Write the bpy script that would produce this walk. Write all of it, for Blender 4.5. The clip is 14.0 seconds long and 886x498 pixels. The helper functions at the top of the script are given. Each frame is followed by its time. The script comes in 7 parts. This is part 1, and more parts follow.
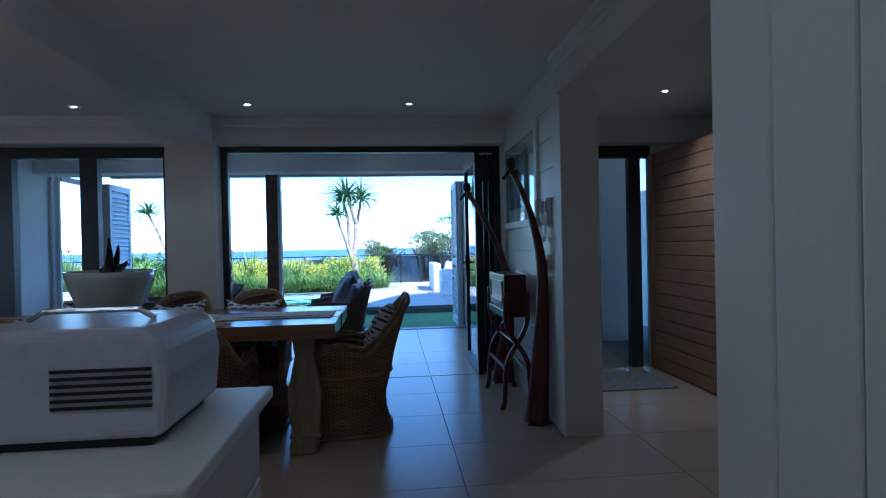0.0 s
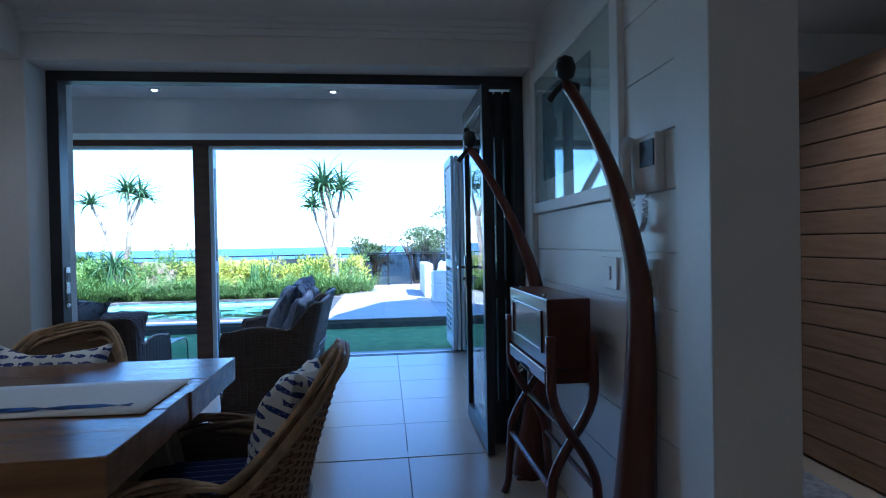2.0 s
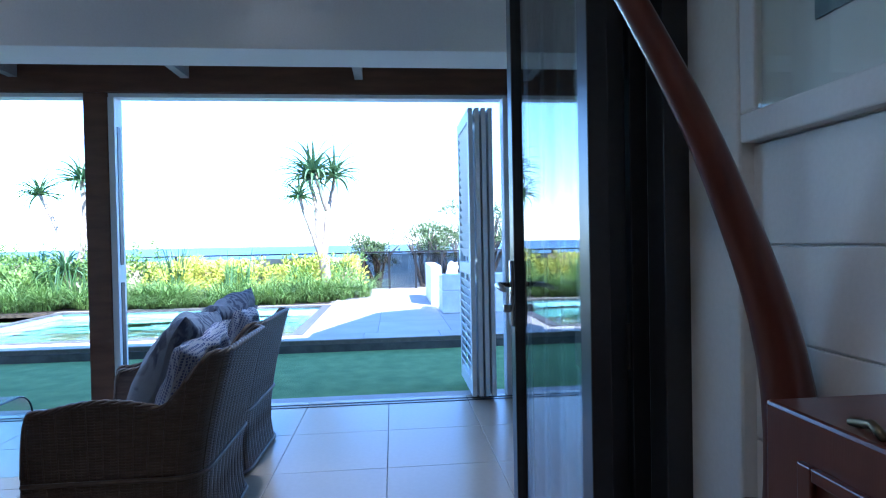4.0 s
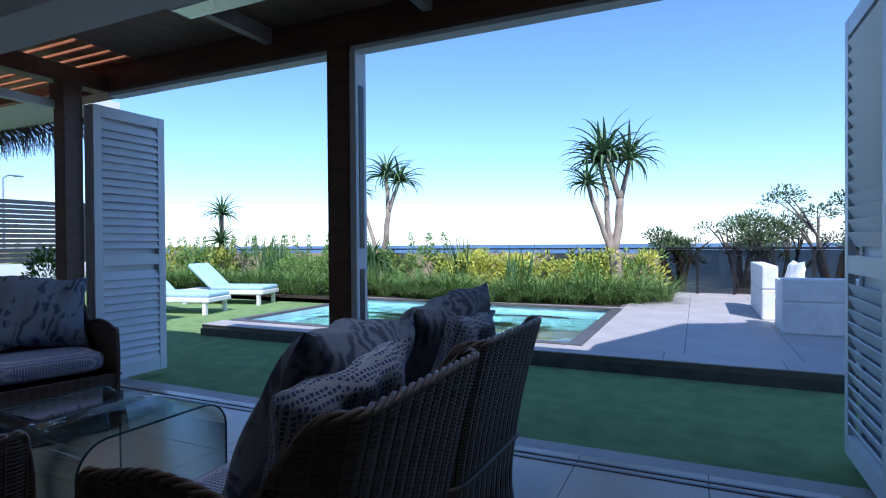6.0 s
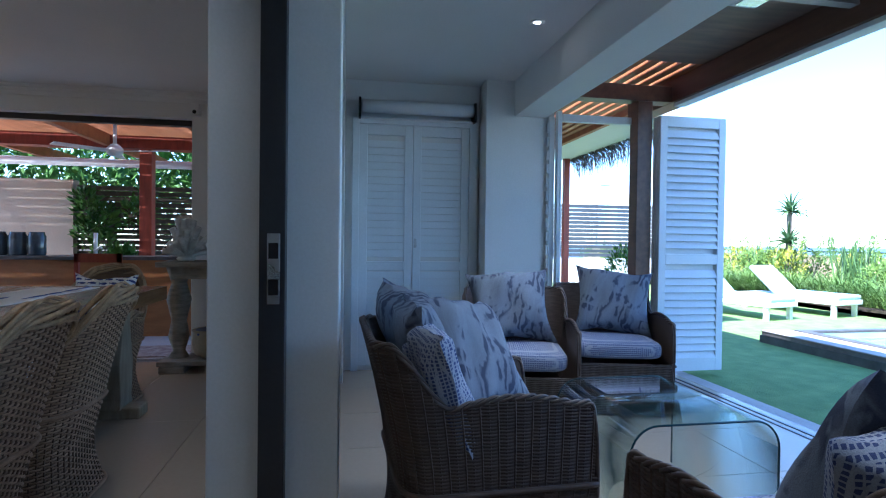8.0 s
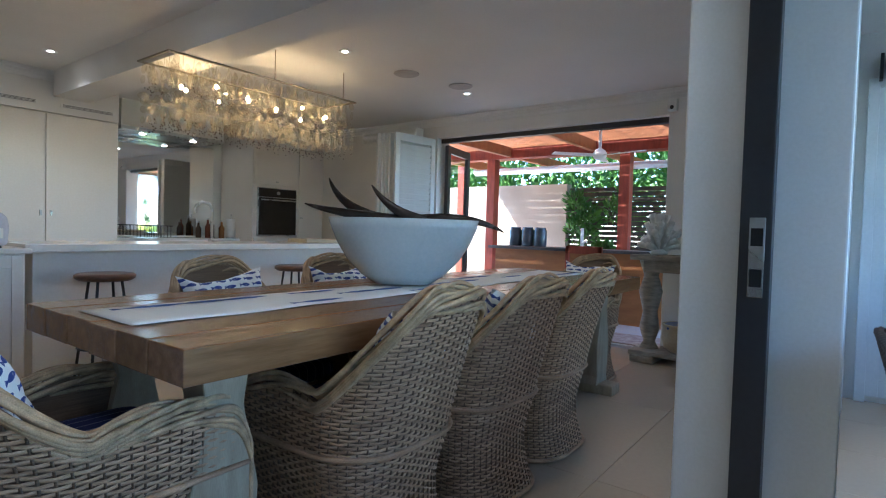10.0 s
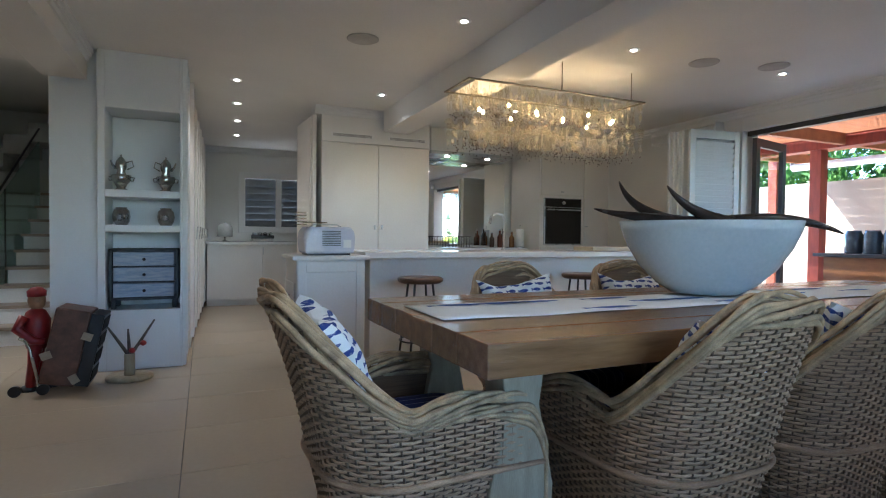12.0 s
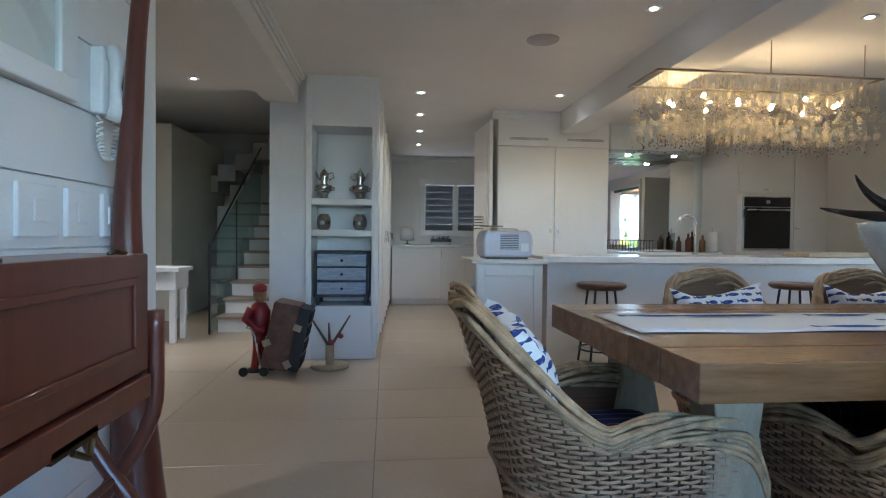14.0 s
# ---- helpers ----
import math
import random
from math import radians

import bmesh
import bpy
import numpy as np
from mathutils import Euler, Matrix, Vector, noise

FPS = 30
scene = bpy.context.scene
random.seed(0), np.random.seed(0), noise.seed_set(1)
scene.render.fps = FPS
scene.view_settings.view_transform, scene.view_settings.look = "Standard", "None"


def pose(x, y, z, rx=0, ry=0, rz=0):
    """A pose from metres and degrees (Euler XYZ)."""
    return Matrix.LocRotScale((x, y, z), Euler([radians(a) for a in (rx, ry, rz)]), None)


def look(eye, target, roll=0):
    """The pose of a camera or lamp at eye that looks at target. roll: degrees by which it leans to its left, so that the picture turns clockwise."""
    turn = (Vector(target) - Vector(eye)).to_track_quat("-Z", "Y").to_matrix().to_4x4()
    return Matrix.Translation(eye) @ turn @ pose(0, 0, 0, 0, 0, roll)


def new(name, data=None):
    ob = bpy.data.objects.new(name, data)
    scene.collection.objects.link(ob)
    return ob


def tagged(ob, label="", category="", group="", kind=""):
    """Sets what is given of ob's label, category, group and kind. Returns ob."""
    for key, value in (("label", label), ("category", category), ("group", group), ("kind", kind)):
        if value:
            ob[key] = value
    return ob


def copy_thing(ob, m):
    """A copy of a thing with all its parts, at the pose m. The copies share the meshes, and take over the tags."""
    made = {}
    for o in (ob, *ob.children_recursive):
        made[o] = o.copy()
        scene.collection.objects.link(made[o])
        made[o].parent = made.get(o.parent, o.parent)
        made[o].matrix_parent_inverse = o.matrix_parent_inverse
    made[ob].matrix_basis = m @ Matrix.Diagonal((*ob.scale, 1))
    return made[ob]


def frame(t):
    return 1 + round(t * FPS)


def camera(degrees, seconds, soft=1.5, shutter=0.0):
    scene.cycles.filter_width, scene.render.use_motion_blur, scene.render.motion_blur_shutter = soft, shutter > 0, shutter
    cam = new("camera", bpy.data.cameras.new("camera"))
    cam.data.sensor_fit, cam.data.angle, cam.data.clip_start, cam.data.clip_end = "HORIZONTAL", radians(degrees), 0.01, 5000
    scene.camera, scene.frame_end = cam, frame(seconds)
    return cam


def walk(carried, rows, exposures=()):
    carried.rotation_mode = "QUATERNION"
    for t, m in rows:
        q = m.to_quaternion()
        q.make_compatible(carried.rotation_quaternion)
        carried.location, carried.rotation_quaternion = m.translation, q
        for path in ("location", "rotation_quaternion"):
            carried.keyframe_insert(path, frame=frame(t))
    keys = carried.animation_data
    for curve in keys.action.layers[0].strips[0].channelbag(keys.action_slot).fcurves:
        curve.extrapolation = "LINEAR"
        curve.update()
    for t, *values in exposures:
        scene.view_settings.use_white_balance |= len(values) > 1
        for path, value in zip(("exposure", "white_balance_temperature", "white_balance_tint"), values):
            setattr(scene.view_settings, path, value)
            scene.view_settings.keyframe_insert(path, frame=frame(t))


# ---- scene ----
cam = camera(78.5, 14.0, soft=1.1)
# seconds, eye, target, roll
PATH = [
    (0, (-0.554, -0.059, 1.251), (-0.359, 1.932, 1.237), -1.2),
    (0.5, (-0.472, 0.425, 1.256), (-0.278, 2.415, 1.244), -1.1),
    (1, (-0.426, 0.934, 1.263), (-0.226, 2.924, 1.247), -1.0),
    (1.5, (-0.342, 1.472, 1.254), (-0.131, 3.461, 1.234), -1.1),
    (2, (-0.299, 1.999, 1.235), (-0.087, 3.988, 1.212), -1.1),
    (4.5, (-0.116, 4.425, 1.191), (0.042, 6.419, 1.16), -1.1),
    (5, (-0.111, 4.835, 1.164), (-0.234, 6.831, 1.13), -1.4),
    (5.5, (-0.127, 5.132, 1.158), (-0.612, 7.072, 1.128), -0.4),
    (6, (-0.237, 5.339, 1.109), (-1.085, 7.15, 1.088), -0.4),
    (6.5, (-0.28, 5.435, 1.105), (-1.511, 7.011, 1.089), -0.1),
    (7, (-0.272, 5.424, 1.106), (-1.861, 6.637, 1.096), -0.1),
    (7.5, (-0.253, 5.415, 1.109), (-2.093, 6.2, 1.095), 0.4),
    (8, (-0.249, 5.393, 1.122), (-2.218, 5.742, 1.093), 0.7),
    (8.5, (-0.295, 5.387, 1.098), (-2.291, 5.263, 1.064), 1.0),
    (9, (-0.274, 5.339, 1.094), (-2.197, 4.792, 1.046), 1.7),
    (11.3, (-0.304, 5.43, 1.054), (-1.378, 3.743, 1.004), 0.7),
    (11.5, (-0.297, 5.377, 1.055), (-1.297, 3.646, 1.006), 0.7),
    (12, (-0.282, 5.333, 1.054), (-1.089, 3.504, 1.007), 0.6),
    (12.5, (-0.26, 5.316, 1.052), (-0.896, 3.42, 1.006), 0.7),
    (13, (-0.262, 5.284, 1.047), (-0.739, 3.342, 1.006), 0.7),
    (13.5, (-0.244, 5.285, 1.054), (-0.577, 3.314, 1.012), 0.7),
    (14, (-0.24, 5.279, 1.058), (-0.447, 3.29, 1.016), 0.6),
]
EXPOSURES = [(0.0, 1.85, 4550, 8), (2.2, 2.3, 4600, 9), (4.3, 2.85, 5000, 13), (5.15, 3.2, 5400, 14), (5.5, 1.3, 5800, 15), (6.0, 0.8, 5400, 16), (6.6, 0.7, 5300, 18), (7.05, 1.0, 5150, 17), (7.5, 2.0, 5100, 12), (8.0, 2.5, 5250, 11), (9.0, 3.35, 5400, 9), (11.3, 3.45, 5650, 8), (14.0, 3.65, 5550, 8)]
walk(cam, [(t, look(eye, target, roll)) for t, eye, target, roll in PATH], EXPOSURES)

# ---- daylight: high sun from behind the house, clear sky ----
SUN_DIR = Vector((0.5, -0.72, 1.0)).normalized()
world = bpy.data.worlds.new("sky")
scene.world = world
world.use_nodes = True
_n = world.node_tree.nodes
_bg = _n["Background"]
_sky = _n.new("ShaderNodeTexSky")
_sky.sky_type = 'NISHITA'
_sky.sun_disc = False
_sky.sun_elevation = math.asin(SUN_DIR.z)
_sky.sun_rotation = math.atan2(SUN_DIR.x, SUN_DIR.y)
_sky.altitude = 10
_sky.air_density, _sky.dust_density, _sky.ozone_density = 1.0, 0.1, 6.0
world.node_tree.links.new(_sky.outputs[0], _bg.inputs[0])
_bg.inputs[1].default_value = 0.13
sun = new("sun", bpy.data.lights.new("sun", 'SUN'))
sun.data.energy, sun.data.angle, sun.data.color = 3.6, radians(0.53), (1.0, 0.95, 0.87)
sun.matrix_world = look(SUN_DIR * 30, (0, 0, 0))

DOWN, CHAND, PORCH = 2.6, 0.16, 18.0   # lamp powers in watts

# ---- mesh helpers ----
class MB:
    """Collects boxes, tubes, lathes and grids into one mesh."""
    def __init__(self):
        self.v, self.f, self.uv, self.mi = [], [], [], []

    def add(self, vs, fs, mi=0):
        b = len(self.v)
        self.v += [tuple(p) for p in vs]
        self.f += [tuple(i + b for i in q) for q in fs]
        self.mi += [mi] * len(fs)
        return self

    def box(self, x0, y0, z0, x1, y1, z1, m=None, mi=0):
        vs = [(x, y, z) for z in (z0, z1) for y in (y0, y1) for x in (x0, x1)]
        if m is not None:
            vs = [m @ Vector(p) for p in vs]
        return self.add(vs, [(0, 2, 3, 1), (4, 5, 7, 6), (0, 1, 5, 4), (2, 6, 7, 3), (0, 4, 6, 2), (1, 3, 7, 5)], mi)

    def tube(self, pts, r, n=8, cap=True, mi=0, flat=1.0):
        pts = [Vector(p) for p in pts]
        rr = r if isinstance(r, (list, tuple)) else [r] * len(pts)
        vs, fs = [], []
        up = None
        for i, p in enumerate(pts):
            d = (pts[min(i + 1, len(pts) - 1)] - pts[max(i - 1, 0)]).normalized()
            if up is None:
                up = Vector((0, 0, 1)) if abs(d.z) < 0.9 else Vector((1, 0, 0))
            a = d.cross(up)
            a = a.normalized() if a.length > 1e-6 else Vector((1, 0, 0))
            b = a.cross(d).normalized()
            up = b
            for k in range(n):
                t = 2 * math.pi * k / n
                vs.append(p + a * math.cos(t) * rr[i] + b * math.sin(t) * rr[i] * flat)
        for i in range(len(pts) - 1):
            for k in range(n):
                fs.append((i * n + k, i * n + (k + 1) % n, (i + 1) * n + (k + 1) % n, (i + 1) * n + k))
        if cap:
            fs.append(tuple(reversed(range(n))))
            fs.append(tuple((len(pts) - 1) * n + k for k in range(n)))
        return self.add(vs, fs, mi)

    def lathe(self, prof, n=24, m=None, mi=0, sx=1.0, sy=1.0):
        vs, fs = [], []
        for r, z in prof:
            for k in range(n):
                t = 2 * math.pi * k / n
                p = Vector((r * math.cos(t) * sx, r * math.sin(t) * sy, z))
                vs.append(m @ p if m is not None else p)
        for i in range(len(prof) - 1):
            for k in range(n):
                fs.append((i * n + k, i * n + (k + 1) % n, (i + 1) * n + (k + 1) % n, (i + 1) * n + k))
        if prof[0][0] > 1e-5:
            fs.append(tuple(reversed(range(n))))
        if prof[-1][0] > 1e-5:
            fs.append(tuple((len(prof) - 1) * n + k for k in range(n)))
        return self.add(vs, fs, mi)

    def grid(self, fn, nu, nv, closed=False, mi=0):
        vs = [fn(i / (nu if closed else nu - 1), j / (nv - 1)) for j in range(nv) for i in range(nu)]
        fs = []
        for j in range(nv - 1):
            for i in range(nu if closed else nu - 1):
                k = (i + 1) % nu
                fs.append((j * nu + i, j * nu + k, (j + 1) * nu + k, (j + 1) * nu + i))
        return self.add(vs, fs, mi)

    def prism(self, poly, z0, z1, m=None, mi=0):
        n = len(poly)
        vs = [(x, y, z0) for x, y in poly] + [(x, y, z1) for x, y in poly]
        if m is not None:
            vs = [m @ Vector(p) for p in vs]
        fs = [tuple(reversed(range(n))), tuple(range(n, 2 * n))] + [(i, (i + 1) % n, n + (i + 1) % n, n + i) for i in range(n)]
        return self.add(vs, fs, mi)

    def mesh(self, name, mats, smooth=False):
        me = bpy.data.meshes.new(name)
        me.from_pydata(self.v, [], self.f)
        for m in (mats if isinstance(mats, (list, tuple)) else [mats]):
            me.materials.append(m)
        if any(self.mi):
            me.polygons.foreach_set("material_index", self.mi)
        if smooth:
            me.polygons.foreach_set("use_smooth", [True] * len(me.polygons))
        me.update()
        return me

    def build(self, name, mats, parent=None, bevel=0.0, smooth=False, seg=2, solid=0.0, m=None):
        ob = new(name, self.mesh(name, mats, smooth))
        if parent is not None:
            ob.parent = parent
        if m is not None:
            ob.matrix_basis = m
        if solid:
            md = ob.modifiers.new("solid", 'SOLIDIFY')
            md.thickness, md.offset = solid, 0
        if bevel:
            md = ob.modifiers.new("bevel", 'BEVEL')
            md.width, md.segments, md.limit_method, md.angle_limit = bevel, seg, 'ANGLE', radians(40)
        return ob


def thing(name, label, category, group="", m=None):
    ob = tagged(new(name), label, category, group)
    if m is not None:
        ob.matrix_basis = m
    return ob


def nudge(before, dx, dy, dz=0.0):
    """Moves all top-level objects made since before."""
    for o in set(scene.objects) - before:
        if o.parent is None:
            o.location += Vector((dx, dy, dz))


def structure(ob, label="", category=""):
    return tagged(ob, label, category, "", "structure")


# ---- materials ----
def material(name, color, rough=0.5, metal=0.0, var=0.12, scale=4.0, bump=0.0, bscale=60.0, spec=0.5, color2=None, stretch=(1, 1, 1), coat=0.0, rvar=0.1, random_tint=0.0, fine=0.04):
    mt = bpy.data.materials.new(name)
    mt.use_nodes = True
    nt = mt.node_tree
    N, L = nt.nodes, nt.links
    bs = N["Principled BSDF"]
    bs.inputs["Roughness"].default_value = rough
    bs.inputs["Metallic"].default_value = metal
    bs.inputs["Specular IOR Level"].default_value = spec
    bs.inputs["Coat Weight"].default_value = coat
    tc = N.new("ShaderNodeTexCoord")
    mp = N.new("ShaderNodeMapping")
    mp.inputs["Scale"].default_value = stretch
    L.new(tc.outputs["Object"], mp.inputs[0])
    n1 = N.new("ShaderNodeTexNoise")
    n1.inputs["Scale"].default_value, n1.inputs["Detail"].default_value = scale, 5
    L.new(mp.outputs[0], n1.inputs["Vector"])
    n2 = N.new("ShaderNodeTexNoise")
    n2.inputs["Scale"].default_value, n2.inputs["Detail"].default_value = bscale, 4
    L.new(mp.outputs[0], n2.inputs["Vector"])
    ramp = N.new("ShaderNodeValToRGB")
    c2 = color2 or tuple(c * (1 - var * 2) for c in color)
    ramp.color_ramp.elements[0].color = (*c2, 1)
    ramp.color_ramp.elements[1].color = (*[min(1, c * (1 + (var if color2 is None else 0))) for c in color], 1)
    ramp.color_ramp.elements[0].position, ramp.color_ramp.elements[1].position = 0.3, 0.7
    L.new(n1.outputs["Fac"], ramp.inputs[0])
    last = ramp.outputs[0]
    if fine:
        mx = N.new("ShaderNodeMix")
        mx.data_type, mx.blend_type = 'RGBA', 'OVERLAY'
        mx.inputs["Factor"].default_value = min(1, fine * 5)
        L.new(last, mx.inputs["A"])
        L.new(n2.outputs["Fac"], mx.inputs["B"])
        last = mx.outputs["Result"]
    if random_tint:
        oi = N.new("ShaderNodeObjectInfo")
        mr = N.new("ShaderNodeMapRange")
        mr.inputs["To Min"].default_value, mr.inputs["To Max"].default_value = 1 - random_tint, 1 + random_tint
        L.new(oi.outputs["Random"], mr.inputs[0])
        hv = N.new("ShaderNodeHueSaturation")
        L.new(mr.outputs[0], hv.inputs["Value"])
        L.new(last, hv.inputs["Color"])
        last = hv.outputs[0]
    L.new(last, bs.inputs["Base Color"])
    rr = N.new("ShaderNodeMapRange")
    rr.inputs["To Min"].default_value, rr.inputs["To Max"].default_value = max(0.02, rough - rvar), min(1, rough + rvar)
    L.new(n1.outputs["Fac"], rr.inputs[0])
    L.new(rr.outputs[0], bs.inputs["Roughness"])
    if bump:
        bp = N.new("ShaderNodeBump")
        bp.inputs["Strength"].default_value, bp.inputs["Distance"].default_value = 1.0, bump
        L.new(n2.outputs["Fac"], bp.inputs["Height"])
        L.new(bp.outputs[0], bs.inputs["Normal"])
    return mt


def glass(name, tint=(0.95, 0.98, 0.97), rough=0.0):
    """Thin sheet glass: clear straight on, mirror-like at a grazing view."""
    mt = bpy.data.materials.new(name)
    mt.use_nodes = True
    nt = mt.node_tree
    N, L = nt.nodes, nt.links
    N.remove(N["Principled BSDF"])
    tr, gl, mx, lw = [N.new("ShaderNode" + k) for k in ("BsdfTransparent", "BsdfGlossy", "MixShader", "LayerWeight")]
    tr.inputs["Color"].default_value = (*tint, 1)
    gl.inputs["Roughness"].default_value = rough
    lw.inputs["Blend"].default_value = 0.5
    pw, ma = N.new("ShaderNodeMath"), N.new("ShaderNodeMath")
    pw.operation, ma.operation = 'POWER', 'MULTIPLY_ADD'
    pw.inputs[1].default_value = 4.0
    ma.inputs[1].default_value, ma.inputs[2].default_value = 0.8, 0.045
    L.new(lw.outputs["Facing"], pw.inputs[0])
    L.new(pw.outputs[0], ma.inputs[0])
    L.new(ma.outputs[0], mx.inputs[0])
    L.new(tr.outputs[0], mx.inputs[1])
    L.new(gl.outputs[0], mx.inputs[2])
    L.new(mx.outputs[0], N["Material Output"].inputs["Surface"])
    return mt


def water_glass(name, tint, rough):
    mt = bpy.data.materials.new(name)
    mt.use_nodes = True
    bs = mt.node_tree.nodes["Principled BSDF"]
    bs.inputs["Base Color"].default_value = (*tint, 1)
    bs.inputs["Roughness"].default_value = rough
    bs.inputs["Transmission Weight"].default_value = 1.0
    bs.inputs["IOR"].default_value = 1.33
    return mt


def lamp_mat(name, color, strength):
    mt = bpy.data.materials.new(name)
    mt.use_nodes = True
    bs = mt.node_tree.nodes["Principled BSDF"]
    bs.inputs["Base Color"].default_value = (*color, 1)
    bs.inputs["Emission Color"].default_value = (*color, 1)
    bs.inputs["Emission Strength"].default_value = strength
    return mt


WHITE = material("white_paint", (0.81, 0.81, 0.80), 0.45, var=0.03, scale=1.5, bump=0.0003, bscale=120)
CEIL = material("ceiling_paint", (0.80, 0.78, 0.75), 0.8, var=0.03, scale=1.0, bump=0.0003, bscale=90)
WALLP = material("wall_paint", (0.78, 0.77, 0.74), 0.7, var=0.03, scale=1.2, bump=0.0004, bscale=90)
CAB = material("cabinet_lacquer", (0.79, 0.755, 0.70), 0.35, var=0.02, scale=2, bump=0.0001)
FRAME = material("dark_bronze_frame", (0.032, 0.032, 0.035), 0.36, metal=0.0, var=0.1)
TILE = material("floor_tile", (0.44, 0.355, 0.26), 0.25, var=0.01, scale=0.9, bump=0.0002, bscale=40, random_tint=0.015, rvar=0.02, fine=0.012)
GROUT = material("grout", (0.22, 0.20, 0.18), 0.9, var=0.1, scale=20)
TIMBER = material("stained_timber", (0.16, 0.075, 0.04), 0.45, color2=(0.09, 0.04, 0.022), scale=3, stretch=(1, 6, 6), bump=0.0006, bscale=40)
SLATW = material("pergola_timber", (0.48, 0.19, 0.075), 0.55, color2=(0.34, 0.12, 0.045), scale=4, stretch=(2, 2, 2), bump=0.0005)
DOORW = material("door_wood", (0.34, 0.20, 0.11), 0.35, color2=(0.24, 0.135, 0.07), scale=5, stretch=(1, 1, 7), bump=0.0004, random_tint=0.12)
TURF = material("artificial_turf", (0.25, 0.36, 0.14), 0.9, color2=(0.17, 0.27, 0.10), scale=6, bump=0.006, bscale=260, spec=0.1)
DECK = material("deck_paving", (0.43, 0.39, 0.355), 0.6, var=0.08, scale=2, bump=0.0006, bscale=70, random_tint=0.04)
POOLT = material("pool_plaster", (0.35, 0.62, 0.66), 0.5, var=0.1, scale=3)
DARKC = material("dark_stone", (0.10, 0.095, 0.09), 0.5, var=0.2, scale=8)
TABW = material("table_wood", (0.26, 0.135, 0.055), 0.22, color2=(0.16, 0.075, 0.03), scale=5, stretch=(0.6, 6, 6), bump=0.0008, bscale=30, random_tint=0.15)
BLACK = material("black_satin", (0.012, 0.012, 0.013), 0.35, var=0.1)
STEEL = material("brushed_steel", (0.55, 0.55, 0.54), 0.28, metal=1.0, var=0.05)
SHUT = material("shutter_white", (0.74, 0.77, 0.78), 0.45, var=0.03, scale=3)
GLASS = glass("clear_glass")

# ---- the house: shell ----
CZ = 2.43                                    # ceiling height
YI, YF0, YF1, YO = 4.95, 5.12, 5.20, 5.37     # front wall: inner face, door frame, outer face
XL, XB = -5.5, 0.55                          # kitchen-side wall, boarded wall

floor = structure(MB().box(-5.6, -4.4, -0.2, 4.6, 8.2, -0.012).build("floor", GROUT), "pale grey-beige large porcelain floor tiles with thin joints", "floor")
HALL_Y = -0.05                                # the hall ceiling ends here, at the stairwell
ceil = MB()
ceil.box(-5.7, -4.4, CZ, 0.8, YO, CZ + 0.25).box(0.8, HALL_Y, CZ, 4.6, YO, CZ + 0.25)
ceil.box(-2.40, -0.45, 2.2, -2.10, YI, CZ + 0.02)
ceil.box(0.52, 0.5, 2.2, 0.80, 3.33, CZ + 0.02)
structure(ceil.build("ceiling", CEIL, bevel=0.004), "off-white plaster ceiling with dropped beams", "ceiling")
# front wall with its openings
w = MB()
for x0, x1 in ((-5.7, -4.55), (-2.52, -2.09), (0.52, 0.84)):
    w.box(x0, YI, -0.05, x1, YO, CZ)
for x0, x1 in ((-4.55, -2.52), (-2.09, 0.52), (0.84, 4.6)):
    w.box(x0, YI, 2.2, x1, YO, CZ)
w.box(2.3, YI, -0.05, 4.6, YO, 2.2)
structure(w.build("wall_front", WALLP, bevel=0.006), "white plastered wall between dining room and porch", "wall")
# boarded wall: boards lap by a step
bw = structure(MB().box(XB + 0.012, 3.5, -0.05, 0.80, YI, CZ).build("wall_boarded", WHITE), "white painted horizontal shiplap boarded wall", "wall")
zs = [0.0, 0.19, 0.40, 0.61, 0.82, 1.02, 1.19, 1.38, 1.56, 1.76, 1.97, 2.18, 2.43]
for z0, z1 in zip(zs, zs[1:]):
    b = MB().prism([(0.0, z0 + 0.004), (0.014, z0 + 0.004), (0.014, z1), (0.006, z1)], 3.5, YI, Matrix(((-1, 0, 0, XB + 0.014), (0, 0, 1, 0), (0, 1, 0, 0), (0, 0, 0, 1))))
    b.build("board", WHITE, bw, bevel=0.002)
structure(MB().box(0.545, 3.33, -0.05, 0.80, 3.5, CZ).build("column", WHITE, bevel=0.004), "white square column ending the boarded wall", "column")
w = MB()
w.box(XL - 0.25, -4.4, -0.05, XL, 1.33, CZ)
w.box(XL - 0.25, 4.0, -0.05, XL, YI, CZ)
w.box(XL - 0.25, 1.33, 2.20, XL, 4.0, CZ)
structure(w.build("wall_west", WALLP, bevel=0.005), "cream plastered wall with wide opening to the courtyard", "wall")
w = MB()
w.box(-5.7, -4.3, -0.05, 4.6, -3.95, 1.1)
w.box(-5.7, -4.3, 2.03, 4.6, -3.95, CZ)
w.box(-5.7, -4.3, 1.1, -1.9, -3.95, 2.03)
w.box(-0.81, -4.3, 1.1, 4.6, -3.95, 2.03)
w.box(0.8, -4.3, CZ, 4.6, -3.95, 2.72)
structure(w.build("wall_back", WALLP), "cream plastered back wall of the scullery", "wall")
structure(MB().box(4.6, -4.65, -0.05, 4.85, YO, CZ + 2.0).build("wall_east", WALLP), "pale plastered wall of the entrance hall", "wall")
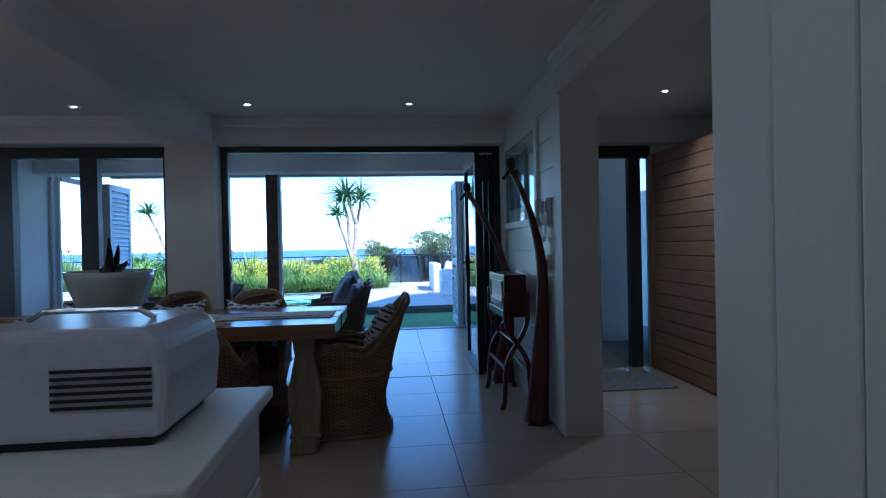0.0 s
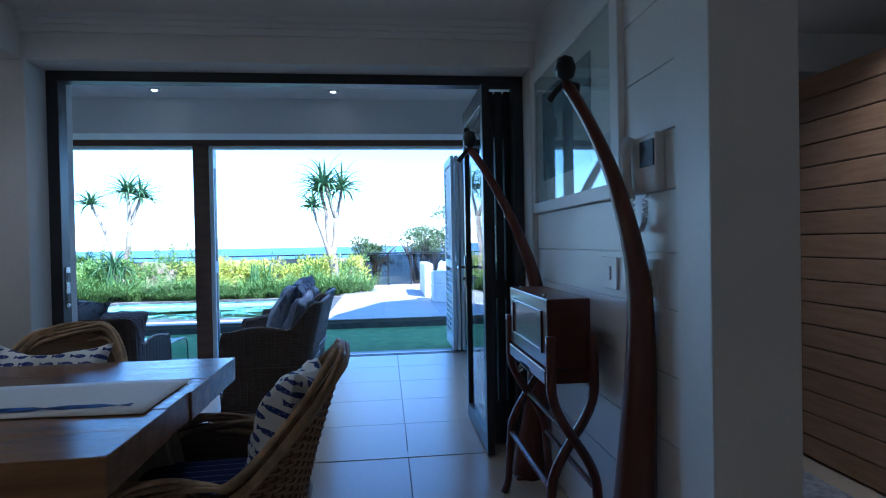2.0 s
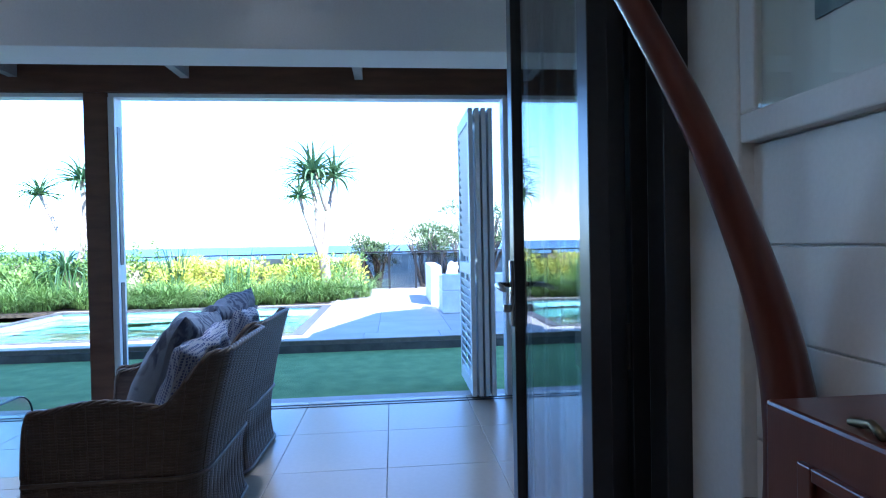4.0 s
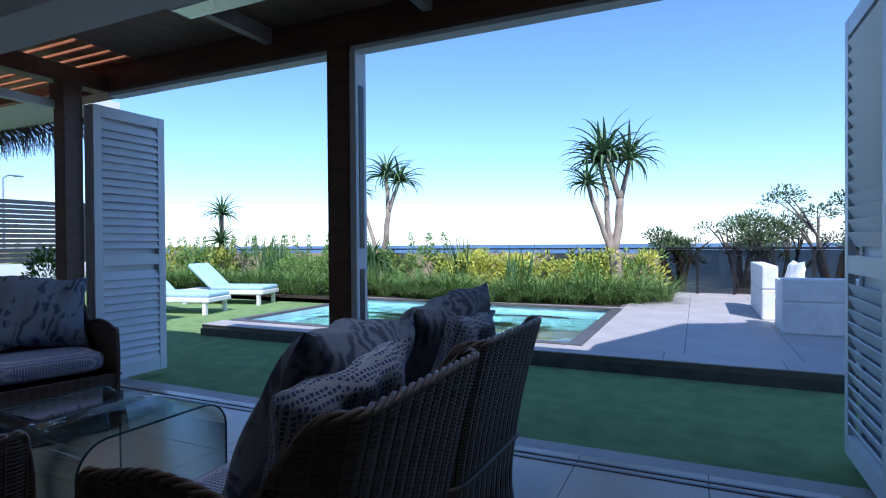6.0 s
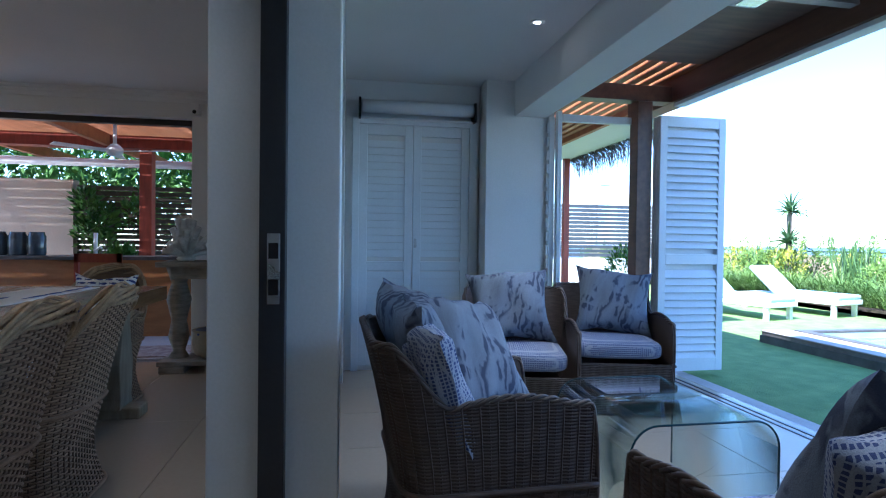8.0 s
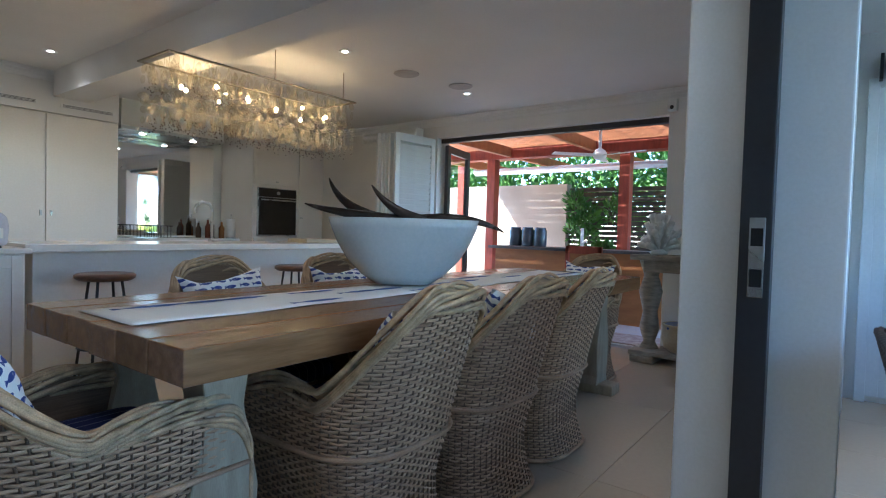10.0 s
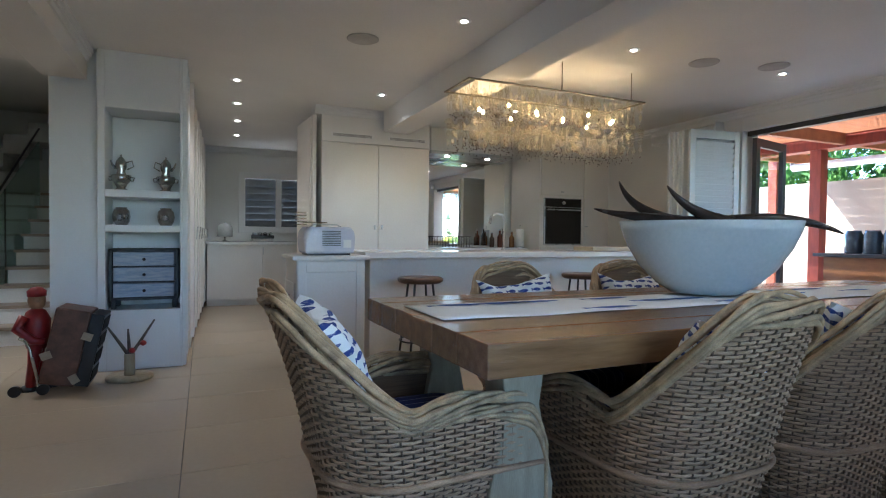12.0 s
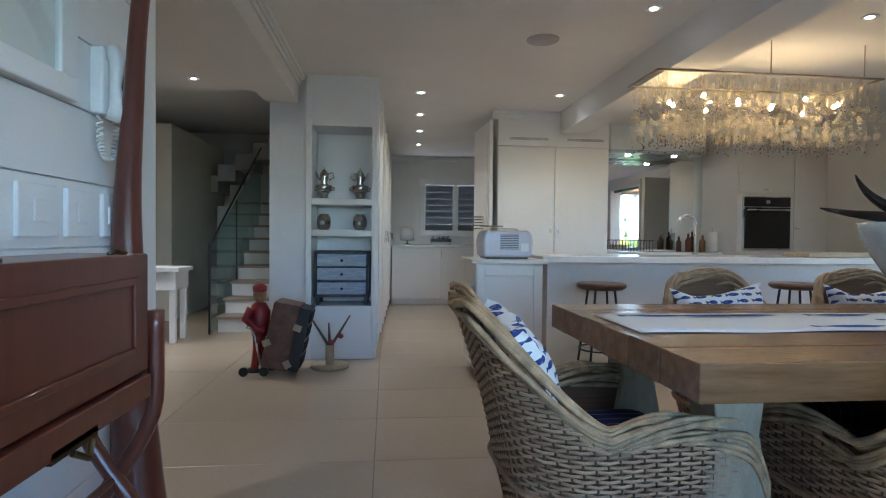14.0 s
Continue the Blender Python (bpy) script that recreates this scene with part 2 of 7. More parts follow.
# cornices
cn = MB()
for i, (o, h) in enumerate(((0.05, 0.03), (0.03, 0.055), (0.015, 0.09))):
    cn.box(XL, -4.3, CZ - h, XL + o, YI, CZ + 0.001 * i)
    cn.box(XL, YI - o, CZ - h, XB, YI, CZ + 0.001 * i)
    cn.box(-2.4, -0.5, CZ - h, -1.36, -0.5 + o, CZ + 0.001 * i)
    cn.box(-1.8, -3.95, CZ - h, -0.2, -3.95 + o, CZ + 0.001 * i)
    cn.box(0.80, 0.5, CZ - h, 0.80 + o, 3.33, CZ + 0.001 * i)
    cn.box(0.52 - o, 0.5, CZ - h, 0.52, 3.33, CZ + 0.001 * i)
structure(cn.build("trim", WHITE), "white stepped plaster cornice", "cornice")

# ---- porch shell ----
p = MB()
p.box(-5.3, YO, -0.05, -4.98, 6.55, 2.6)
p.box(-5.3, 6.55, -0.05, -4.74, 7.16, 2.6)
structure(p.build("wall_porch", WALLP, bevel=0.005), "white plastered end wall of the porch", "wall")
c = MB()
c.box(-5.3, YO, 2.5, 1.2, 6.8, 2.7)
c.box(-5.3, 6.8, 2.2, 1.2, 7.08, 2.7)
structure(c.build("ceiling_porch", CEIL, bevel=0.004), "white porch ceiling with a downstand beam", "ceiling")
structure(MB().box(0.95, YO, -0.05, 1.15, 8.26, 2.6).build("wall_porch_east", WALLP), "white side wall of the porch", "wall")
t = MB()
t.box(-5.3, 8.15, 2.345, 1.1, 8.33, 2.545)
t.box(-4.68, 7.1, 2.345, -4.54, 8.15, 2.48)
structure(t.build("beam", TIMBER, bevel=0.006), "dark brown stained timber beam along the porch edge", "beam")
for x0, x1, y0, y1 in ((-2.36, -2.195, 8.15, 8.31), (0.77, 0.95, 8.08, 8.26), (-4.67, -4.54, 7.83, 7.97)):
    structure(MB().box(x0, y0, 0, x1, y1, 2.344).build("post", TIMBER, bevel=0.006), "dark brown stained square timber post", "post")
# white track and frames along the opening
t = MB()
t.box(-4.54, 8.17, 2.312, -2.36, 8.27, 2.343)
t.box(-2.195, 8.17, 2.312, 0.77, 8.27, 2.343)
t.box(-2.195, 8.16, 0.0, -2.15, 8.28, 2.312)
t.box(-4.72, 7.16, 0.0, -4.66, 7.2, 2.25)
t.box(-4.70, 7.2, 2.16, -4.64, 7.83, 2.22)
t.box(0.73, 8.12, 0.0, 0.77, 8.24, 2.312)
structure(t.build("frame", SHUT, bevel=0.003), "white painted shutter track and jambs", "frame")
t = MB()
for z0, z1 in ((0.1, 0.95), (1.08, 2.1)):
    t.box(-2.1495, 8.195, z0, -2.146, 8.245, z1)
structure(t.build("trim", FRAME), "dark recessed strips in the white jamb", "trim")
structure(MB().box(-4.6, 8.04, -0.01, 0.77, 8.06, 0.004).box(-4.6, 8.1, -0.01, 0.77, 8.12, 0.004).build("threshold", FRAME), "dark sliding track set in the porch floor", "threshold")
# porch roof: boarding, then open slats at the courtyard end
r = MB()
r.box(-4.15, 7.08, 2.55, 1.1, 8.5, 2.59)
structure(r.build("roof_porch", material("roof_board", (0.23, 0.14, 0.09), 0.6, var=0.15, scale=3, stretch=(6, 1, 1))), "brown boarded porch roof", "roof")
slats = structure(MB().box(-9.4, 8.34, 2.5, -3.9, 8.40, 2.64).box(-9.4, 7.05, 2.5, -3.9, 7.079, 2.6).build("pergola", SLATW), "brown timber slatted pergola over the porch end", "pergola")
sl = MB().box(-9.38, -0.035, -0.045, -4.16, 0.035, 0.045).mesh("slat", SLATW)
for i in range(10):
    o = new("slat", sl)
    o.parent = slats
    o.matrix_basis = pose(0, 7.15 + i * 0.125, 2.60, 0, 0, 0)
for x in (-2.83, -1.64, -0.37):
    structure(MB().box(x - 0.03, 7.08, 2.45, x + 0.03, 8.15, 2.55).build("rafter", material("rafter_paint", (0.45, 0.40, 0.37), 0.5)), "pale painted porch rafter", "rafter")
# upper storey, unseen and shaped to throw the shadow on the terrace, and roof
structure(MB().prism([(0.35, 2.96), (0.48, 3.36), (2.47, 5.88), (3.8, 6.58), (8, 6.58), (8, 2.96)], -4.6, 8.35, Matrix(((1, 0, 0, 0), (0, 0, 1, 0), (0, 1, 0, 0), (0, 0, 0, 1)))).build("upper_storey", WALLP), "unseen plastered upper storey, its sloping end shaped to shade the terrace", "wall")
structure(MB().box(-5.7, -4.6, 2.72, 8, 7.0, 2.95).box(-4.15, 7.0, 2.6, 8, 8.5, 2.75).build("roof", WALLP), "flat concrete roof slab", "roof")

# ---- sliding door frames and folding glass leaves ----
f = MB()
f.box(-2.09, YF0, 2.145, 0.52, YF1, 2.2)
f.box(-2.09, YF0, 0.0, -2.03, YF1, 2.145)
f.box(0.46, YF0, 0.0, 0.52, YF1, 2.145)
structure(f.build("frame", FRAME, bevel=0.003), "dark bronze aluminium frame of the folding doors", "door frame")
structure(MB().box(-2.09, YF0, -0.01, 0.52, YF1, 0.003).build("threshold", TILE), "pale stone threshold strip flush with the tiles", "threshold")
f = MB()
f.box(-4.55, YF0, 2.1, -2.52, YF1, 2.2)
for x in (-4.55, -4.04, -3.32, -2.60):
    f.box(x, YF0, 0.0, x + (0.08 if x > -2.7 else 0.15), YF1, 2.1)
f.box(-4.55, YF0, 0.0, -2.52, YF1, 0.08)
win = structure(f.build("window_1", FRAME, bevel=0.003), "dark aluminium framed sliding window onto the porch", "window")
pane = MB().box(-4.4, 5.155, 0.08, -4.04, 5.163, 2.1).build("pane", GLASS, win)
pane.visible_shadow = False
_before = set(scene.objects)
lock = thing("door_latch", "brushed steel latch plate on the dark door jamb", "latch")
MB().box(-2.031, 5.195, 0.915, -2.025, 5.235, 1.14).build("plate", STEEL, lock, bevel=0.002)
for z in (0.945, 1.06):
    MB().box(-2.029, 5.20, z, -2.022, 5.23, z + 0.05).build("strike", BLACK, lock)
nudge(_before, 0, -0.05)


def glass_leaf(name, x, y0, y1, handle=False):
    d = thing(name, "folded-back dark aluminium framed glass door leaf", "glass door", "folding door leaves")
    m = MB()
    m.box(x - 0.022, y0, 0.01, x + 0.022, y0 + 0.062, 2.138).box(x - 0.022, y1 - 0.062, 0.01, x + 0.022, y1, 2.138)
    m.box(x - 0.021, y0 + 0.062, 2.03, x + 0.021, y1 - 0.062, 2.138).box(x - 0.021, y0 + 0.062, 0.01, x + 0.021, y1 - 0.062, 0.11)
    m.build("frame", FRAME, d, bevel=0.003)
    g = MB().box(x - 0.004, y0 + 0.058, 0.1, x + 0.004, y1 - 0.058, 2.04).build("pane", GLASS, d)
    g.visible_shadow = False
    if handle:
        h = MB().box(x - 0.03, y1 - 0.05, 0.92, x - 0.02, y1 - 0.012, 1.14)
        h.tube([(x - 0.03, y1 - 0.04, 1.06), (x - 0.07, y1 - 0.04, 1.06), (x - 0.08, y1 - 0.06, 1.06), (x - 0.08, y1 - 0.17, 1.055)], 0.009, 8)
        h.tube([(x + 0.02, y1 - 0.04, 1.06), (x + 0.07, y1 - 0.04, 1.06), (x + 0.08, y1 - 0.17, 1.055)], 0.009, 8)
        h.tube([(x - 0.03, y1 - 0.04, 0.98), (x - 0.055, y1 - 0.04, 0.98)], 0.014, 8)
        h.build("handle", STEEL, d, smooth=True)
    return d


glass_leaf("glass_door", 0.285, 5.05, 5.81, True)
for x in (0.34, 0.395, 0.45):
    d = glass_leaf("glass_door", x, 5.22, 5.80)
    for z in (0.22, 0.95, 1.92):
        MB().box(x - 0.034, 5.226, z - 0.05, x - 0.022, 5.276, z + 0.05).tube([(x - 0.03, 5.222, z - 0.055), (x - 0.03, 5.222, z + 0.055)], 0.008, 8).build("hinge", FRAME, d)

# ---- louvred shutters ----


def shutter(name, m, width=0.62, height=2.18, louvres=True, group="louvred shutters"):
    s = thing(name, "white painted timber shutter leaf with horizontal louvres", "shutter", group, m)
    fr = MB()
    fr.box(0, -0.017, 0, 0.065, 0.017, height).box(width - 0.065, -0.017, 0, width, 0.017, height)
    for z0, z1 in ((0, 0.11), (height * 0.42, height * 0.42 + 0.09), (height - 0.09, height)):
        fr.box(0.065, -0.016, z0, width - 0.065, 0.016, z1)
    fr.build("frame", SHUT, s, bevel=0.003)
    if louvres:
        sm = MB().box(0.06, -0.004, -0.036, width - 0.06, 0.004, 0.036, pose(0, 0, 0, -26)).mesh("louvre", SHUT)
        n = int(height / 0.063)
        for i in range(n):
            z = 0.14 + i * 0.063
            if height * 0.42 - 0.02 < z < height * 0.42 + 0.11 or z > height - 0.11:
                continue
            o = new("louvre", sm)
            o.parent = s
            o.matrix_basis = pose(0, 0, z)
    else:
        MB().box(0.06, -0.008, 0.1, width - 0.06, 0.008, height - 0.09).build("panel", SHUT, s)
    return s


shutter("shutter", pose(-4.48, 8.0, 0.03, 0, 0, 90))
for i in range(2):
    shutter("shutter", pose(-4.52 - 0.04 * i, 8.0, 0.03, 0, 0, 90), louvres=False)
shutter("shutter", pose(0.46, 8.02, 0.03, 0, 0, 90), 0.68)
for i in range(3):
    shutter("shutter", pose(0.51 + 0.05 * i, 8.02, 0.03, 0, 0, 90), 0.64, louvres=False)

# ---- ground, lawn, deck, pool ----
_before = set(scene.objects)
structure(MB().box(-70, -60, -0.9, 70, 19.5, -0.25).build("ground", material("soil", (0.12, 0.09, 0.06), 0.95, var=0.3, scale=2, bump=0.01, bscale=20)), "brown soil of the garden", "ground")
structure(MB().box(-26, 8.66, -0.3, -5.0, 9.6, -0.025).box(-5.0, 8.7, -0.3, 4, 9.6, -0.025).box(-26, 9.6, -0.3, 4, 10.6, -0.025).box(-26, 10.6, -0.3, -6.3, 14.3, -0.025).build("lawn", TURF), "strip of deep green artificial turf lawn", "lawn")
structure(MB().box(-5.2, 8.56, -0.3, 4, 8.7, -0.008).build("kerb", DECK), "pale concrete edging between porch and lawn", "kerb")
dk = MB()
dk.box(-6.3, 10.6, -0.3, 6, 10.98, 0.105).box(-1.72, 10.98, -0.3, 6, 17.6, 0.105).box(-6.3, 10.98, -0.3, -6.12, 14.2, 0.105).box(-6.3, 14.02, -0.3, -1.72, 14.3, 0.105)
deck = structure(dk.build("deck", GROUT, bevel=0.003), "raised terrace of pale sandy paving round the pool", "pavement")
structure(MB().box(-6.3, 10.575, -0.3, 6, 10.6, 0.06).build("kerb", DARKC), "dark riser below the terrace paving", "kerb")
cop = MB()
cop.box(-6.2, 10.95, 0.1, -1.64, 11.07, 0.128).box(-6.2, 13.95, 0.1, -1.64, 14.1, 0.128).box(-1.78, 11.07, 0.1, -1.64, 13.95, 0.128).box(-6.2, 11.07, 0.1, -6.08, 13.95, 0.128)
structure(cop.build("pool_coping", DARKC, bevel=0.004), "dark stone coping round the pool", "coping")
pb = MB()
pb.box(-6.3, 10.9, -1.5, -1.6, 14.2, -1.3).box(-6.12, 10.98, -1.3, -6.08, 14.02, 0.1).box(-1.78, 10.98, -1.3, -1.72, 14.02, 0.1).box(-6.08, 13.98, -1.3, -1.78, 14.02, 0.1).box(-6.08, 10.98, -1.3, -1.78, 11.02, 0.1)
pb.box(-6.08, 13.5, -1.3, -1.78, 13.98, -0.25)
structure(pb.build("pool", POOLT), "pale turquoise plastered pool basin with a ledge", "pool")
WATER = water_glass("pool_water", (0.72, 0.95, 0.95), 0.02)
_nt = WATER.node_tree
_w = _nt.nodes.new("ShaderNodeTexNoise")
_w.inputs["Scale"].default_value = 3.0
_b = _nt.nodes.new("ShaderNodeBump")
_b.inputs["Strength"].default_value, _b.inputs["Distance"].default_value = 0.35, 0.05
_nt.links.new(_w.outputs["Fac"], _b.inputs["Height"])
_nt.links.new(_b.outputs[0], _nt.nodes["Principled BSDF"].inputs["Normal"])
pw = structure(MB().box(-6.08, 11.02, -0.02, -1.78, 13.98, 0.03).build("water", WATER), "clear turquoise pool water with small ripples", "water")
pw.visible_shadow = False
nudge(_before, 0.40, -0.36)
SEA = material("sea_water", (0.012, 0.055, 0.13), 0.35, var=0.25, scale=0.02, bump=0.4, bscale=0.3)
structure(MB().box(-9000, 60, -17, 9000, 12000, -16).build("sea", SEA), "deep blue open sea to the horizon", "sea")
structure(MB().box(-400, 19.5, -17.2, 400, 62, -16.2).box(-60, 19.4, -4, 60, 21, -0.6).build("shore", material("dune_scrub", (0.10, 0.11, 0.05), 0.95, var=0.3, scale=0.6)), "scrub-covered slope down to the shore", "ground")

# ---- patterned and woven materials ----
def math_node(nt, op, a, b=None, clamp=False):
    n = nt.nodes.new("ShaderNodeMath")
    n.operation, n.use_clamp = op, clamp
    for i, v in enumerate((a, b)):
        if v is None:
            continue
        if isinstance(v, (int, float)):
            n.inputs[i].default_value = v
        else:
            nt.links.new(v, n.inputs[i])
    return n.outputs[0]


def cloth(name, kind, light, dark, rough=0.9):
    """Printed cloth: fish in offset rows, broad leaf strokes, or a small honeycomb."""
    mt = bpy.data.materials.new(name)
    mt.use_nodes = True
    nt = mt.node_tree
    N, L = nt.nodes, nt.links
    bs = N["Principled BSDF"]
    bs.inputs["Roughness"].default_value = rough
    bs.inputs["Specular IOR Level"].default_value = 0.2
    tc = N.new("ShaderNodeTexCoord")
    wv = N.new("ShaderNodeTexNoise")
    wv.inputs["Scale"].default_value, wv.inputs["Detail"].default_value = 350, 2
    L.new(tc.outputs["Object"], wv.inputs["Vector"])
    M = lambda op, a, b=None, c=False: math_node(nt, op, a, b, c)
    if kind == "fish":
        sp = N.new("ShaderNodeSeparateXYZ")
        L.new(tc.outputs["Object"], sp.inputs[0])
        v = M('DIVIDE', sp.outputs["Z"], 0.033)
        row = M('FLOOR', v)
        u = M('ADD', M('DIVIDE', sp.outputs["X"], 0.068), M('MULTIPLY', row, 0.5))
        fu = M('SUBTRACT', M('FRACT', u), 0.5)
        fv = M('SUBTRACT', M('FRACT', v), 0.5)
        body = M('LESS_THAN', M('ADD', M('POWER', M('DIVIDE', M('ADD', fu, 0.10), 0.30), 2.0), M('POWER', M('DIVIDE', fv, 0.27), 2.0)), 1.0)
        tail = M('MULTIPLY', M('MULTIPLY', M('GREATER_THAN', fu, 0.16), M('LESS_THAN', fu, 0.36)), M('LESS_THAN', M('ABSOLUTE', fv), M('MULTIPLY', M('SUBTRACT', fu, 0.12), 1.1)))
        scales = N.new("ShaderNodeTexVoronoi")
        scales.inputs["Scale"].default_value = 90
        L.new(tc.outputs["Object"], scales.inputs["Vector"])
        fac = M('MULTIPLY', M('MAXIMUM', body, tail), M('ADD', 0.65, M('MULTIPLY', scales.outputs["Distance"], 0.8), True))
    elif kind == "leaf":
        n = N.new("ShaderNodeTexNoise")
        n.inputs["Scale"].default_value, n.inputs["Detail"].default_value, n.inputs["Distortion"].default_value = 4.5, 2, 1.6
        L.new(tc.outputs["Object"], n.inputs["Vector"])
        mp = N.new("ShaderNodeMapping")
        mp.inputs["Rotation"].default_value = (0.0, 0.7, 0.4)
        mp.inputs["Scale"].default_value = (1.0, 1.0, 0.45)
        L.new(tc.outputs["Object"], mp.inputs[0])
        wt = N.new("ShaderNodeTexWave")
        wt.inputs["Scale"].default_value, wt.inputs["Distortion"].default_value, wt.inputs["Detail"].default_value, wt.inputs["Detail Scale"].default_value = 8.5, 11.0, 3.0, 1.6
        L.new(mp.outputs[0], wt.inputs["Vector"])
        a = N.new("ShaderNodeMapRange")
        a.inputs["From Min"].default_value, a.inputs["From Max"].default_value = 0.46, 0.53
        L.new(n.outputs["Fac"], a.inputs[0])
        b = N.new("ShaderNodeMapRange")
        b.inputs["From Min"].default_value, b.inputs["From Max"].default_value = 0.25, 0.75
        L.new(wt.outputs["Fac"], b.inputs[0])
        fac = M('ADD', M('MULTIPLY', a.outputs[0], M('ADD', M('MULTIPLY', b.outputs[0], 0.75), 0.12)), M('MULTIPLY', b.outputs[0], 0.1), True)
    elif kind == "comb":
        vo = N.new("ShaderNodeTexVoronoi")
        vo.feature = 'DISTANCE_TO_EDGE'
        vo.inputs["Scale"].default_value, vo.inputs["Randomness"].default_value = 78, 0.2
        L.new(tc.outputs["Object"], vo.inputs["Vector"])
        fac = M('GREATER_THAN', vo.outputs["Distance"], 0.16)
    else:
        sp = N.new("ShaderNodeSeparateXYZ")
        L.new(tc.outputs["Object"], sp.inputs[0])
        fac = M('LESS_THAN', M('FRACT', M('DIVIDE', sp.outputs["X"], 0.045)), 0.93)
    mx = N.new("ShaderNodeMix")
    mx.data_type = 'RGBA'
    mx.inputs["A"].default_value, mx.inputs["B"].default_value = (*light, 1), (*dark, 1)
    L.new(fac, mx.inputs["Factor"])
    ov = N.new("ShaderNodeMix")
    ov.data_type, ov.blend_type = 'RGBA', 'OVERLAY'
    ov.inputs["Factor"].default_value = 0.35
    L.new(mx.outputs["Result"], ov.inputs["A"])
    L.new(wv.outputs["Fac"], ov.inputs["B"])
    L.new(ov.outputs["Result"], bs.inputs["Base Color"])
    bp = N.new("ShaderNodeBump")
    bp.inputs["Distance"].default_value = 0.0008
    L.new(wv.outputs["Fac"], bp.inputs["Height"])
    L.new(bp.outputs[0], bs.inputs["Normal"])
    return mt


FISH = cloth("fish_print", "fish", (0.78, 0.78, 0.76), (0.035, 0.06, 0.22))
LEAFP = cloth("leaf_print", "leaf", (0.21, 0.235, 0.285), (0.065, 0.075, 0.115))
COMB = cloth("comb_print", "comb", (0.36, 0.38, 0.45), (0.07, 0.09, 0.20))
NAVY = cloth("navy_stripe", "stripe", (0.25, 0.27, 0.35), (0.022, 0.03, 0.10))
RATTAN = material("grey_rattan", (0.54, 0.335, 0.19), 0.6, color2=(0.24, 0.135, 0.07), scale=9, stretch=(1, 1, 9), bump=0.0012, bscale=130, fine=0.12)
# darker than the rattan: shade in the weave's gaps is put into this colour
RATTANSHADE = material("gap_shade_cane", (0.2, 0.125, 0.07), 0.75, color2=(0.11, 0.065, 0.035), scale=9, stretch=(1, 1, 30), bump=0.0015, bscale=130, fine=0.12)
RATTANR = material("rim_rattan", (0.55, 0.37, 0.2), 0.55, color2=(0.24, 0.16, 0.085), scale=7, stretch=(3, 3, 3), bump=0.0012, bscale=110, fine=0.12)
RATTAND = material("brown_rattan", (0.115, 0.078, 0.058), 0.45, color2=(0.06, 0.04, 0.03), scale=14, stretch=(1, 1, 6), bump=0.001, bscale=160, fine=0.1)


def cushion_mesh(name, mat, w=0.5, h=0.5, t=0.17, n=18, seed=0):
    """A stuffed cushion standing on its lower edge, with pinched corners."""
    rnd = random.Random(seed)
    ph = [rnd.uniform(0, 6.28) for _ in range(6)]
    m = MB()

    def side(sg):
        def fn(u, v):
            a, b = 2 * u - 1, 2 * v - 1
            e = max(0.0, (1 - abs(a) ** 2.6) * (1 - abs(b) ** 2.6))
            k = 1 - 0.16 * (1 - abs(a) ** 2) * abs(b) ** 3
            k2 = 1 - 0.16 * (1 - abs(b) ** 2) * abs(a) ** 3
            y = sg * t / 2 * e ** 0.42
            y += 0.014 * math.sin(5 * a + ph[0]) * math.sin(4 * b + ph[1]) + 0.008 * math.sin(11 * a + ph[2] + 3 * b)
            return (a * w / 2 * k2, y, h / 2 + b * h / 2 * k + 0.012 * math.sin(3 * a + ph[3]))
        return fn
    m.grid(side(-1), n, n)
    m.grid(side(1), n, n)
    m.f[len(m.f) // 2:] = [tuple(reversed(q)) for q in m.f[len(m.f) // 2:]]
    return m.mesh(name, mat, True)


def seat_cushion(w, d, t, mat, name="seat_cushion"):
    m = MB()

    def fn(u, v):
        th = 2 * math.pi * u
        ph = math.pi * (v - 0.5)
        sx = math.copysign(abs(math.cos(th)) ** 0.28, math.cos(th))
        sy = math.copysign(abs(math.sin(th)) ** 0.28, math.sin(th))
        r = abs(math.cos(ph)) ** 0.35
        return (sx * r * w / 2, sy * r * d / 2, math.copysign(abs(math.sin(ph)) ** 0.6, math.sin(ph)) * t / 2)
    m.grid(fn, 40, 13, True)
    return m.mesh(name, mat, True)


def u_path(w, d, r, n):
    """Points and outward normals along a U open to +y, by even arc length, with the whole length."""
    L1 = d - r
    per = L1 * 2 + (w - 2 * r) + math.pi * r
    out = []
    for i in range(n):
        s = per * i / (n - 1)
        if s < L1:
            out.append((-w / 2, d / 2 - s, -1, 0))
        elif s < L1 + math.pi * r / 2:
            a = (s - L1) / r
            out.append((-w / 2 + r - r * math.cos(a), -d / 2 + r - r * math.sin(a), -math.cos(a), -math.sin(a)))
        elif s < L1 + math.pi * r / 2 + w - 2 * r:
            out.append((-w / 2 + r + s - L1 - math.pi * r / 2, -d / 2, 0, -1))
        elif s < L1 + math.pi * r + w - 2 * r:
            a = (s - L1 - math.pi * r / 2 - (w - 2 * r)) / r
            out.append((w / 2 - r + r * math.sin(a), -d / 2 + r - r * math.cos(a), math.sin(a), -math.cos(a)))
        else:
            out.append((w / 2, -d / 2 + r + s - (L1 + math.pi * r + w - 2 * r), 1, 0))
    return out, per


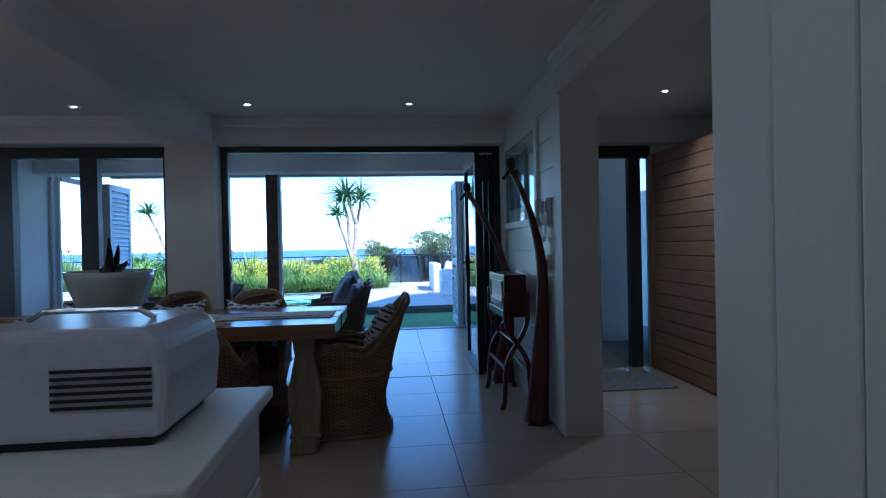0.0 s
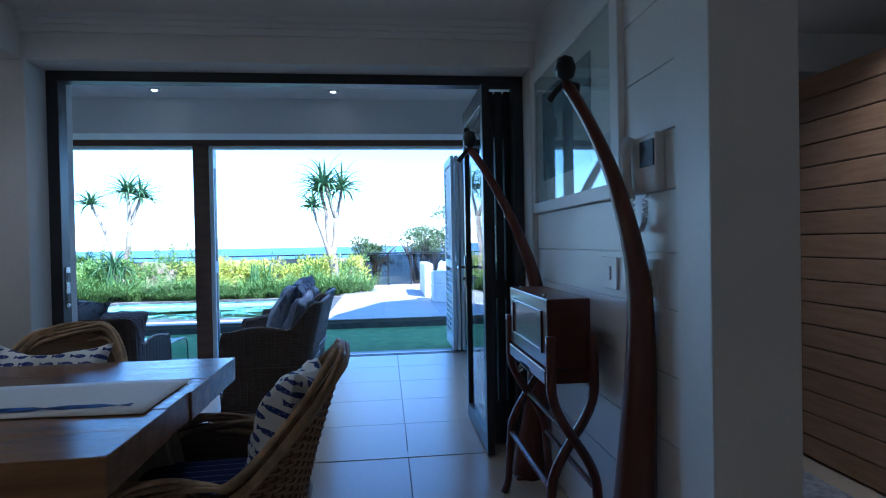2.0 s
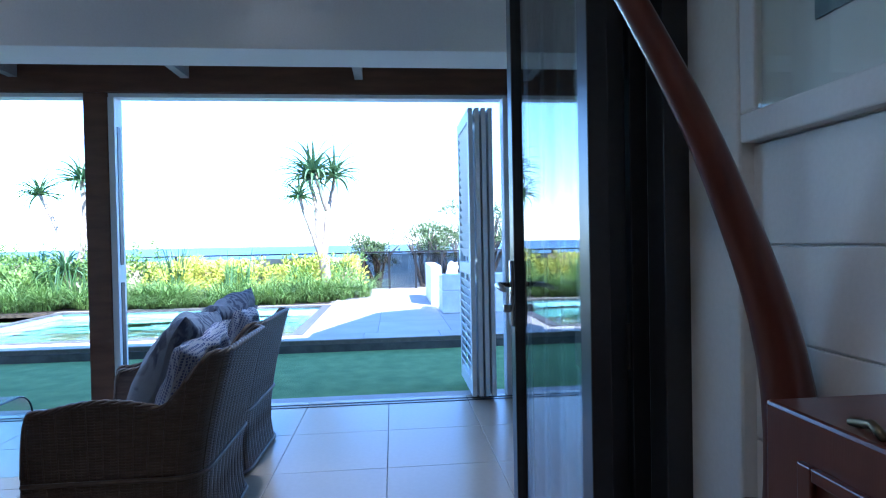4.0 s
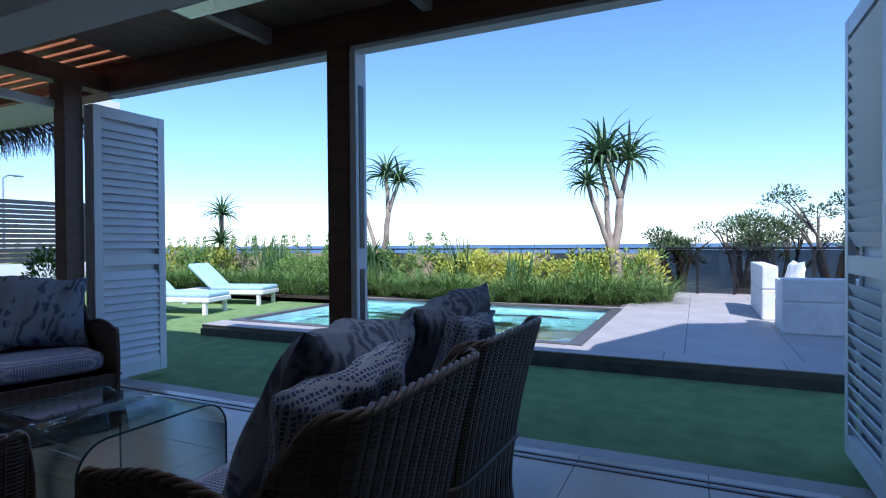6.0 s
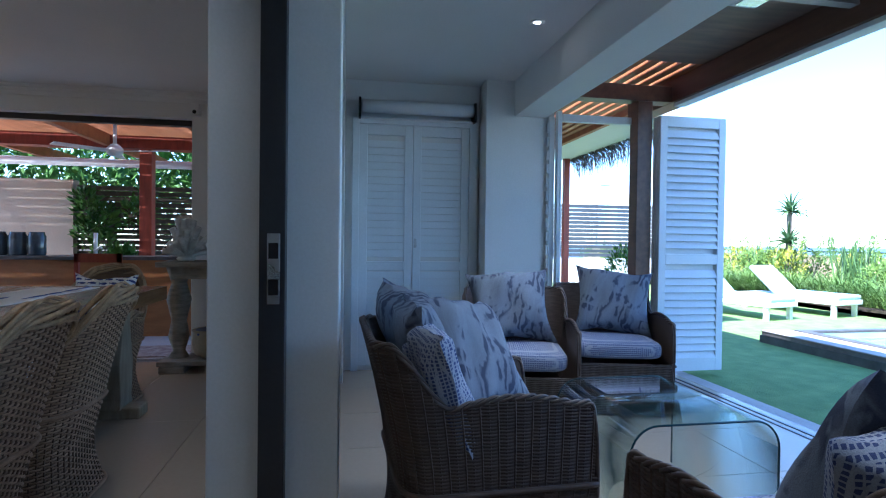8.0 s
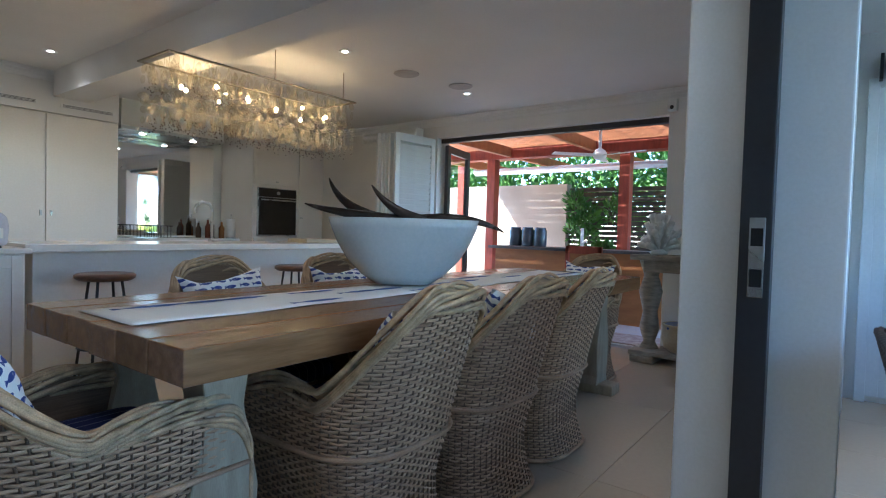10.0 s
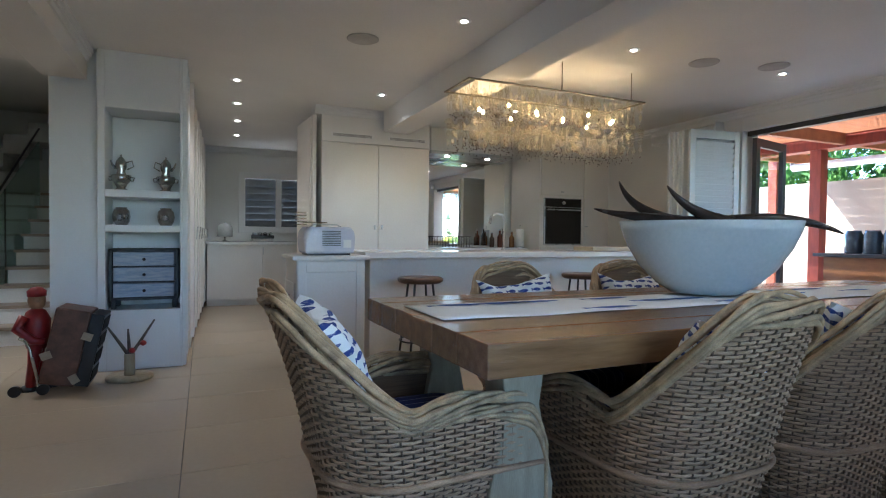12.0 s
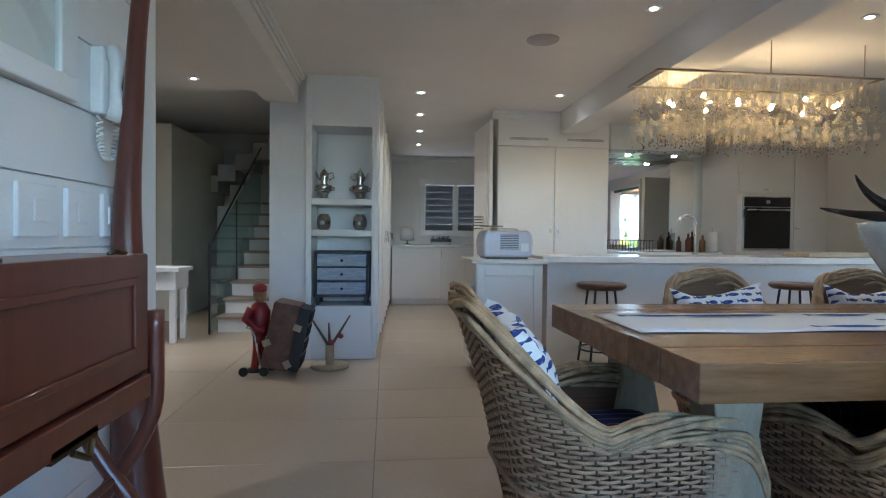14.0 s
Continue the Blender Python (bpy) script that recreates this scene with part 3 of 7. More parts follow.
def wicker_chair(name, label, group, mat, w, d, r, back, arm, lean, waist, rim_r, strands, seat_z, row=0.016, stake=0.045, drop=(0.2, 0.66), front=0.86, liner=None, rim_mat=None, columns=False):
    """Woven tub chair facing +y: shell, front panel, braided rim; the empty sits at its base."""
    ob = thing(name, label, "chair", group)
    nu = 118
    P, per = u_path(w, d, r, nu)
    nv = int(back / row * 3)

    def top(u):
        q = abs(2 * u - 1)
        k = min(1, max(0, (drop[1] - q) / (drop[1] - drop[0])))
        k = k * k * (3 - 2 * k)
        z = arm + (back - arm) * k
        if q > front:
            e = (q - front) / (1 - front)
            z -= (arm - seat_z - 0.02) * e ** 3
        z += 0.03 * math.sin(min(1, max(0, (q - 0.5) / 0.4)) * math.pi)
        return z

    def shape(u, z):
        i = u * (nu - 1)
        a = P[min(nu - 1, int(i))]
        b = P[min(nu - 1, int(i) + 1)]
        f = i - int(i)
        x, y, nx, ny = [a[k] * (1 - f) + b[k] * f for k in range(4)]
        if z < seat_z:
            k = 1 - waist * math.sin(math.pi * min(1, z / seat_z)) ** 1.2
        else:
            k = 1 + 0.04 * (z - seat_z) / (back - seat_z)
        q = max(0, 1 - abs(2 * u - 1) / 0.75)
        le = lean * max(0, (z - seat_z) / (back - seat_z)) ** 1.3 * min(1, q * 1.6)
        return Vector((x * k * (1 + 0.15 * le), y * k - le * 0.9, z)), Vector((nx, ny, 0))

    def strand(m, path, z, k0, close=0.0):
        """One woven strand at height z: path(u, z, out) gives a place and whether it lies below the rim."""
        n = 2 * k0
        prev = None
        for i in range(n + 1):
            u = i / n
            out = (0.003 if columns else 0.0045) * math.cos(math.pi * i / 2 + math.pi * (0 if columns else round(z / row) % 2)) if i % 2 == 0 else 0.0
            p, ok = path(u, z, out)
            if not ok:
                prev = None
                continue
            h = row * 0.38
            b0 = len(m.v)
            q, nm = p
            m.v += [tuple(q + Vector((0, 0, -h))), tuple(q + nm * 0.0042), tuple(q + Vector((0, 0, h)))]
            if prev is not None:
                m.f += [(prev, b0, b0 + 1, prev + 1), (prev + 1, b0 + 1, b0 + 2, prev + 2)]
                m.mi += [0, 0]
            prev = b0

    def around(u, z, out):
        p, nm = shape(u, z)
        return (p + nm * out, nm), z < top(u) - 0.004

    def across(u, z, out):
        k = 1 - waist * math.sin(math.pi * min(1, z / seat_z)) ** 1.2
        return (Vector((-(u - 0.5) * w * k, d / 2 * k + out, z)), Vector((0, 1, 0))), z < seat_z

    def inner(u, v):
        z = 0.02 + v * (top(u) - 0.02)
        p, nm = shape(u, z)
        return p - nm * 0.016
    sh = MB()
    z = 0.02
    while z < back:
        strand(sh, around, z, int(per / stake))
        if z < seat_z:
            strand(sh, across, z, int(w / stake))
        z += row
    sh.build("woven_shell", mat, ob, smooth=True)
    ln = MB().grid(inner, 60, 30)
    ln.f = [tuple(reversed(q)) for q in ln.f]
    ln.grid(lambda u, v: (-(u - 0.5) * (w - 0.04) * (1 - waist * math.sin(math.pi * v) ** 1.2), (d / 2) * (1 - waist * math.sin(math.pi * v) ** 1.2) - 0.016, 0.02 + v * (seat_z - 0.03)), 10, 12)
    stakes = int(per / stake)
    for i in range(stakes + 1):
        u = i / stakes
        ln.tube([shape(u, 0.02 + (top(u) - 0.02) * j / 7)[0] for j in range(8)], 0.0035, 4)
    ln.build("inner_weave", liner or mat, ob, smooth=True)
    rim = MB()
    rr = random.Random(strands)
    for s in range(strands):
        pts = []
        loose = [rr.uniform(0, 6.28) for _ in range(3)] + [rr.uniform(0.8, 1.25)]
        for i in range(220):
            u = i / 219
            p, nm = shape(u, top(u))
            ang = 2 * math.pi * s / strands + u * (9 if strands > 4 else 105)
            ro = rim_r * (0.9 + (0.28 * math.sin(11 * u + loose[0]) + 0.18 * math.sin(23 * u + loose[1]) if strands > 4 else 0))
            ang += 0.5 * math.sin(7 * u + loose[2]) if strands > 4 else 0
            pts.append(p - nm * 0.008 + nm * math.cos(ang) * ro + Vector((0, 0, math.sin(ang) * ro * (2.0 if strands > 4 else 1))))
        q = pts[-1]
        rim.tube(pts + [q + Vector((0, 0.0, -0.12)), q + Vector((0, -0.01, -seat_z + 0.03))], rim_r * (0.42 * loose[3] if strands > 4 else 0.8), 6)
        q = pts[0]
        rim.tube([q, q + Vector((0, 0.0, -0.12)), q + Vector((0, -0.01, -seat_z + 0.03))], rim_r * 0.62, 6)
    rim.build("braided_rim", rim_mat or mat, ob, smooth=True)
    for z in (0.02, seat_z * 0.98):
        MB().tube([shape(i / 59, z)[0] + shape(i / 59, z)[1] * 0.008 for i in range(60)], 0.009, 6).build("woven_band", mat, ob, smooth=True)
    MB().box(-w / 2 + 0.09, -d / 2 + 0.10, seat_z - 0.07, w / 2 - 0.09, d / 2 - 0.08, seat_z - 0.03).build("seat", mat, ob)
    return ob


# the liner's dark cane carries the shade between the strands
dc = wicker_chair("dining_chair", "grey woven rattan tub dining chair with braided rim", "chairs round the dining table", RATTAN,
                  0.57, 0.60, 0.20, 0.88, 0.57, 0.13, 0.14, 0.017, 13, 0.42, row=0.0118, stake=0.029, drop=(0.12, 0.52), liner=RATTANSHADE, rim_mat=RATTANR)
cu = new("seat_cushion", seat_cushion(0.47, 0.46, 0.10, NAVY))
cu.parent = dc
cu.matrix_basis = pose(0, 0.02, 0.45)
dc.matrix_basis = pose(-0.87, 3.76, 0, 0, 0, 93)
CH = [(-1.60, 4.02, 182), (-2.20, 4.04, 178), (-2.80, 4.02, 181), (-1.72, 3.31, 2), (-2.45, 3.29, -3), (-3.15, 3.31, 1), (-4.22, 3.70, -90)]
for x, y, a in CH:
    copy_thing(dc, pose(x, y, 0, 0, 0, a))
FM = cushion_mesh("scatter_cushion", FISH, 0.42, 0.40, 0.15, seed=3)
for i, (x, y, a) in enumerate([(-0.87, 3.76, 93)] + CH):
    o = tagged(new("scatter_cushion", FM), "white cushion printed with rows of navy fish", "cushion", "fish cushions on the dining chairs")
    o.matrix_basis = pose(x, y, 0.48, 0, 0, a + (4 if i % 2 else -5)) @ pose(0.01, -0.17, 0, 22, 3 * (-1) ** i, 0)

# ---- dining table ----
TX0, TX1, TY0, TY1, TZ = -4.15, -0.89, 3.20, 4.21, 0.80
tb = thing("dining_table", "heavy oiled timber dining table with thick plank top", "dining table")
n = 6
for i in range(n):
    y0, y1 = TY0 + (TY1 - TY0) * i / n, TY0 + (TY1 - TY0) * (i + 1) / n
    MB().box(TX0 + 0.004 * (i % 2), y0 + 0.001, TZ - 0.088, TX1 - 0.003 * (i % 3), y1 - 0.001, TZ - 0.0012 * (i % 2)).build("plank", TABW, tb, bevel=0.003)
TLEG = material("pale_table_leg", (0.40, 0.33, 0.22), 0.6, color2=(0.28, 0.22, 0.14), scale=6, stretch=(5, 5, 1), bump=0.001, bscale=60)
for x in (-1.105, -3.93):
    prof = [(0.10, 0.06), (0.085, 0.12), (0.10, 0.24), (0.105, 0.34), (0.075, 0.48), (0.055, 0.58), (0.07, 0.68), (0.075, 0.712)]
    poly = [(a, z) for a, z in prof] + [(-a, z) for a, z in reversed(prof)]
    for y in (3.45, 3.98):
        MB().prism(poly, -0.06, 0.06, Matrix(((1, 0, 0, x), (0, 0, 1, y), (0, 1, 0, 0), (0, 0, 0, 1)))).build("leg", TLEG, tb, bevel=0.006)
    MB().box(x - 0.05, 3.5, 0.20, x + 0.05, 3.93, 0.32).build("crosspiece", TLEG, tb, bevel=0.006)
    MB().box(x - 0.08, 3.28, 0, x + 0.08, 4.14, 0.07).build("foot", TLEG, tb, bevel=0.01)
MB().box(-3.95, 3.66, 0.2, -1.09, 3.74, 0.32).build("stretcher", TLEG, tb, bevel=0.006)

RUN = cloth("runner_cloth", "plain", (0.72, 0.72, 0.70), (0.76, 0.76, 0.74))
rn = thing("table_runner", "white woven table runner with blue fish motifs", "table runner")
MB().grid(lambda u, v: (-4.0 + u * 3.06, 3.50 + v * 0.36 + 0.006 * math.sin(u * 30), TZ + 0.003 + 0.002 * math.sin(u * 41) * math.sin(v * 9)), 80, 8).build("cloth", RUN, rn, smooth=True, solid=0.002)
rnd = random.Random(5)
BLUEF = material("blue_thread", (0.05, 0.11, 0.33), 0.9, var=0.2, scale=60)
for i in range(18):
    x, y = -3.9 + i * 0.165 + rnd.uniform(-0.03, 0.03), 3.55 + rnd.choice((0.02, 0.13, 0.25))
    L0 = 0.13
    poly = [(x - L0, y), (x - L0 * 0.5, y + 0.018), (x + L0 * 0.2, y + 0.016), (x + L0 * 0.6, y), (x + L0 * 0.85, y + 0.014), (x + L0 * 0.85, y - 0.014), (x + L0 * 0.6, y - 0.002), (x + L0 * 0.2, y - 0.016), (x - L0 * 0.5, y - 0.018)]
    MB().prism(poly, TZ + 0.0065, TZ + 0.0075).build("motif", BLUEF, rn)

# ---- bowl with horns ----
BOWLM = material("pale_blue_glaze", (0.62, 0.70, 0.72), 0.12, var=0.03, scale=3, coat=0.4)
bo = thing("bowl", "large pale blue glazed oval bowl on the table", "bowl", m=pose(-2.33, 3.59, TZ + 0.008, 0, 0, -58) @ Matrix.Scale(0.94, 4))
pr = [(0.11, 0.0), (0.15, 0.004), (0.22, 0.05), (0.30, 0.13), (0.355, 0.22), (0.388, 0.30), (0.40, 0.345), (0.388, 0.345), (0.375, 0.30), (0.34, 0.21), (0.27, 0.12), (0.16, 0.05), (0.0, 0.035)]
MB().lathe(pr, 56, sx=1.0, sy=0.68).build("vessel", BOWLM, bo, smooth=True)
HORN = material("dark_horn", (0.05, 0.035, 0.03), 0.25, color2=(0.02, 0.015, 0.013), scale=8, bump=0.0006, bscale=30)
HB = [((0.02, 0.00, 0.330), (0.25, 0.02, 0.365), (0.40, 0.03, 0.375), (0.53, 0.03, 0.415)),
      ((0.08, -0.03, 0.325), (0.27, -0.03, 0.375), (0.38, -0.04, 0.44), (0.425, -0.05, 0.56)),
      ((-0.12, 0.02, 0.330), (0.02, 0.02, 0.365), (0.11, 0.03, 0.43), (0.17, 0.03, 0.52)),
      ((-0.08, -0.02, 0.335), (-0.29, 0.0, 0.37), (-0.42, -0.02, 0.35), (-0.53, -0.03, 0.29))]
for c in HB:
    h = tagged(new("horn"), "curved dark brown animal horn lying in the bowl", "horn", "horns in the bowl")
    h.matrix_basis = bo.matrix_basis.copy()
    c = [Vector(p) for p in c]
    pts, rad = [], []
    for i in range(18):
        q = i / 17
        pts.append(tuple(c[0] * (1 - q) ** 3 + c[1] * 3 * q * (1 - q) ** 2 + c[2] * 3 * q * q * (1 - q) + c[3] * q ** 3))
        rad.append(0.034 * (1 - q) ** 0.75 + 0.003 + 0.0015 * (i % 2) * (1 - q))
    MB().tube(pts, rad, 10).build("shaft", HORN, h, smooth=True)

# ---- writing chest on a folding stand ----
MAHO = material("mahogany", (0.125, 0.034, 0.020), 0.30, color2=(0.085, 0.022, 0.013), scale=3, stretch=(9, 9, 0.8), bump=0.0001, coat=0.25, fine=0.03, rvar=0.03)
cs = thing("campaign_chest", "red-brown mahogany writing chest on a curved folding stand", "chest")
bx = MB().box(0.32, 4.02, 0.75, 0.49, 4.62, 1.015)
bx.build("box", MAHO, cs, bevel=0.005)
MB().box(0.312, 4.08, 0.80, 0.32, 4.10, 0.965).box(0.312, 4.54, 0.80, 0.32, 4.56, 0.965).box(0.312, 4.10, 0.80, 0.32, 4.54, 0.815).box(0.312, 4.10, 0.95, 0.32, 4.54, 0.965).build("moulding", MAHO, cs, bevel=0.002)
BRASS = material("aged_brass", (0.16, 0.13, 0.08), 0.4, metal=1.0, var=0.2, scale=20)
for y in (4.12, 4.5):
    MB().tube([(0.335, y - 0.025, 1.017), (0.345, y, 1.023), (0.345, y + 0.025, 1.017)], 0.005, 8).build("clasp", BRASS, cs, smooth=True)
MB().tube([(0.30, 4.3, 0.69), (0.29, 4.33, 0.67), (0.30, 4.36, 0.69)], 0.006, 8).box(0.31, 4.26, 0.685, 0.318, 4.4, 0.705).build("catch", BRASS, cs)
MB().box(0.31, 4.03, 0.69, 0.50, 4.61, 0.745).build("rail", MAHO, cs, bevel=0.004)
for y in (3.99, 4.645):
    for sg in (-1, 1):
        pts = []
        for i in range(26):
            z = 0.88 * (1 - i / 25)
            q = max(0.0, (0.69 - z) / 0.69)
            off = 0.085 * math.cos(math.pi * min(1, q * 1.75)) - 0.05 * max(0, q - 0.57)
            if q > 0.93:
                off -= 0.25 * (q - 0.93)
            pts.append((0.405 + sg * off, y + 0.008 * sg, z))
        MB().tube(pts, 0.019, 10).build("leg", MAHO, cs, smooth=True)
for x in (0.32, 0.49):
    MB().tube([(x, 3.99, 0.30), (x, 4.645, 0.30)], 0.012, 8).build("crossbar", MAHO, cs)
MB().tube([(0.405, 3.99, 0.49), (0.405, 4.645, 0.49)], 0.010, 8).build("axle", MAHO, cs)
cs.location = (-0.02, -0.04, 0)

# ---- two tall carved sculptures ----


def sculpture(name, base, pts, m_base, plinth):
    s = thing(name, "tall slender dark wood carving with small knobbed top", "sculpture", "carved wood sculptures")
    pts = [Vector(p) for p in pts]
    fine = []
    for i in range(len(pts) - 1):
        p0, p1, p2, p3 = pts[max(0, i - 1)], pts[i], pts[i + 1], pts[min(len(pts) - 1, i + 2)]
        for k in range(6):
            t = k / 6
            fine.append(0.5 * ((2 * p1) + (p2 - p0) * t + (2 * p0 - 5 * p1 + 4 * p2 - p3) * t * t + (3 * p1 - p0 - 3 * p2 + p3) * t ** 3))
    fine.append(pts[-1])
    L = len(fine) - 1
    MB().tube(fine, [0.072 * (1 - i / L) ** 2.6 + 0.0205 for i in range(L + 1)], 12).build("stem", MAHO, s, smooth=True)
    MB().box(*plinth).build("plinth", MAHO, s, bevel=0.01)
    e = fine[-1]
    hd = MB().lathe([(0.0, -0.05), (0.03, -0.03), (0.038, 0.0), (0.028, 0.035), (0.0, 0.05)], 12, Matrix.Translation(e + Vector((0.0, 0, 0.05))))
    hd.tube([e + Vector((-0.005, 0, 0.0)), e + Vector((-0.04, 0.0, -0.035)), e + Vector((-0.062, 0, -0.065))], [0.014, 0.011, 0.013], 8)
    hd.tube([e + Vector((0.0, 0, 0.0)), e + Vector((0.045, 0.0, -0.01)), e + Vector((0.04, 0, -0.05))], [0.014, 0.011, 0.009], 8)
    hd.build("knob", BLACK, s, smooth=True)
    return s


sculpture("sculpture", None, [(0.445, 3.65, 0.0), (0.48, 3.64, 0.5), (0.50, 3.64, 1.05), (0.457, 3.70, 1.40), (0.40, 3.79, 1.64), (0.345, 3.86, 1.79)], None, (0.36, 3.57, 0, 0.53, 3.73, 0.02))
sculpture("sculpture", None, [(0.43, 4.80, 0.0), (0.50, 4.80, 0.5), (0.50, 4.80, 0.95), (0.39, 4.80, 1.3), (0.24, 4.80, 1.59), (0.15, 4.80, 1.72)], None, (0.35, 4.72, 0, 0.51, 4.88, 0.02))

# ---- picture, intercom, switches on the boarded wall ----
pc = thing("picture", "framed seascape behind glass in a wide white frame", "picture")
MB().box(0.525, 3.835, 1.385, 0.552, 4.98, 1.44).box(0.525, 3.835, 2.10, 0.552, 4.98, 2.17).box(0.525, 3.835, 1.44, 0.552, 3.905, 2.10).box(0.525, 4.91, 1.44, 0.552, 4.98, 2.10).build("frame", WHITE, pc, bevel=0.004)
MB().box(0.540, 3.905, 1.44, 0.552, 4.91, 2.10).build("mount", WHITE, pc)
MB().box(0.536, 4.12, 1.55, 0.5395, 4.78, 2.0).build("print", material("seascape_print", (0.30, 0.36, 0.40), 0.6, color2=(0.12, 0.16, 0.19), scale=3, stretch=(1, 1, 3)), pc)
pg = MB().box(0.530, 3.905, 1.44, 0.533, 4.91, 2.10).build("pane", GLASS, pc)
pg.visible_shadow = False
ic = thing("intercom", "white wall intercom with handset and coiled cord", "intercom")
MB().box(0.515, 3.56, 1.38, 0.55, 3.74, 1.56).build("body", WHITE, ic, bevel=0.006)
MB().box(0.511, 3.565, 1.46, 0.5155, 3.65, 1.54).build("screen", BLACK, ic)
MB().tube([(0.505, 3.71, 1.365), (0.492, 3.71, 1.40), (0.497, 3.71, 1.46), (0.492, 3.71, 1.52), (0.505, 3.71, 1.565)], [0.019, 0.02, 0.014, 0.02, 0.019], 10).build("handset", WHITE, ic, smooth=True)
cd = []
for i in range(160):
    q = i / 159
    th = q * math.pi
    cy, cz = 3.70 - 0.045 * math.cos(th) - 0.01, 1.375 - 0.115 * math.sin(th) ** 0.7
    a = q * 2 * math.pi * 26
    cd.append((0.525 + 0.008 * math.cos(a), cy + 0.008 * math.sin(a), cz))
MB().tube(cd, 0.0028, 5).build("cord", WHITE, ic, smooth=True)
for i, (y0, y1) in enumerate(((3.60, 3.69), (3.735, 3.86), (3.90, 4.04))):
    sw = thing("light_switch", "white wall switch plate with rocker", "switch", "switch plates on the boarded wall")
    MB().box(0.538, y0, 1.05, 0.55, y1, 1.17).build("plate", WHITE, sw, bevel=0.003)
    MB().box(0.533, (y0 + y1) / 2 - 0.022, 1.085, 0.5385, (y0 + y1) / 2 + 0.022, 1.135).build("rocker", WHITE, sw, bevel=0.002)
so = thing("socket", "white electrical socket plate low on boards", "socket")
MB().box(0.538, 3.84, 0.27, 0.55, 3.96, 0.37).build("plate", WHITE, so, bevel=0.003)

# ---- ceiling downlights ----
LED = lamp_mat("led_glow", (1.0, 0.93, 0.84), 5)
# the one at (2.9, 0.3) is unseen, added to light the room beyond
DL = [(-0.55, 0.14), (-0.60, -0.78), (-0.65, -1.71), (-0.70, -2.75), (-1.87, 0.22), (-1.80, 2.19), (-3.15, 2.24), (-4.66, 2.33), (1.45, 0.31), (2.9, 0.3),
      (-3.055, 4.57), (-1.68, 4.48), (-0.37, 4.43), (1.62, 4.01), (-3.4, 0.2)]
d0 = thing("downlight", "small round recessed ceiling downlight, switched on", "downlight", "recessed ceiling downlights")
MB().lathe([(0.030, 0.0), (0.046, -0.003), (0.048, -0.006), (0.03, -0.007)], 20).build("trim", WHITE, d0, smooth=True)
MB().lathe([(0.0, -0.0105), (0.014, -0.010), (0.020, -0.0085)], 16).build("lens", LED, d0)
d0.matrix_basis = pose(DL[0][0], DL[0][1], CZ)
for x, y in DL[1:]:
    copy_thing(d0, pose(x, y, CZ))
PL = [(-3.5, 6.55), (-2.1, 6.55), (-0.7, 6.55)]
for x, y in PL:
    copy_thing(d0, pose(x, y, 2.5))
# hall lamps (x > 1) and porch lamps run stronger to brighten those rooms
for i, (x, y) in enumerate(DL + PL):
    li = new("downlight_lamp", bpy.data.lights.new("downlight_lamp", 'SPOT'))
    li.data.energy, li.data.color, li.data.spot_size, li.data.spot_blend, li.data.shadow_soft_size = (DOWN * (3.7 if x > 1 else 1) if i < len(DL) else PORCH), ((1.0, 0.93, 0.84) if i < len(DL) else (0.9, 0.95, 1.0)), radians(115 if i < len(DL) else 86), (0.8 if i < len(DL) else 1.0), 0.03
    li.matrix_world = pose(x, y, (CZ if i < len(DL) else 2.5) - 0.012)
for x, y in ((-3.85, 2.25), (-4.42, 2.42), (-1.3, 1.6)):
    sp = thing("ceiling_speaker", "round white ceiling speaker grille", "speaker", "round ceiling speakers", pose(x, y, CZ))
    MB().lathe([(0.0, -0.006), (0.09, -0.006), (0.105, -0.008), (0.112, -0.004), (0.112, 0.001)], 28).build("grille", material("speaker_grille", (0.5, 0.48, 0.46), 0.7, bump=0.001, bscale=400), sp, smooth=True)

# ---- niche wall unit ----
_before = set(scene.objects)
NX0, NX1, NY = -0.16, 0.80, 0.52
w = MB()
w.box(-0.10, 0.10, 0, -0.08, NY, CZ).box(0.43, 0.10, 0, 0.48, NY, CZ)
w.box(-0.08, 0.10, 0, 0.43, NY, 0.46).box(-0.08, 0.10, 2.0, 0.43, NY, CZ)
w.box(-0.08, 0.10, 0.46, 0.43, 0.14, 2.0)
w.box(-0.128, -0.2, 0.09, -0.10, NY, CZ).box(-0.122, -0.2, 0, -0.10, NY - 0.02, 0.09)
for k in range(7):
    w.box(-0.136, -0.198 + k * 0.103, 0.092, -0.128, -0.098 + k * 0.103, CZ - 0.002)
w.box(0.48, -0.24, 0, 0.80, 0.42, CZ)
structure(w.build("wall_niche", WHITE, bevel=0.004), "white wall unit with recessed display niches", "wall")
sh = MB()
for z in (1.06, 1.33):
    sh.box(-0.08, 0.14, z, 0.43, NY - 0.01, z + 0.055)
structure(sh.build("shelf", WHITE, bevel=0.003), "thick white niche shelves", "shelf")
# boards on the corridor side
cw = structure(MB().box(-0.05, -3.6, 0, 0.75, -0.24, CZ).build("wall_corridor", WHITE), "white wall behind the corridor cupboards", "wall")
cb = thing("corridor_cupboard", "tall cream cupboards lining the scullery corridor", "cupboard")
for i in range(6):
    y0 = -3.5 + i * 0.55
    MB().box(-0.17 - 0.02 * (5 - i), y0 + 0.002, 0.1, -0.05, y0 + 0.548, 2.3).build("door", CAB, cb, bevel=0.004)
    MB().tube([(-0.19 - 0.02 * (5 - i), y0 + 0.5, 1.0), (-0.2 - 0.02 * (5 - i), y0 + 0.5, 1.12)], 0.006, 6).build("handle", STEEL, cb)
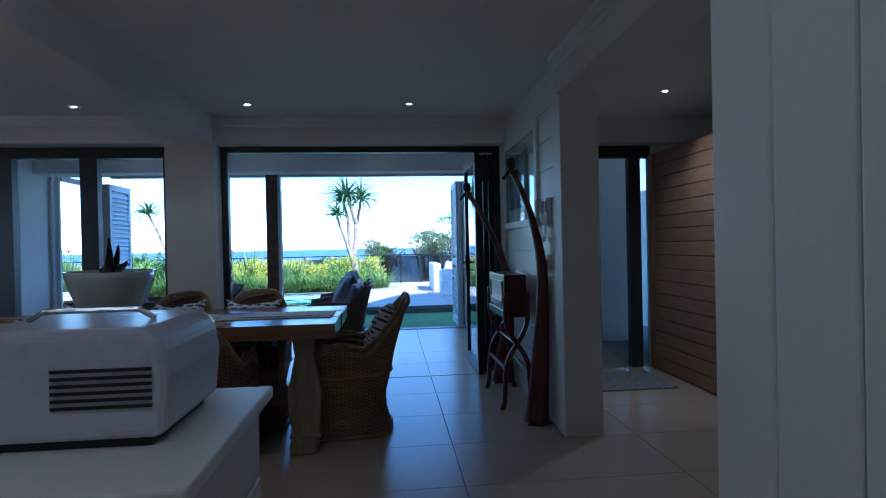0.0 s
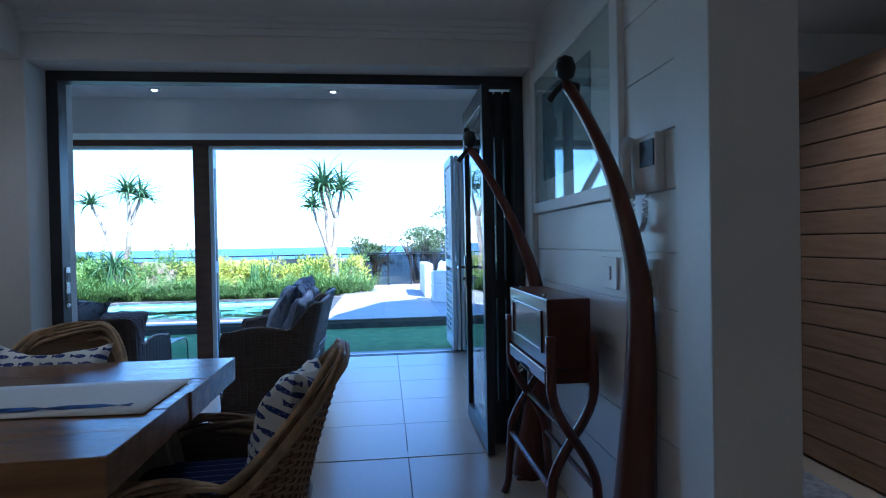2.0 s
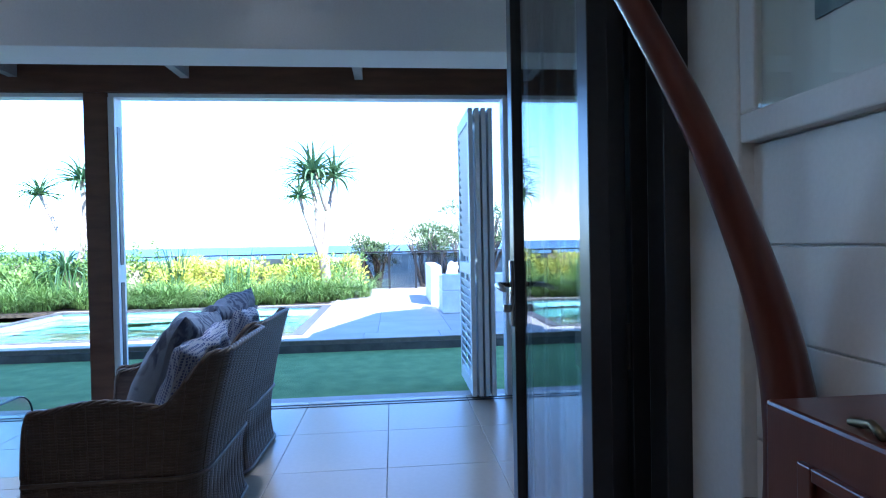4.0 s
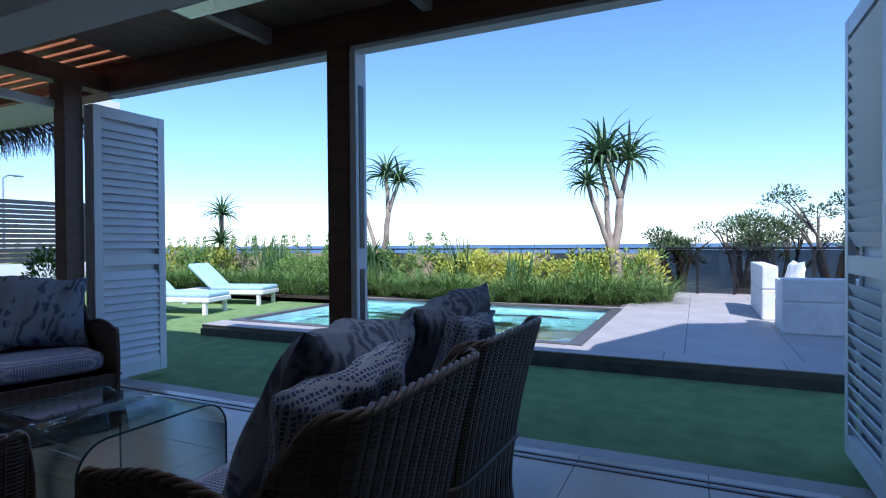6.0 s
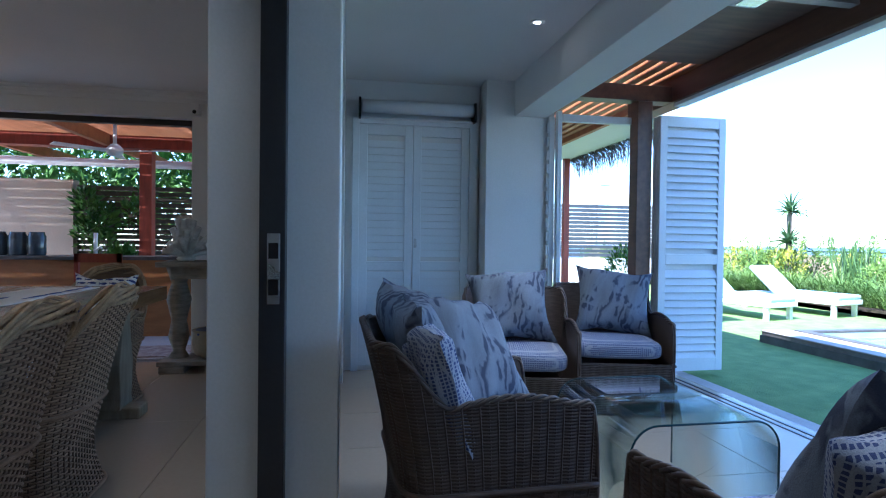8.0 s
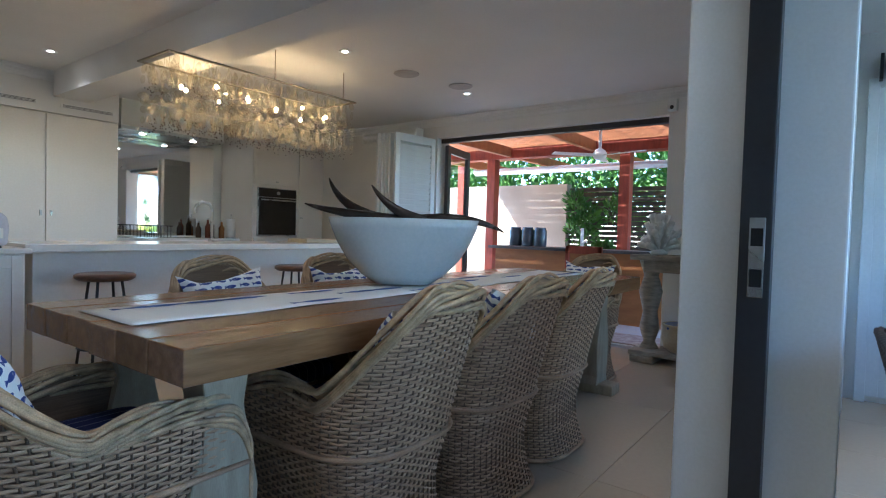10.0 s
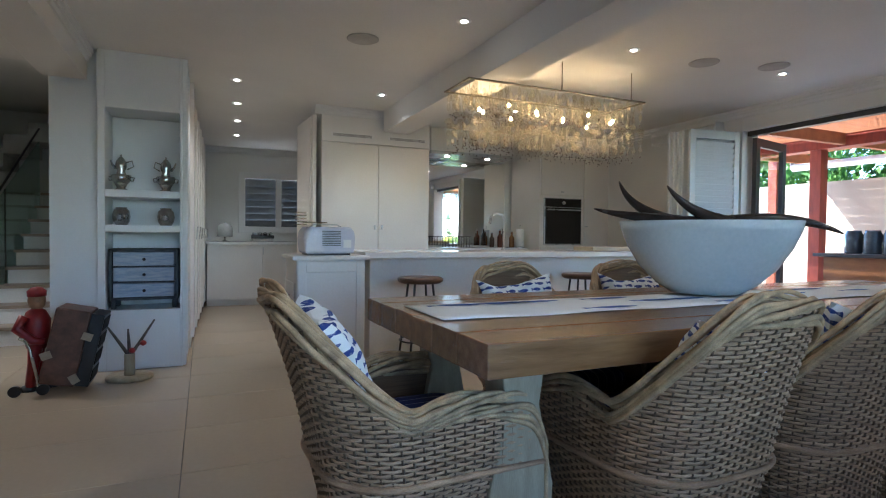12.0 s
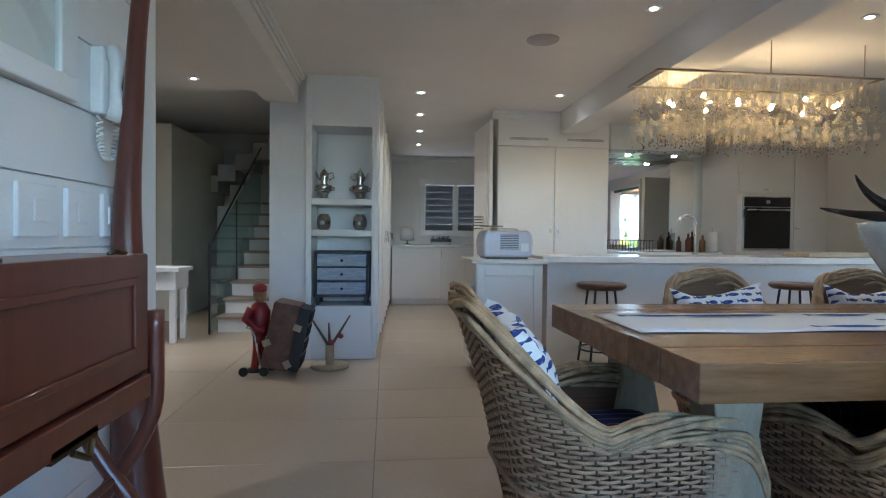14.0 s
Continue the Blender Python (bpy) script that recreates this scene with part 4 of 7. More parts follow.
MB().box(-0.14, -3.5, 0, -0.05, -0.2, 0.1).build("plinth", CAB, cb)
MB().box(-0.17, -3.5, 2.302, -0.05, -0.2, CZ - 0.003).build("top_panel", CAB, cb)
# objects in the niches
PEW = material("pewter", (0.50, 0.48, 0.44), 0.22, metal=1.0, var=0.15, scale=20)


def teapot(x, z, flip):
    t = thing("silver_pot", "small antique silver coffee pot on a shelf", "pot", "silver pots on the niche shelf", pose(x, 0.34, z, 0, 0, 180 if flip else 0))
    MB().lathe([(0.03, 0), (0.034, 0.01), (0.028, 0.03), (0.042, 0.07), (0.036, 0.11), (0.03, 0.115), (0.018, 0.135), (0.004, 0.145), (0.007, 0.155), (0.0, 0.165)], 18).build("body", PEW, t, smooth=True)
    MB().tube([(-0.035, 0, 0.10), (-0.075, 0, 0.115), (-0.085, 0, 0.07), (-0.042, 0, 0.045)], 0.005, 6).build("handle", PEW, t, smooth=True)
    MB().tube([(0.036, 0, 0.05), (0.06, 0, 0.08), (0.072, 0, 0.115)], [0.011, 0.008, 0.005], 8).build("spout", PEW, t, smooth=True)


def stand_bowl(x, z):
    t = thing("silver_bowl", "silver bowl on a footed stand with handles", "bowl", "silver bowls on the niche shelf", pose(x, 0.34, z))
    MB().lathe([(0.05, 0.06), (0.066, 0.08), (0.07, 0.12), (0.066, 0.125), (0.0, 0.12)], 20).build("bowl", PEW, t, smooth=True)
    MB().lathe([(0.055, 0), (0.055, 0.008), (0.03, 0.02), (0.045, 0.055), (0.05, 0.06)], 18).build("stand", PEW, t, smooth=True)
    for s in (-1, 1):
        MB().tube([(s * 0.066, 0, 0.11), (s * 0.09, 0, 0.105), (s * 0.085, 0, 0.08), (s * 0.065, 0, 0.08)], 0.005, 6).build("handle", PEW, t)


for x, fl in ((0.345, False), (0.03, True)):
    stand_bowl(x, 1.386)
    teapot(x, 1.51, fl)
    j = thing("ginger_jar", "dark bronze ribbed jar with bright band", "jar", "bronze jars on the niche shelf", pose(x, 0.34, 1.116))
    MB().lathe([(0.04, 0), (0.058, 0.03), (0.064, 0.07), (0.056, 0.115), (0.04, 0.13), (0.042, 0.14), (0.0, 0.14)], 22).build("body", PEW, j, smooth=True)
    MB().lathe([(0.012, 0), (0.024, 0.006), (0.026, 0.02), (0.0, 0.02)], 14, pose(0, 0.052, 0.06, -90)).build("medallion", STEEL, j, smooth=True)
BLUEW = material("washed_blue_wood", (0.23, 0.30, 0.42), 0.7, color2=(0.42, 0.46, 0.52), scale=12, stretch=(1, 1, 6), bump=0.0008)
FRMD = material("weathered_dark_wood", (0.06, 0.07, 0.08), 0.7, var=0.3, scale=15, bump=0.001)
dr = thing("drawer_chest", "small distressed blue three-drawer chest", "chest of drawers")
MB().box(-0.065, 0.16, 0.53, -0.045, 0.47, 0.93).box(0.395, 0.16, 0.53, 0.415, 0.47, 0.93).box(-0.045, 0.16, 0.91, 0.395, 0.47, 0.93).box(-0.045, 0.16, 0.53, 0.395, 0.47, 0.55).box(-0.045, 0.16, 0.55, 0.395, 0.18, 0.91).box(-0.04, 0.46, 0.665, 0.39, 0.47, 0.675).box(-0.04, 0.46, 0.785, 0.39, 0.47, 0.795).build("body", FRMD, dr, bevel=0.003)
for x in (-0.05, 0.37):
    MB().box(x, 0.42, 0.462, x + 0.03, 0.46, 0.53).build("foot", FRMD, dr, bevel=0.004)
    MB().box(x, 0.18, 0.462, x + 0.03, 0.22, 0.53).build("foot", FRMD, dr, bevel=0.004)
for z in (0.555, 0.68, 0.80):
    MB().box(-0.035, 0.2, z, 0.385, 0.478, z + 0.105).build("drawer", BLUEW, dr, bevel=0.004)
    MB().lathe([(0.006, 0), (0.012, 0.01), (0.0, 0.016)], 10, pose(0.175, 0.478, z + 0.05, -90)).build("knob", BLACK, dr, smooth=True)

nudge(_before, -0.03, 0.04)

# ---- island, side cabinet, ice maker ----
isl = thing("kitchen_island", "long white kitchen island with white stone counter", "island")
MB().box(-5.1, 0.72, 0.0, -1.5, 1.12, 0.875).build("body", CAB, isl, bevel=0.004)
STONE = material("white_stone", (0.74, 0.73, 0.71), 0.18, var=0.03, scale=6, fine=0.03)
MB().box(-5.2, 0.62, 0.875, -1.42, 1.27, 0.925).build("counter", STONE, isl, bevel=0.004)
tap = thing("tap", "tall gooseneck brass-toned kitchen tap", "tap")
MB().tube([(-2.98, 0.7, 0.926), (-2.98, 0.7, 1.22), (-2.95, 0.7, 1.27), (-2.88, 0.7, 1.28), (-2.83, 0.7, 1.25), (-2.82, 0.7, 1.18)], 0.014, 10).build("spout", STEEL, tap, smooth=True)
MB().lathe([(0.03, 0), (0.03, 0.02), (0.018, 0.03)], 14, pose(-2.98, 0.7, 0.926)).build("base", STEEL, tap, smooth=True)
tray = thing("tray", "low pale wooden board on the counter", "board")
MB().box(-4.5, 0.85, 0.927, -3.7, 1.15, 0.965).build("board", material("pale_wood", (0.5, 0.42, 0.3), 0.5, color2=(0.4, 0.33, 0.23), scale=5, stretch=(1, 6, 6)), tray, bevel=0.006)
_before = set(scene.objects)
sc = thing("side_cabinet", "white painted wheeled side cabinet with panelled sides", "cabinet")
MB().box(-1.37, 0.72, 0.08, -0.86, 1.25, 0.87).build("body", CAB, sc, bevel=0.006)
MB().box(-1.40, 0.68, 0.87, -0.83, 1.28, 0.90).build("top", CAB, sc, bevel=0.006)
for x0, x1 in ((-1.36, -1.30), (-0.93, -0.87)):
    MB().box(x0, 1.25, 0.1, x1, 1.262, 0.86).build("stile", CAB, sc, bevel=0.003)
for z0, z1 in ((0.78, 0.86), (0.1, 0.2)):
    MB().box(-1.30, 1.25, z0, -0.93, 1.262, z1).build("rail", CAB, sc, bevel=0.003)
for x in (-1.33, -0.92):
    for y in (0.78, 1.2):
        MB().lathe([(0.0, -0.014), (0.035, -0.014), (0.038, 0), (0.035, 0.014), (0.0, 0.014)], 14, pose(x, y, 0.039, 0, 90)).box(x - 0.02, y - 0.02, 0.06, x + 0.02, y + 0.02, 0.085).build("castor", BLACK, sc)
for z in (0.6, 0.3):
    MB().box(-0.852, 0.78, z - 0.2, -0.846, 1.2, z + 0.1).build("drawer", CAB, sc, bevel=0.002)
    MB().tube([(-0.846, 0.94, z), (-0.815, 0.94, z), (-0.815, 1.04, z), (-0.846, 1.04, z)], 0.006, 6).build("handle", STEEL, sc)
im = thing("ice_maker", "pale lilac-grey countertop ice maker with vents", "ice maker")
ICE = material("pale_plastic", (0.62, 0.62, 0.70), 0.25, var=0.02, spec=0.5)
poly = [(-0.185, 0.0), (0.185, 0.0), (0.195, 0.11), (0.185, 0.175), (0.155, 0.20), (-0.155, 0.20), (-0.185, 0.175), (-0.195, 0.11)]
MB().prism(poly, 0.86, 1.18, Matrix(((1, 0, 0, -1.12), (0, 0, 1, 0), (0, 1, 0, 0.915), (0, 0, 0, 1)))).build("body", ICE, im, bevel=0.02, seg=3)
for i in range(9):
    z = 0.975 + i * 0.013
    MB().box(-1.20, 1.179, z, -1.06, 1.1835, z + 0.006).build("vent", BLACK, im)
    if i < 6:
        MB().box(-1.12, 0.8565, z, -0.95, 0.861, z + 0.006).build("vent", BLACK, im)
MB().box(-1.28, 1.179, 0.96, -1.22, 1.183, 1.02).build("label", WHITE, im)
MB().tube([(-1.0, 1.0, 1.117), (-1.03, 1.0, 1.135), (-1.21, 1.0, 1.135), (-1.24, 1.0, 1.117)], 0.006, 6).build("handle", STEEL, im)
MB().box(-1.28, 0.88, 0.90, -0.96, 1.15, 0.916).build("foot", BLACK, im)
MB().tube([(-1.31, 0.9, 0.93), (-1.42, 0.75, 0.8), (-1.43, 0.74, 0.4), (-1.44, 0.74, 0.01)], 0.006, 6).build("cable", BLACK, im)

nudge(_before, -0.03, 0.09)

# ---- bar stools ----
SEATW = material("dark_seat_wood", (0.12, 0.06, 0.035), 0.35, var=0.2, scale=10, stretch=(1, 5, 5))
st = thing("bar_stool", "bar stool with dark round wooden seat and black legs", "stool", "bar stools at the island")
MB().lathe([(0.0, 0.70), (0.15, 0.70), (0.172, 0.715), (0.175, 0.735), (0.16, 0.745), (0.0, 0.738)], 28).build("seat", SEATW, st, smooth=True)
for k in range(4):
    a = math.pi / 4 + k * math.pi / 2
    MB().tube([(0.1 * math.cos(a), 0.1 * math.sin(a), 0.70), (0.19 * math.cos(a), 0.19 * math.sin(a), 0.0)], 0.009, 8).build("leg", BLACK, st)
MB().tube([(0.155 * math.cos(k * math.pi / 12), 0.155 * math.sin(k * math.pi / 12), 0.27) for k in range(25)], 0.006, 6, cap=False).build("footring", BLACK, st, smooth=True)
st.matrix_basis = pose(-1.78, 1.52, 0)
for x in (-2.55, -3.30, -4.05):
    copy_thing(st, pose(x, 1.5, 0, 0, 0, 20 * x))

# ---- tall units, splashback, oven ----
_before = set(scene.objects)
fc = thing("fridge_cabinet", "tall white double-door cabinet with vents above", "cabinet")
MB().box(-2.62, -1.25, 0.0, -1.38, -0.52, 2.06).build("body", CAB, fc)
for x0, x1 in ((-2.618, -2.013), (-2.007, -1.382)):
    MB().box(x0, -0.52, 0.1, x1, -0.5, 2.05).build("door", CAB, fc, bevel=0.004)
for x in (-2.05, -1.97):
    MB().box(x - 0.008, -0.5, 1.12, x + 0.008, -0.48, 1.17).build("handle", STEEL, fc, bevel=0.002)
bk = MB().box(-2.62, -1.25, 2.062, -1.38, -0.5, CZ - 0.002)
structure(bk.build("bulkhead", WALLP), "cream plastered bulkhead above the tall cabinet", "wall")
for x0, x1 in ((-2.58, -2.12), (-1.95, -1.48)):
    v = thing("air_vent", "slim slotted air vent in the bulkhead", "vent", "vents above the cabinet")
    MB().box(x0, -0.499, 2.12, x1, -0.494, 2.16).build("frame", WHITE, v, bevel=0.001)
    for k in range(3):
        MB().box(x0 + 0.02, -0.4935, 2.127 + k * 0.010, x1 - 0.02, -0.492, 2.131 + k * 0.010).build("slot", BLACK, v)
nudge(_before, -0.05, 0)
structure(MB().box(-5.5, -1.75, 0, -2.67, -1.55, CZ).build("wall_kitchen", WALLP), "pale kitchen back wall", "wall")
bc = thing("back_counter", "white base units with stone counter along the kitchen wall", "counter")
MB().box(-4.30, -1.55, 0, -2.63, -0.95, 0.87).build("body", CAB, bc)
MB().box(-4.30, -1.55, 0.871, -2.63, -0.92, 0.91).build("counter", STONE, bc, bevel=0.003)
MIR = bpy.data.materials.new("mirror_silver")
MIR.use_nodes = True
MIR.node_tree.nodes["Principled BSDF"].inputs["Base Color"].default_value = (0.82, 0.82, 0.80, 1)
MIR.node_tree.nodes["Principled BSDF"].inputs["Metallic"].default_value = 1.0
MIR.node_tree.nodes["Principled BSDF"].inputs["Roughness"].default_value = 0.03
structure(MB().box(-4.28, -1.55, 0.93, -2.75, -1.54, 2.1).build("splashback", MIR), "mirrored splashback behind the hob", "mirror")
hd = thing("cooker_hood", "slim steel cooker hood panel lit from below", "hood")
MB().box(-4.1, -1.5, 2.1, -2.9, -1.0, 2.14).build("body", STEEL, hd, bevel=0.003)
for x in (-3.8, -3.2):
    MB().box(x - 0.025, -1.2, 2.094, x + 0.025, -1.16, 2.0995).build("light", LED, hd)
MB().box(-4.1, -1.5, 2.141, -2.9, -1.0, CZ - 0.002).build("duct_cover", WALLP, hd)
_before = set(scene.objects)
ov = thing("oven_unit", "tall white unit with built-in black oven", "oven")
MB().box(-5.48, -1.55, 0.0, -4.30, -0.82, 2.14).build("body", CAB, ov)
for x0, x1, z0, z1 in ((-5.00, -4.31, 1.62, 2.13), (-5.00, -4.31, 0.1, 0.93), (-5.47, -5.01, 0.1, 2.13)):
    MB().box(x0, -0.82, z0, x1, -0.80, z1).build("door", CAB, ov, bevel=0.004)
MB().box(-4.97, -0.83, 0.955, -4.36, -0.80, 1.585).build("oven_frame", STEEL, ov, bevel=0.003)
OVG = material("oven_glass", (0.015, 0.014, 0.014), 0.08, var=0.05)
MB().box(-4.955, -0.80, 0.97, -4.375, -0.79, 1.455).build("oven_door", OVG, ov, bevel=0.004)
MB().box(-4.955, -0.80, 1.465, -4.375, -0.793, 1.575).build("control_panel", OVG, ov, bevel=0.002)
MB().lathe([(0.0, 0.0), (0.022, 0.0), (0.02, 0.02), (0.0, 0.02)], 16, pose(-4.665, -0.793, 1.52, -90)).build("dial", STEEL, ov, smooth=True)
MB().tube([(-4.92, -0.79, 1.425), (-4.92, -0.75, 1.425), (-4.41, -0.75, 1.425), (-4.41, -0.79, 1.425)], 0.009, 8).build("handle", STEEL, ov, smooth=True)
for x, z in ((-4.65, 1.66), (-5.05, 1.2)):
    MB().box(x - 0.02, -0.80, z, x + 0.02, -0.785, z + 0.015).build("handle", STEEL, ov)
structure(MB().box(-5.5, -1.55, 2.142, -4.30, -0.80, CZ - 0.002).build("bulkhead", WALLP), "plain plastered bulkhead above the oven unit", "wall")
nudge(_before, -0.07, 0.06)
# bottles and jars
rnd = random.Random(8)
for i, (x, y, h, r, col) in enumerate(((-4.02, -1.2, 0.24, 0.035, (0.16, 0.05, 0.03)), (-4.10, -1.25, 0.27, 0.033, (0.05, 0.03, 0.02)), (-4.18, -1.15, 0.22, 0.036, (0.2, 0.09, 0.03)), (-3.95, -1.3, 0.2, 0.034, (0.1, 0.06, 0.04)))):
    b = thing("bottle", "dark glass bottle on the kitchen counter", "bottle", "bottles on the counter", pose(x, y, 0.911))
    MB().lathe([(r, 0), (r, h * 0.6), (r * 0.4, h * 0.75), (r * 0.36, h), (0, h)], 16).build("body", material("bottle_glass", col, 0.1, var=0.1), b, smooth=True)
    MB().lathe([(r * 0.42, h * 0.95), (r * 0.42, h * 1.04), (0, h * 1.04)], 10).build("cap", STEEL, b)
pt = thing("paper_towel", "white paper towel roll on a stand", "paper towel", m=pose(-4.25, -1.05, 0.911))
MB().lathe([(0.0, 0.01), (0.055, 0.01), (0.055, 0.25), (0.0, 0.25)], 20).build("roll", WHITE, pt, smooth=True)
MB().lathe([(0.065, 0), (0.065, 0.01), (0.0, 0.01)], 18).build("base", STEEL, pt)
MB().lathe([(0.006, 0.25), (0.006, 0.31), (0, 0.31)], 8).build("spindle", STEEL, pt)
dk2 = thing("dish_rack", "dark wire dish rack by the sink", "dish rack")
for k in range(8):
    MB().tube([(-3.45 + k * 0.04, -1.0, 0.911), (-3.45 + k * 0.04, -1.0, 1.05), (-3.45 + k * 0.04, -1.22, 1.05), (-3.45 + k * 0.04, -1.22, 0.911)], 0.004, 5).build("wire", BLACK, dk2)
MB().tube([(-3.47, -1.0, 1.05), (-3.15, -1.0, 1.05), (-3.15, -1.22, 1.05), (-3.47, -1.22, 1.05), (-3.47, -1.0, 1.05)], 0.006, 5).build("rim", BLACK, dk2)

# ---- scullery ----
_before = set(scene.objects)
sk = thing("scullery_counter", "white base cupboards with pale counter under the window", "counter")
MB().box(-1.75, -4.29, 0.08, -0.30, -3.55, 0.90).box(-1.75, -4.29, 0, -0.30, -3.60, 0.08).build("body", CAB, sk)
for x0, x1 in ((-1.748, -1.062), (-1.058, -0.302)):
    MB().box(x0, -3.55, 0.1, x1, -3.53, 0.89).build("door", CAB, sk, bevel=0.003)
MB().box(-1.078, -3.53, 0.75, -1.068, -3.51, 0.86).build("handle", STEEL, sk)
MB().box(-1.75, -4.29, 0.901, -0.28, -3.50, 0.94).build("counter", STONE, sk, bevel=0.003)
cl = thing("cloche", "glass cake cloche on a stand", "cloche", m=pose(-0.55, -3.8, 0.941))
MB().lathe([(0.05, 0), (0.05, 0.01), (0.012, 0.02), (0.012, 0.06), (0.12, 0.07), (0.12, 0.075)], 22).build("stand", STEEL, cl, smooth=True)
MB().lathe([(0.11, 0.078), (0.11, 0.2), (0.08, 0.26), (0.015, 0.275), (0.015, 0.29), (0.0, 0.295)], 22).build("dome", material("frosted_glass", (0.55, 0.57, 0.56), 0.15), cl, smooth=True)
sr = thing("serving_warmer", "dark four-pot warmer on metal legs", "warmer")
MB().box(-1.25, -3.9, 0.99, -0.93, -3.7, 1.04).build("tray", BLACK, sr, bevel=0.005)
for k in range(4):
    MB().lathe([(0.03, 0.0), (0.034, 0.04), (0.0, 0.045)], 12, pose(-1.21 + k * 0.08, -3.8, 1.04)).build("pot", STEEL, sr, smooth=True)
for x in (-1.24, -0.94):
    for y in (-3.72, -3.88):
        MB().tube([(x, y, 0.941), (x, y, 1.0)], 0.006, 6).build("leg", STEEL, sr)
wn = thing("louvre_window", "white framed window with dark glass louvres half open", "window")
fr = MB()
for x0, x1, z0, z1 in ((-1.92, -0.77, 1.95, 2.05), (-1.92, -0.77, 1.08, 1.18), (-0.87, -0.77, 1.18, 1.95), (-1.92, -1.84, 1.18, 1.95), (-1.43, -1.34, 1.18, 1.95)):
    fr.box(x0, -4.36, z0, x1, -4.27, z1)
fr.build("frame", WHITE, wn, bevel=0.003)
lm = MB().box(-0.245, -0.004, -0.055, 0.245, 0.004, 0.055, pose(0, 0, 0, -18)).mesh("louvre", material("louvre_dark", (0.16, 0.17, 0.18), 0.2, var=0.1))
for cx in (-1.11, -1.635):
    for k in range(8):
        o = new("louvre", lm)
        o.parent = wn
        o.matrix_basis = pose(cx, -4.32, 1.23 + k * 0.108)
nudge(_before, -0.02, 0.36)
ld = thing("scullery_door", "white panelled door standing ajar beside the tall cabinet", "door", m=pose(-1.36, -0.52, 0, 0, 0, -86))
MB().box(0.0, -0.02, 0.02, 0.72, 0.02, 2.33).build("slab", CAB, ld, bevel=0.003)
MB().box(0.08, 0.02, 0.2, 0.64, 0.028, 1.0).box(0.08, 0.02, 1.15, 0.64, 0.028, 2.2).build("panel", CAB, ld, bevel=0.006)
_before = set(scene.objects)
bs2 = thing("wire_basket", "small yellow-brown wire basket on the wall", "basket")
for k in range(5):
    MB().tube([(-1.24, -0.44, 1.16 + k * 0.03), (-1.24, -0.30, 1.16 + k * 0.03), (-1.14, -0.30, 1.16 + k * 0.03), (-1.14, -0.44, 1.16 + k * 0.03), (-1.24, -0.44, 1.16 + k * 0.03)], 0.003, 5).build("wire", BRASS, bs2)
MB().box(-1.24, -0.44, 1.155, -1.14, -0.30, 1.16).build("base", BRASS, bs2)
MB().box(-1.46, -0.50, 1.18, -1.235, -0.34, 1.19).build("hook", BRASS, bs2)

# ---- chandelier ----
ch = thing("chandelier", "long rectangular chandelier of shell discs and amber glass", "chandelier")
CX0, CX1, CY0, CY1, CT = -3.68, -2.02, 1.38, 1.82, 2.20
BRON = material("bronze_frame", (0.30, 0.26, 0.21), 0.4, metal=0.8, var=0.1)
fr = MB()
fr.box(CX0, CY0, CT - 0.012, CX1, CY0 + 0.02, CT).box(CX0, CY1 - 0.02, CT - 0.012, CX1, CY1, CT).box(CX0, CY0 + 0.02, CT - 0.012, CX0 + 0.02, CY1 - 0.02, CT).box(CX1 - 0.02, CY0 + 0.02, CT - 0.012, CX1, CY1 - 0.02, CT)
fr.build("frame", BRON, ch, bevel=0.002)
for x in (-3.55, -2.85, -2.15):
    MB().tube([(x, 1.79, CT), (x, 1.79, CZ)], 0.004, 6).build("rod", BRON, ch)
SHELL = bpy.data.materials.new("capiz_shell")
SHELL.use_nodes = True
_N, _L = SHELL.node_tree.nodes, SHELL.node_tree.links
_s = _N["Principled BSDF"]
_s.inputs["Base Color"].default_value = (0.66, 0.60, 0.48, 1)
_s.inputs["Roughness"].default_value = 0.3
_t, _m = _N.new("ShaderNodeBsdfTransparent"), _N.new("ShaderNodeMixShader")
_t.inputs["Color"].default_value = (0.95, 0.92, 0.85, 1)
_m.inputs[0].default_value = 0.2
_L.new(_t.outputs[0], _m.inputs[1])
_L.new(_s.outputs[0], _m.inputs[2])
_L.new(_m.outputs[0], _N["Material Output"].inputs["Surface"])
AMBER = material("dark_bead", (0.07, 0.035, 0.02), 0.2, var=0.2)
rnd = random.Random(11)
shells, beads = MB(), MB()


def disc(x, y, z, rx, rz, tilt):
    """One thin wavy shell disc hanging at (x, y, z)."""
    m = pose(x, y, z, 90 + tilt, rnd.uniform(-12, 12), rnd.uniform(0, 180))
    ph = rnd.uniform(0, 6)
    ring = [m @ Vector((rx * (1 + 0.08 * math.sin(3 * k + ph)) * math.cos(2 * math.pi * k / 10), rz * math.sin(2 * math.pi * k / 10), 0.12 * rx * math.cos(4 * math.pi * k / 10 + ph))) for k in range(10)]
    shells.add(ring + [m @ Vector((0, 0, 0.003))], [(k, (k + 1) % 10, 10) for k in range(10)])


def bead(x, y, z, r):
    beads.add([(x + r, y, z), (x - r, y, z), (x, y + r, z), (x, y - r, z), (x, y, z + r), (x, y, z - r)], [(0, 2, 4), (2, 1, 4), (1, 3, 4), (3, 0, 4), (2, 0, 5), (1, 2, 5), (3, 1, 5), (0, 3, 5)])


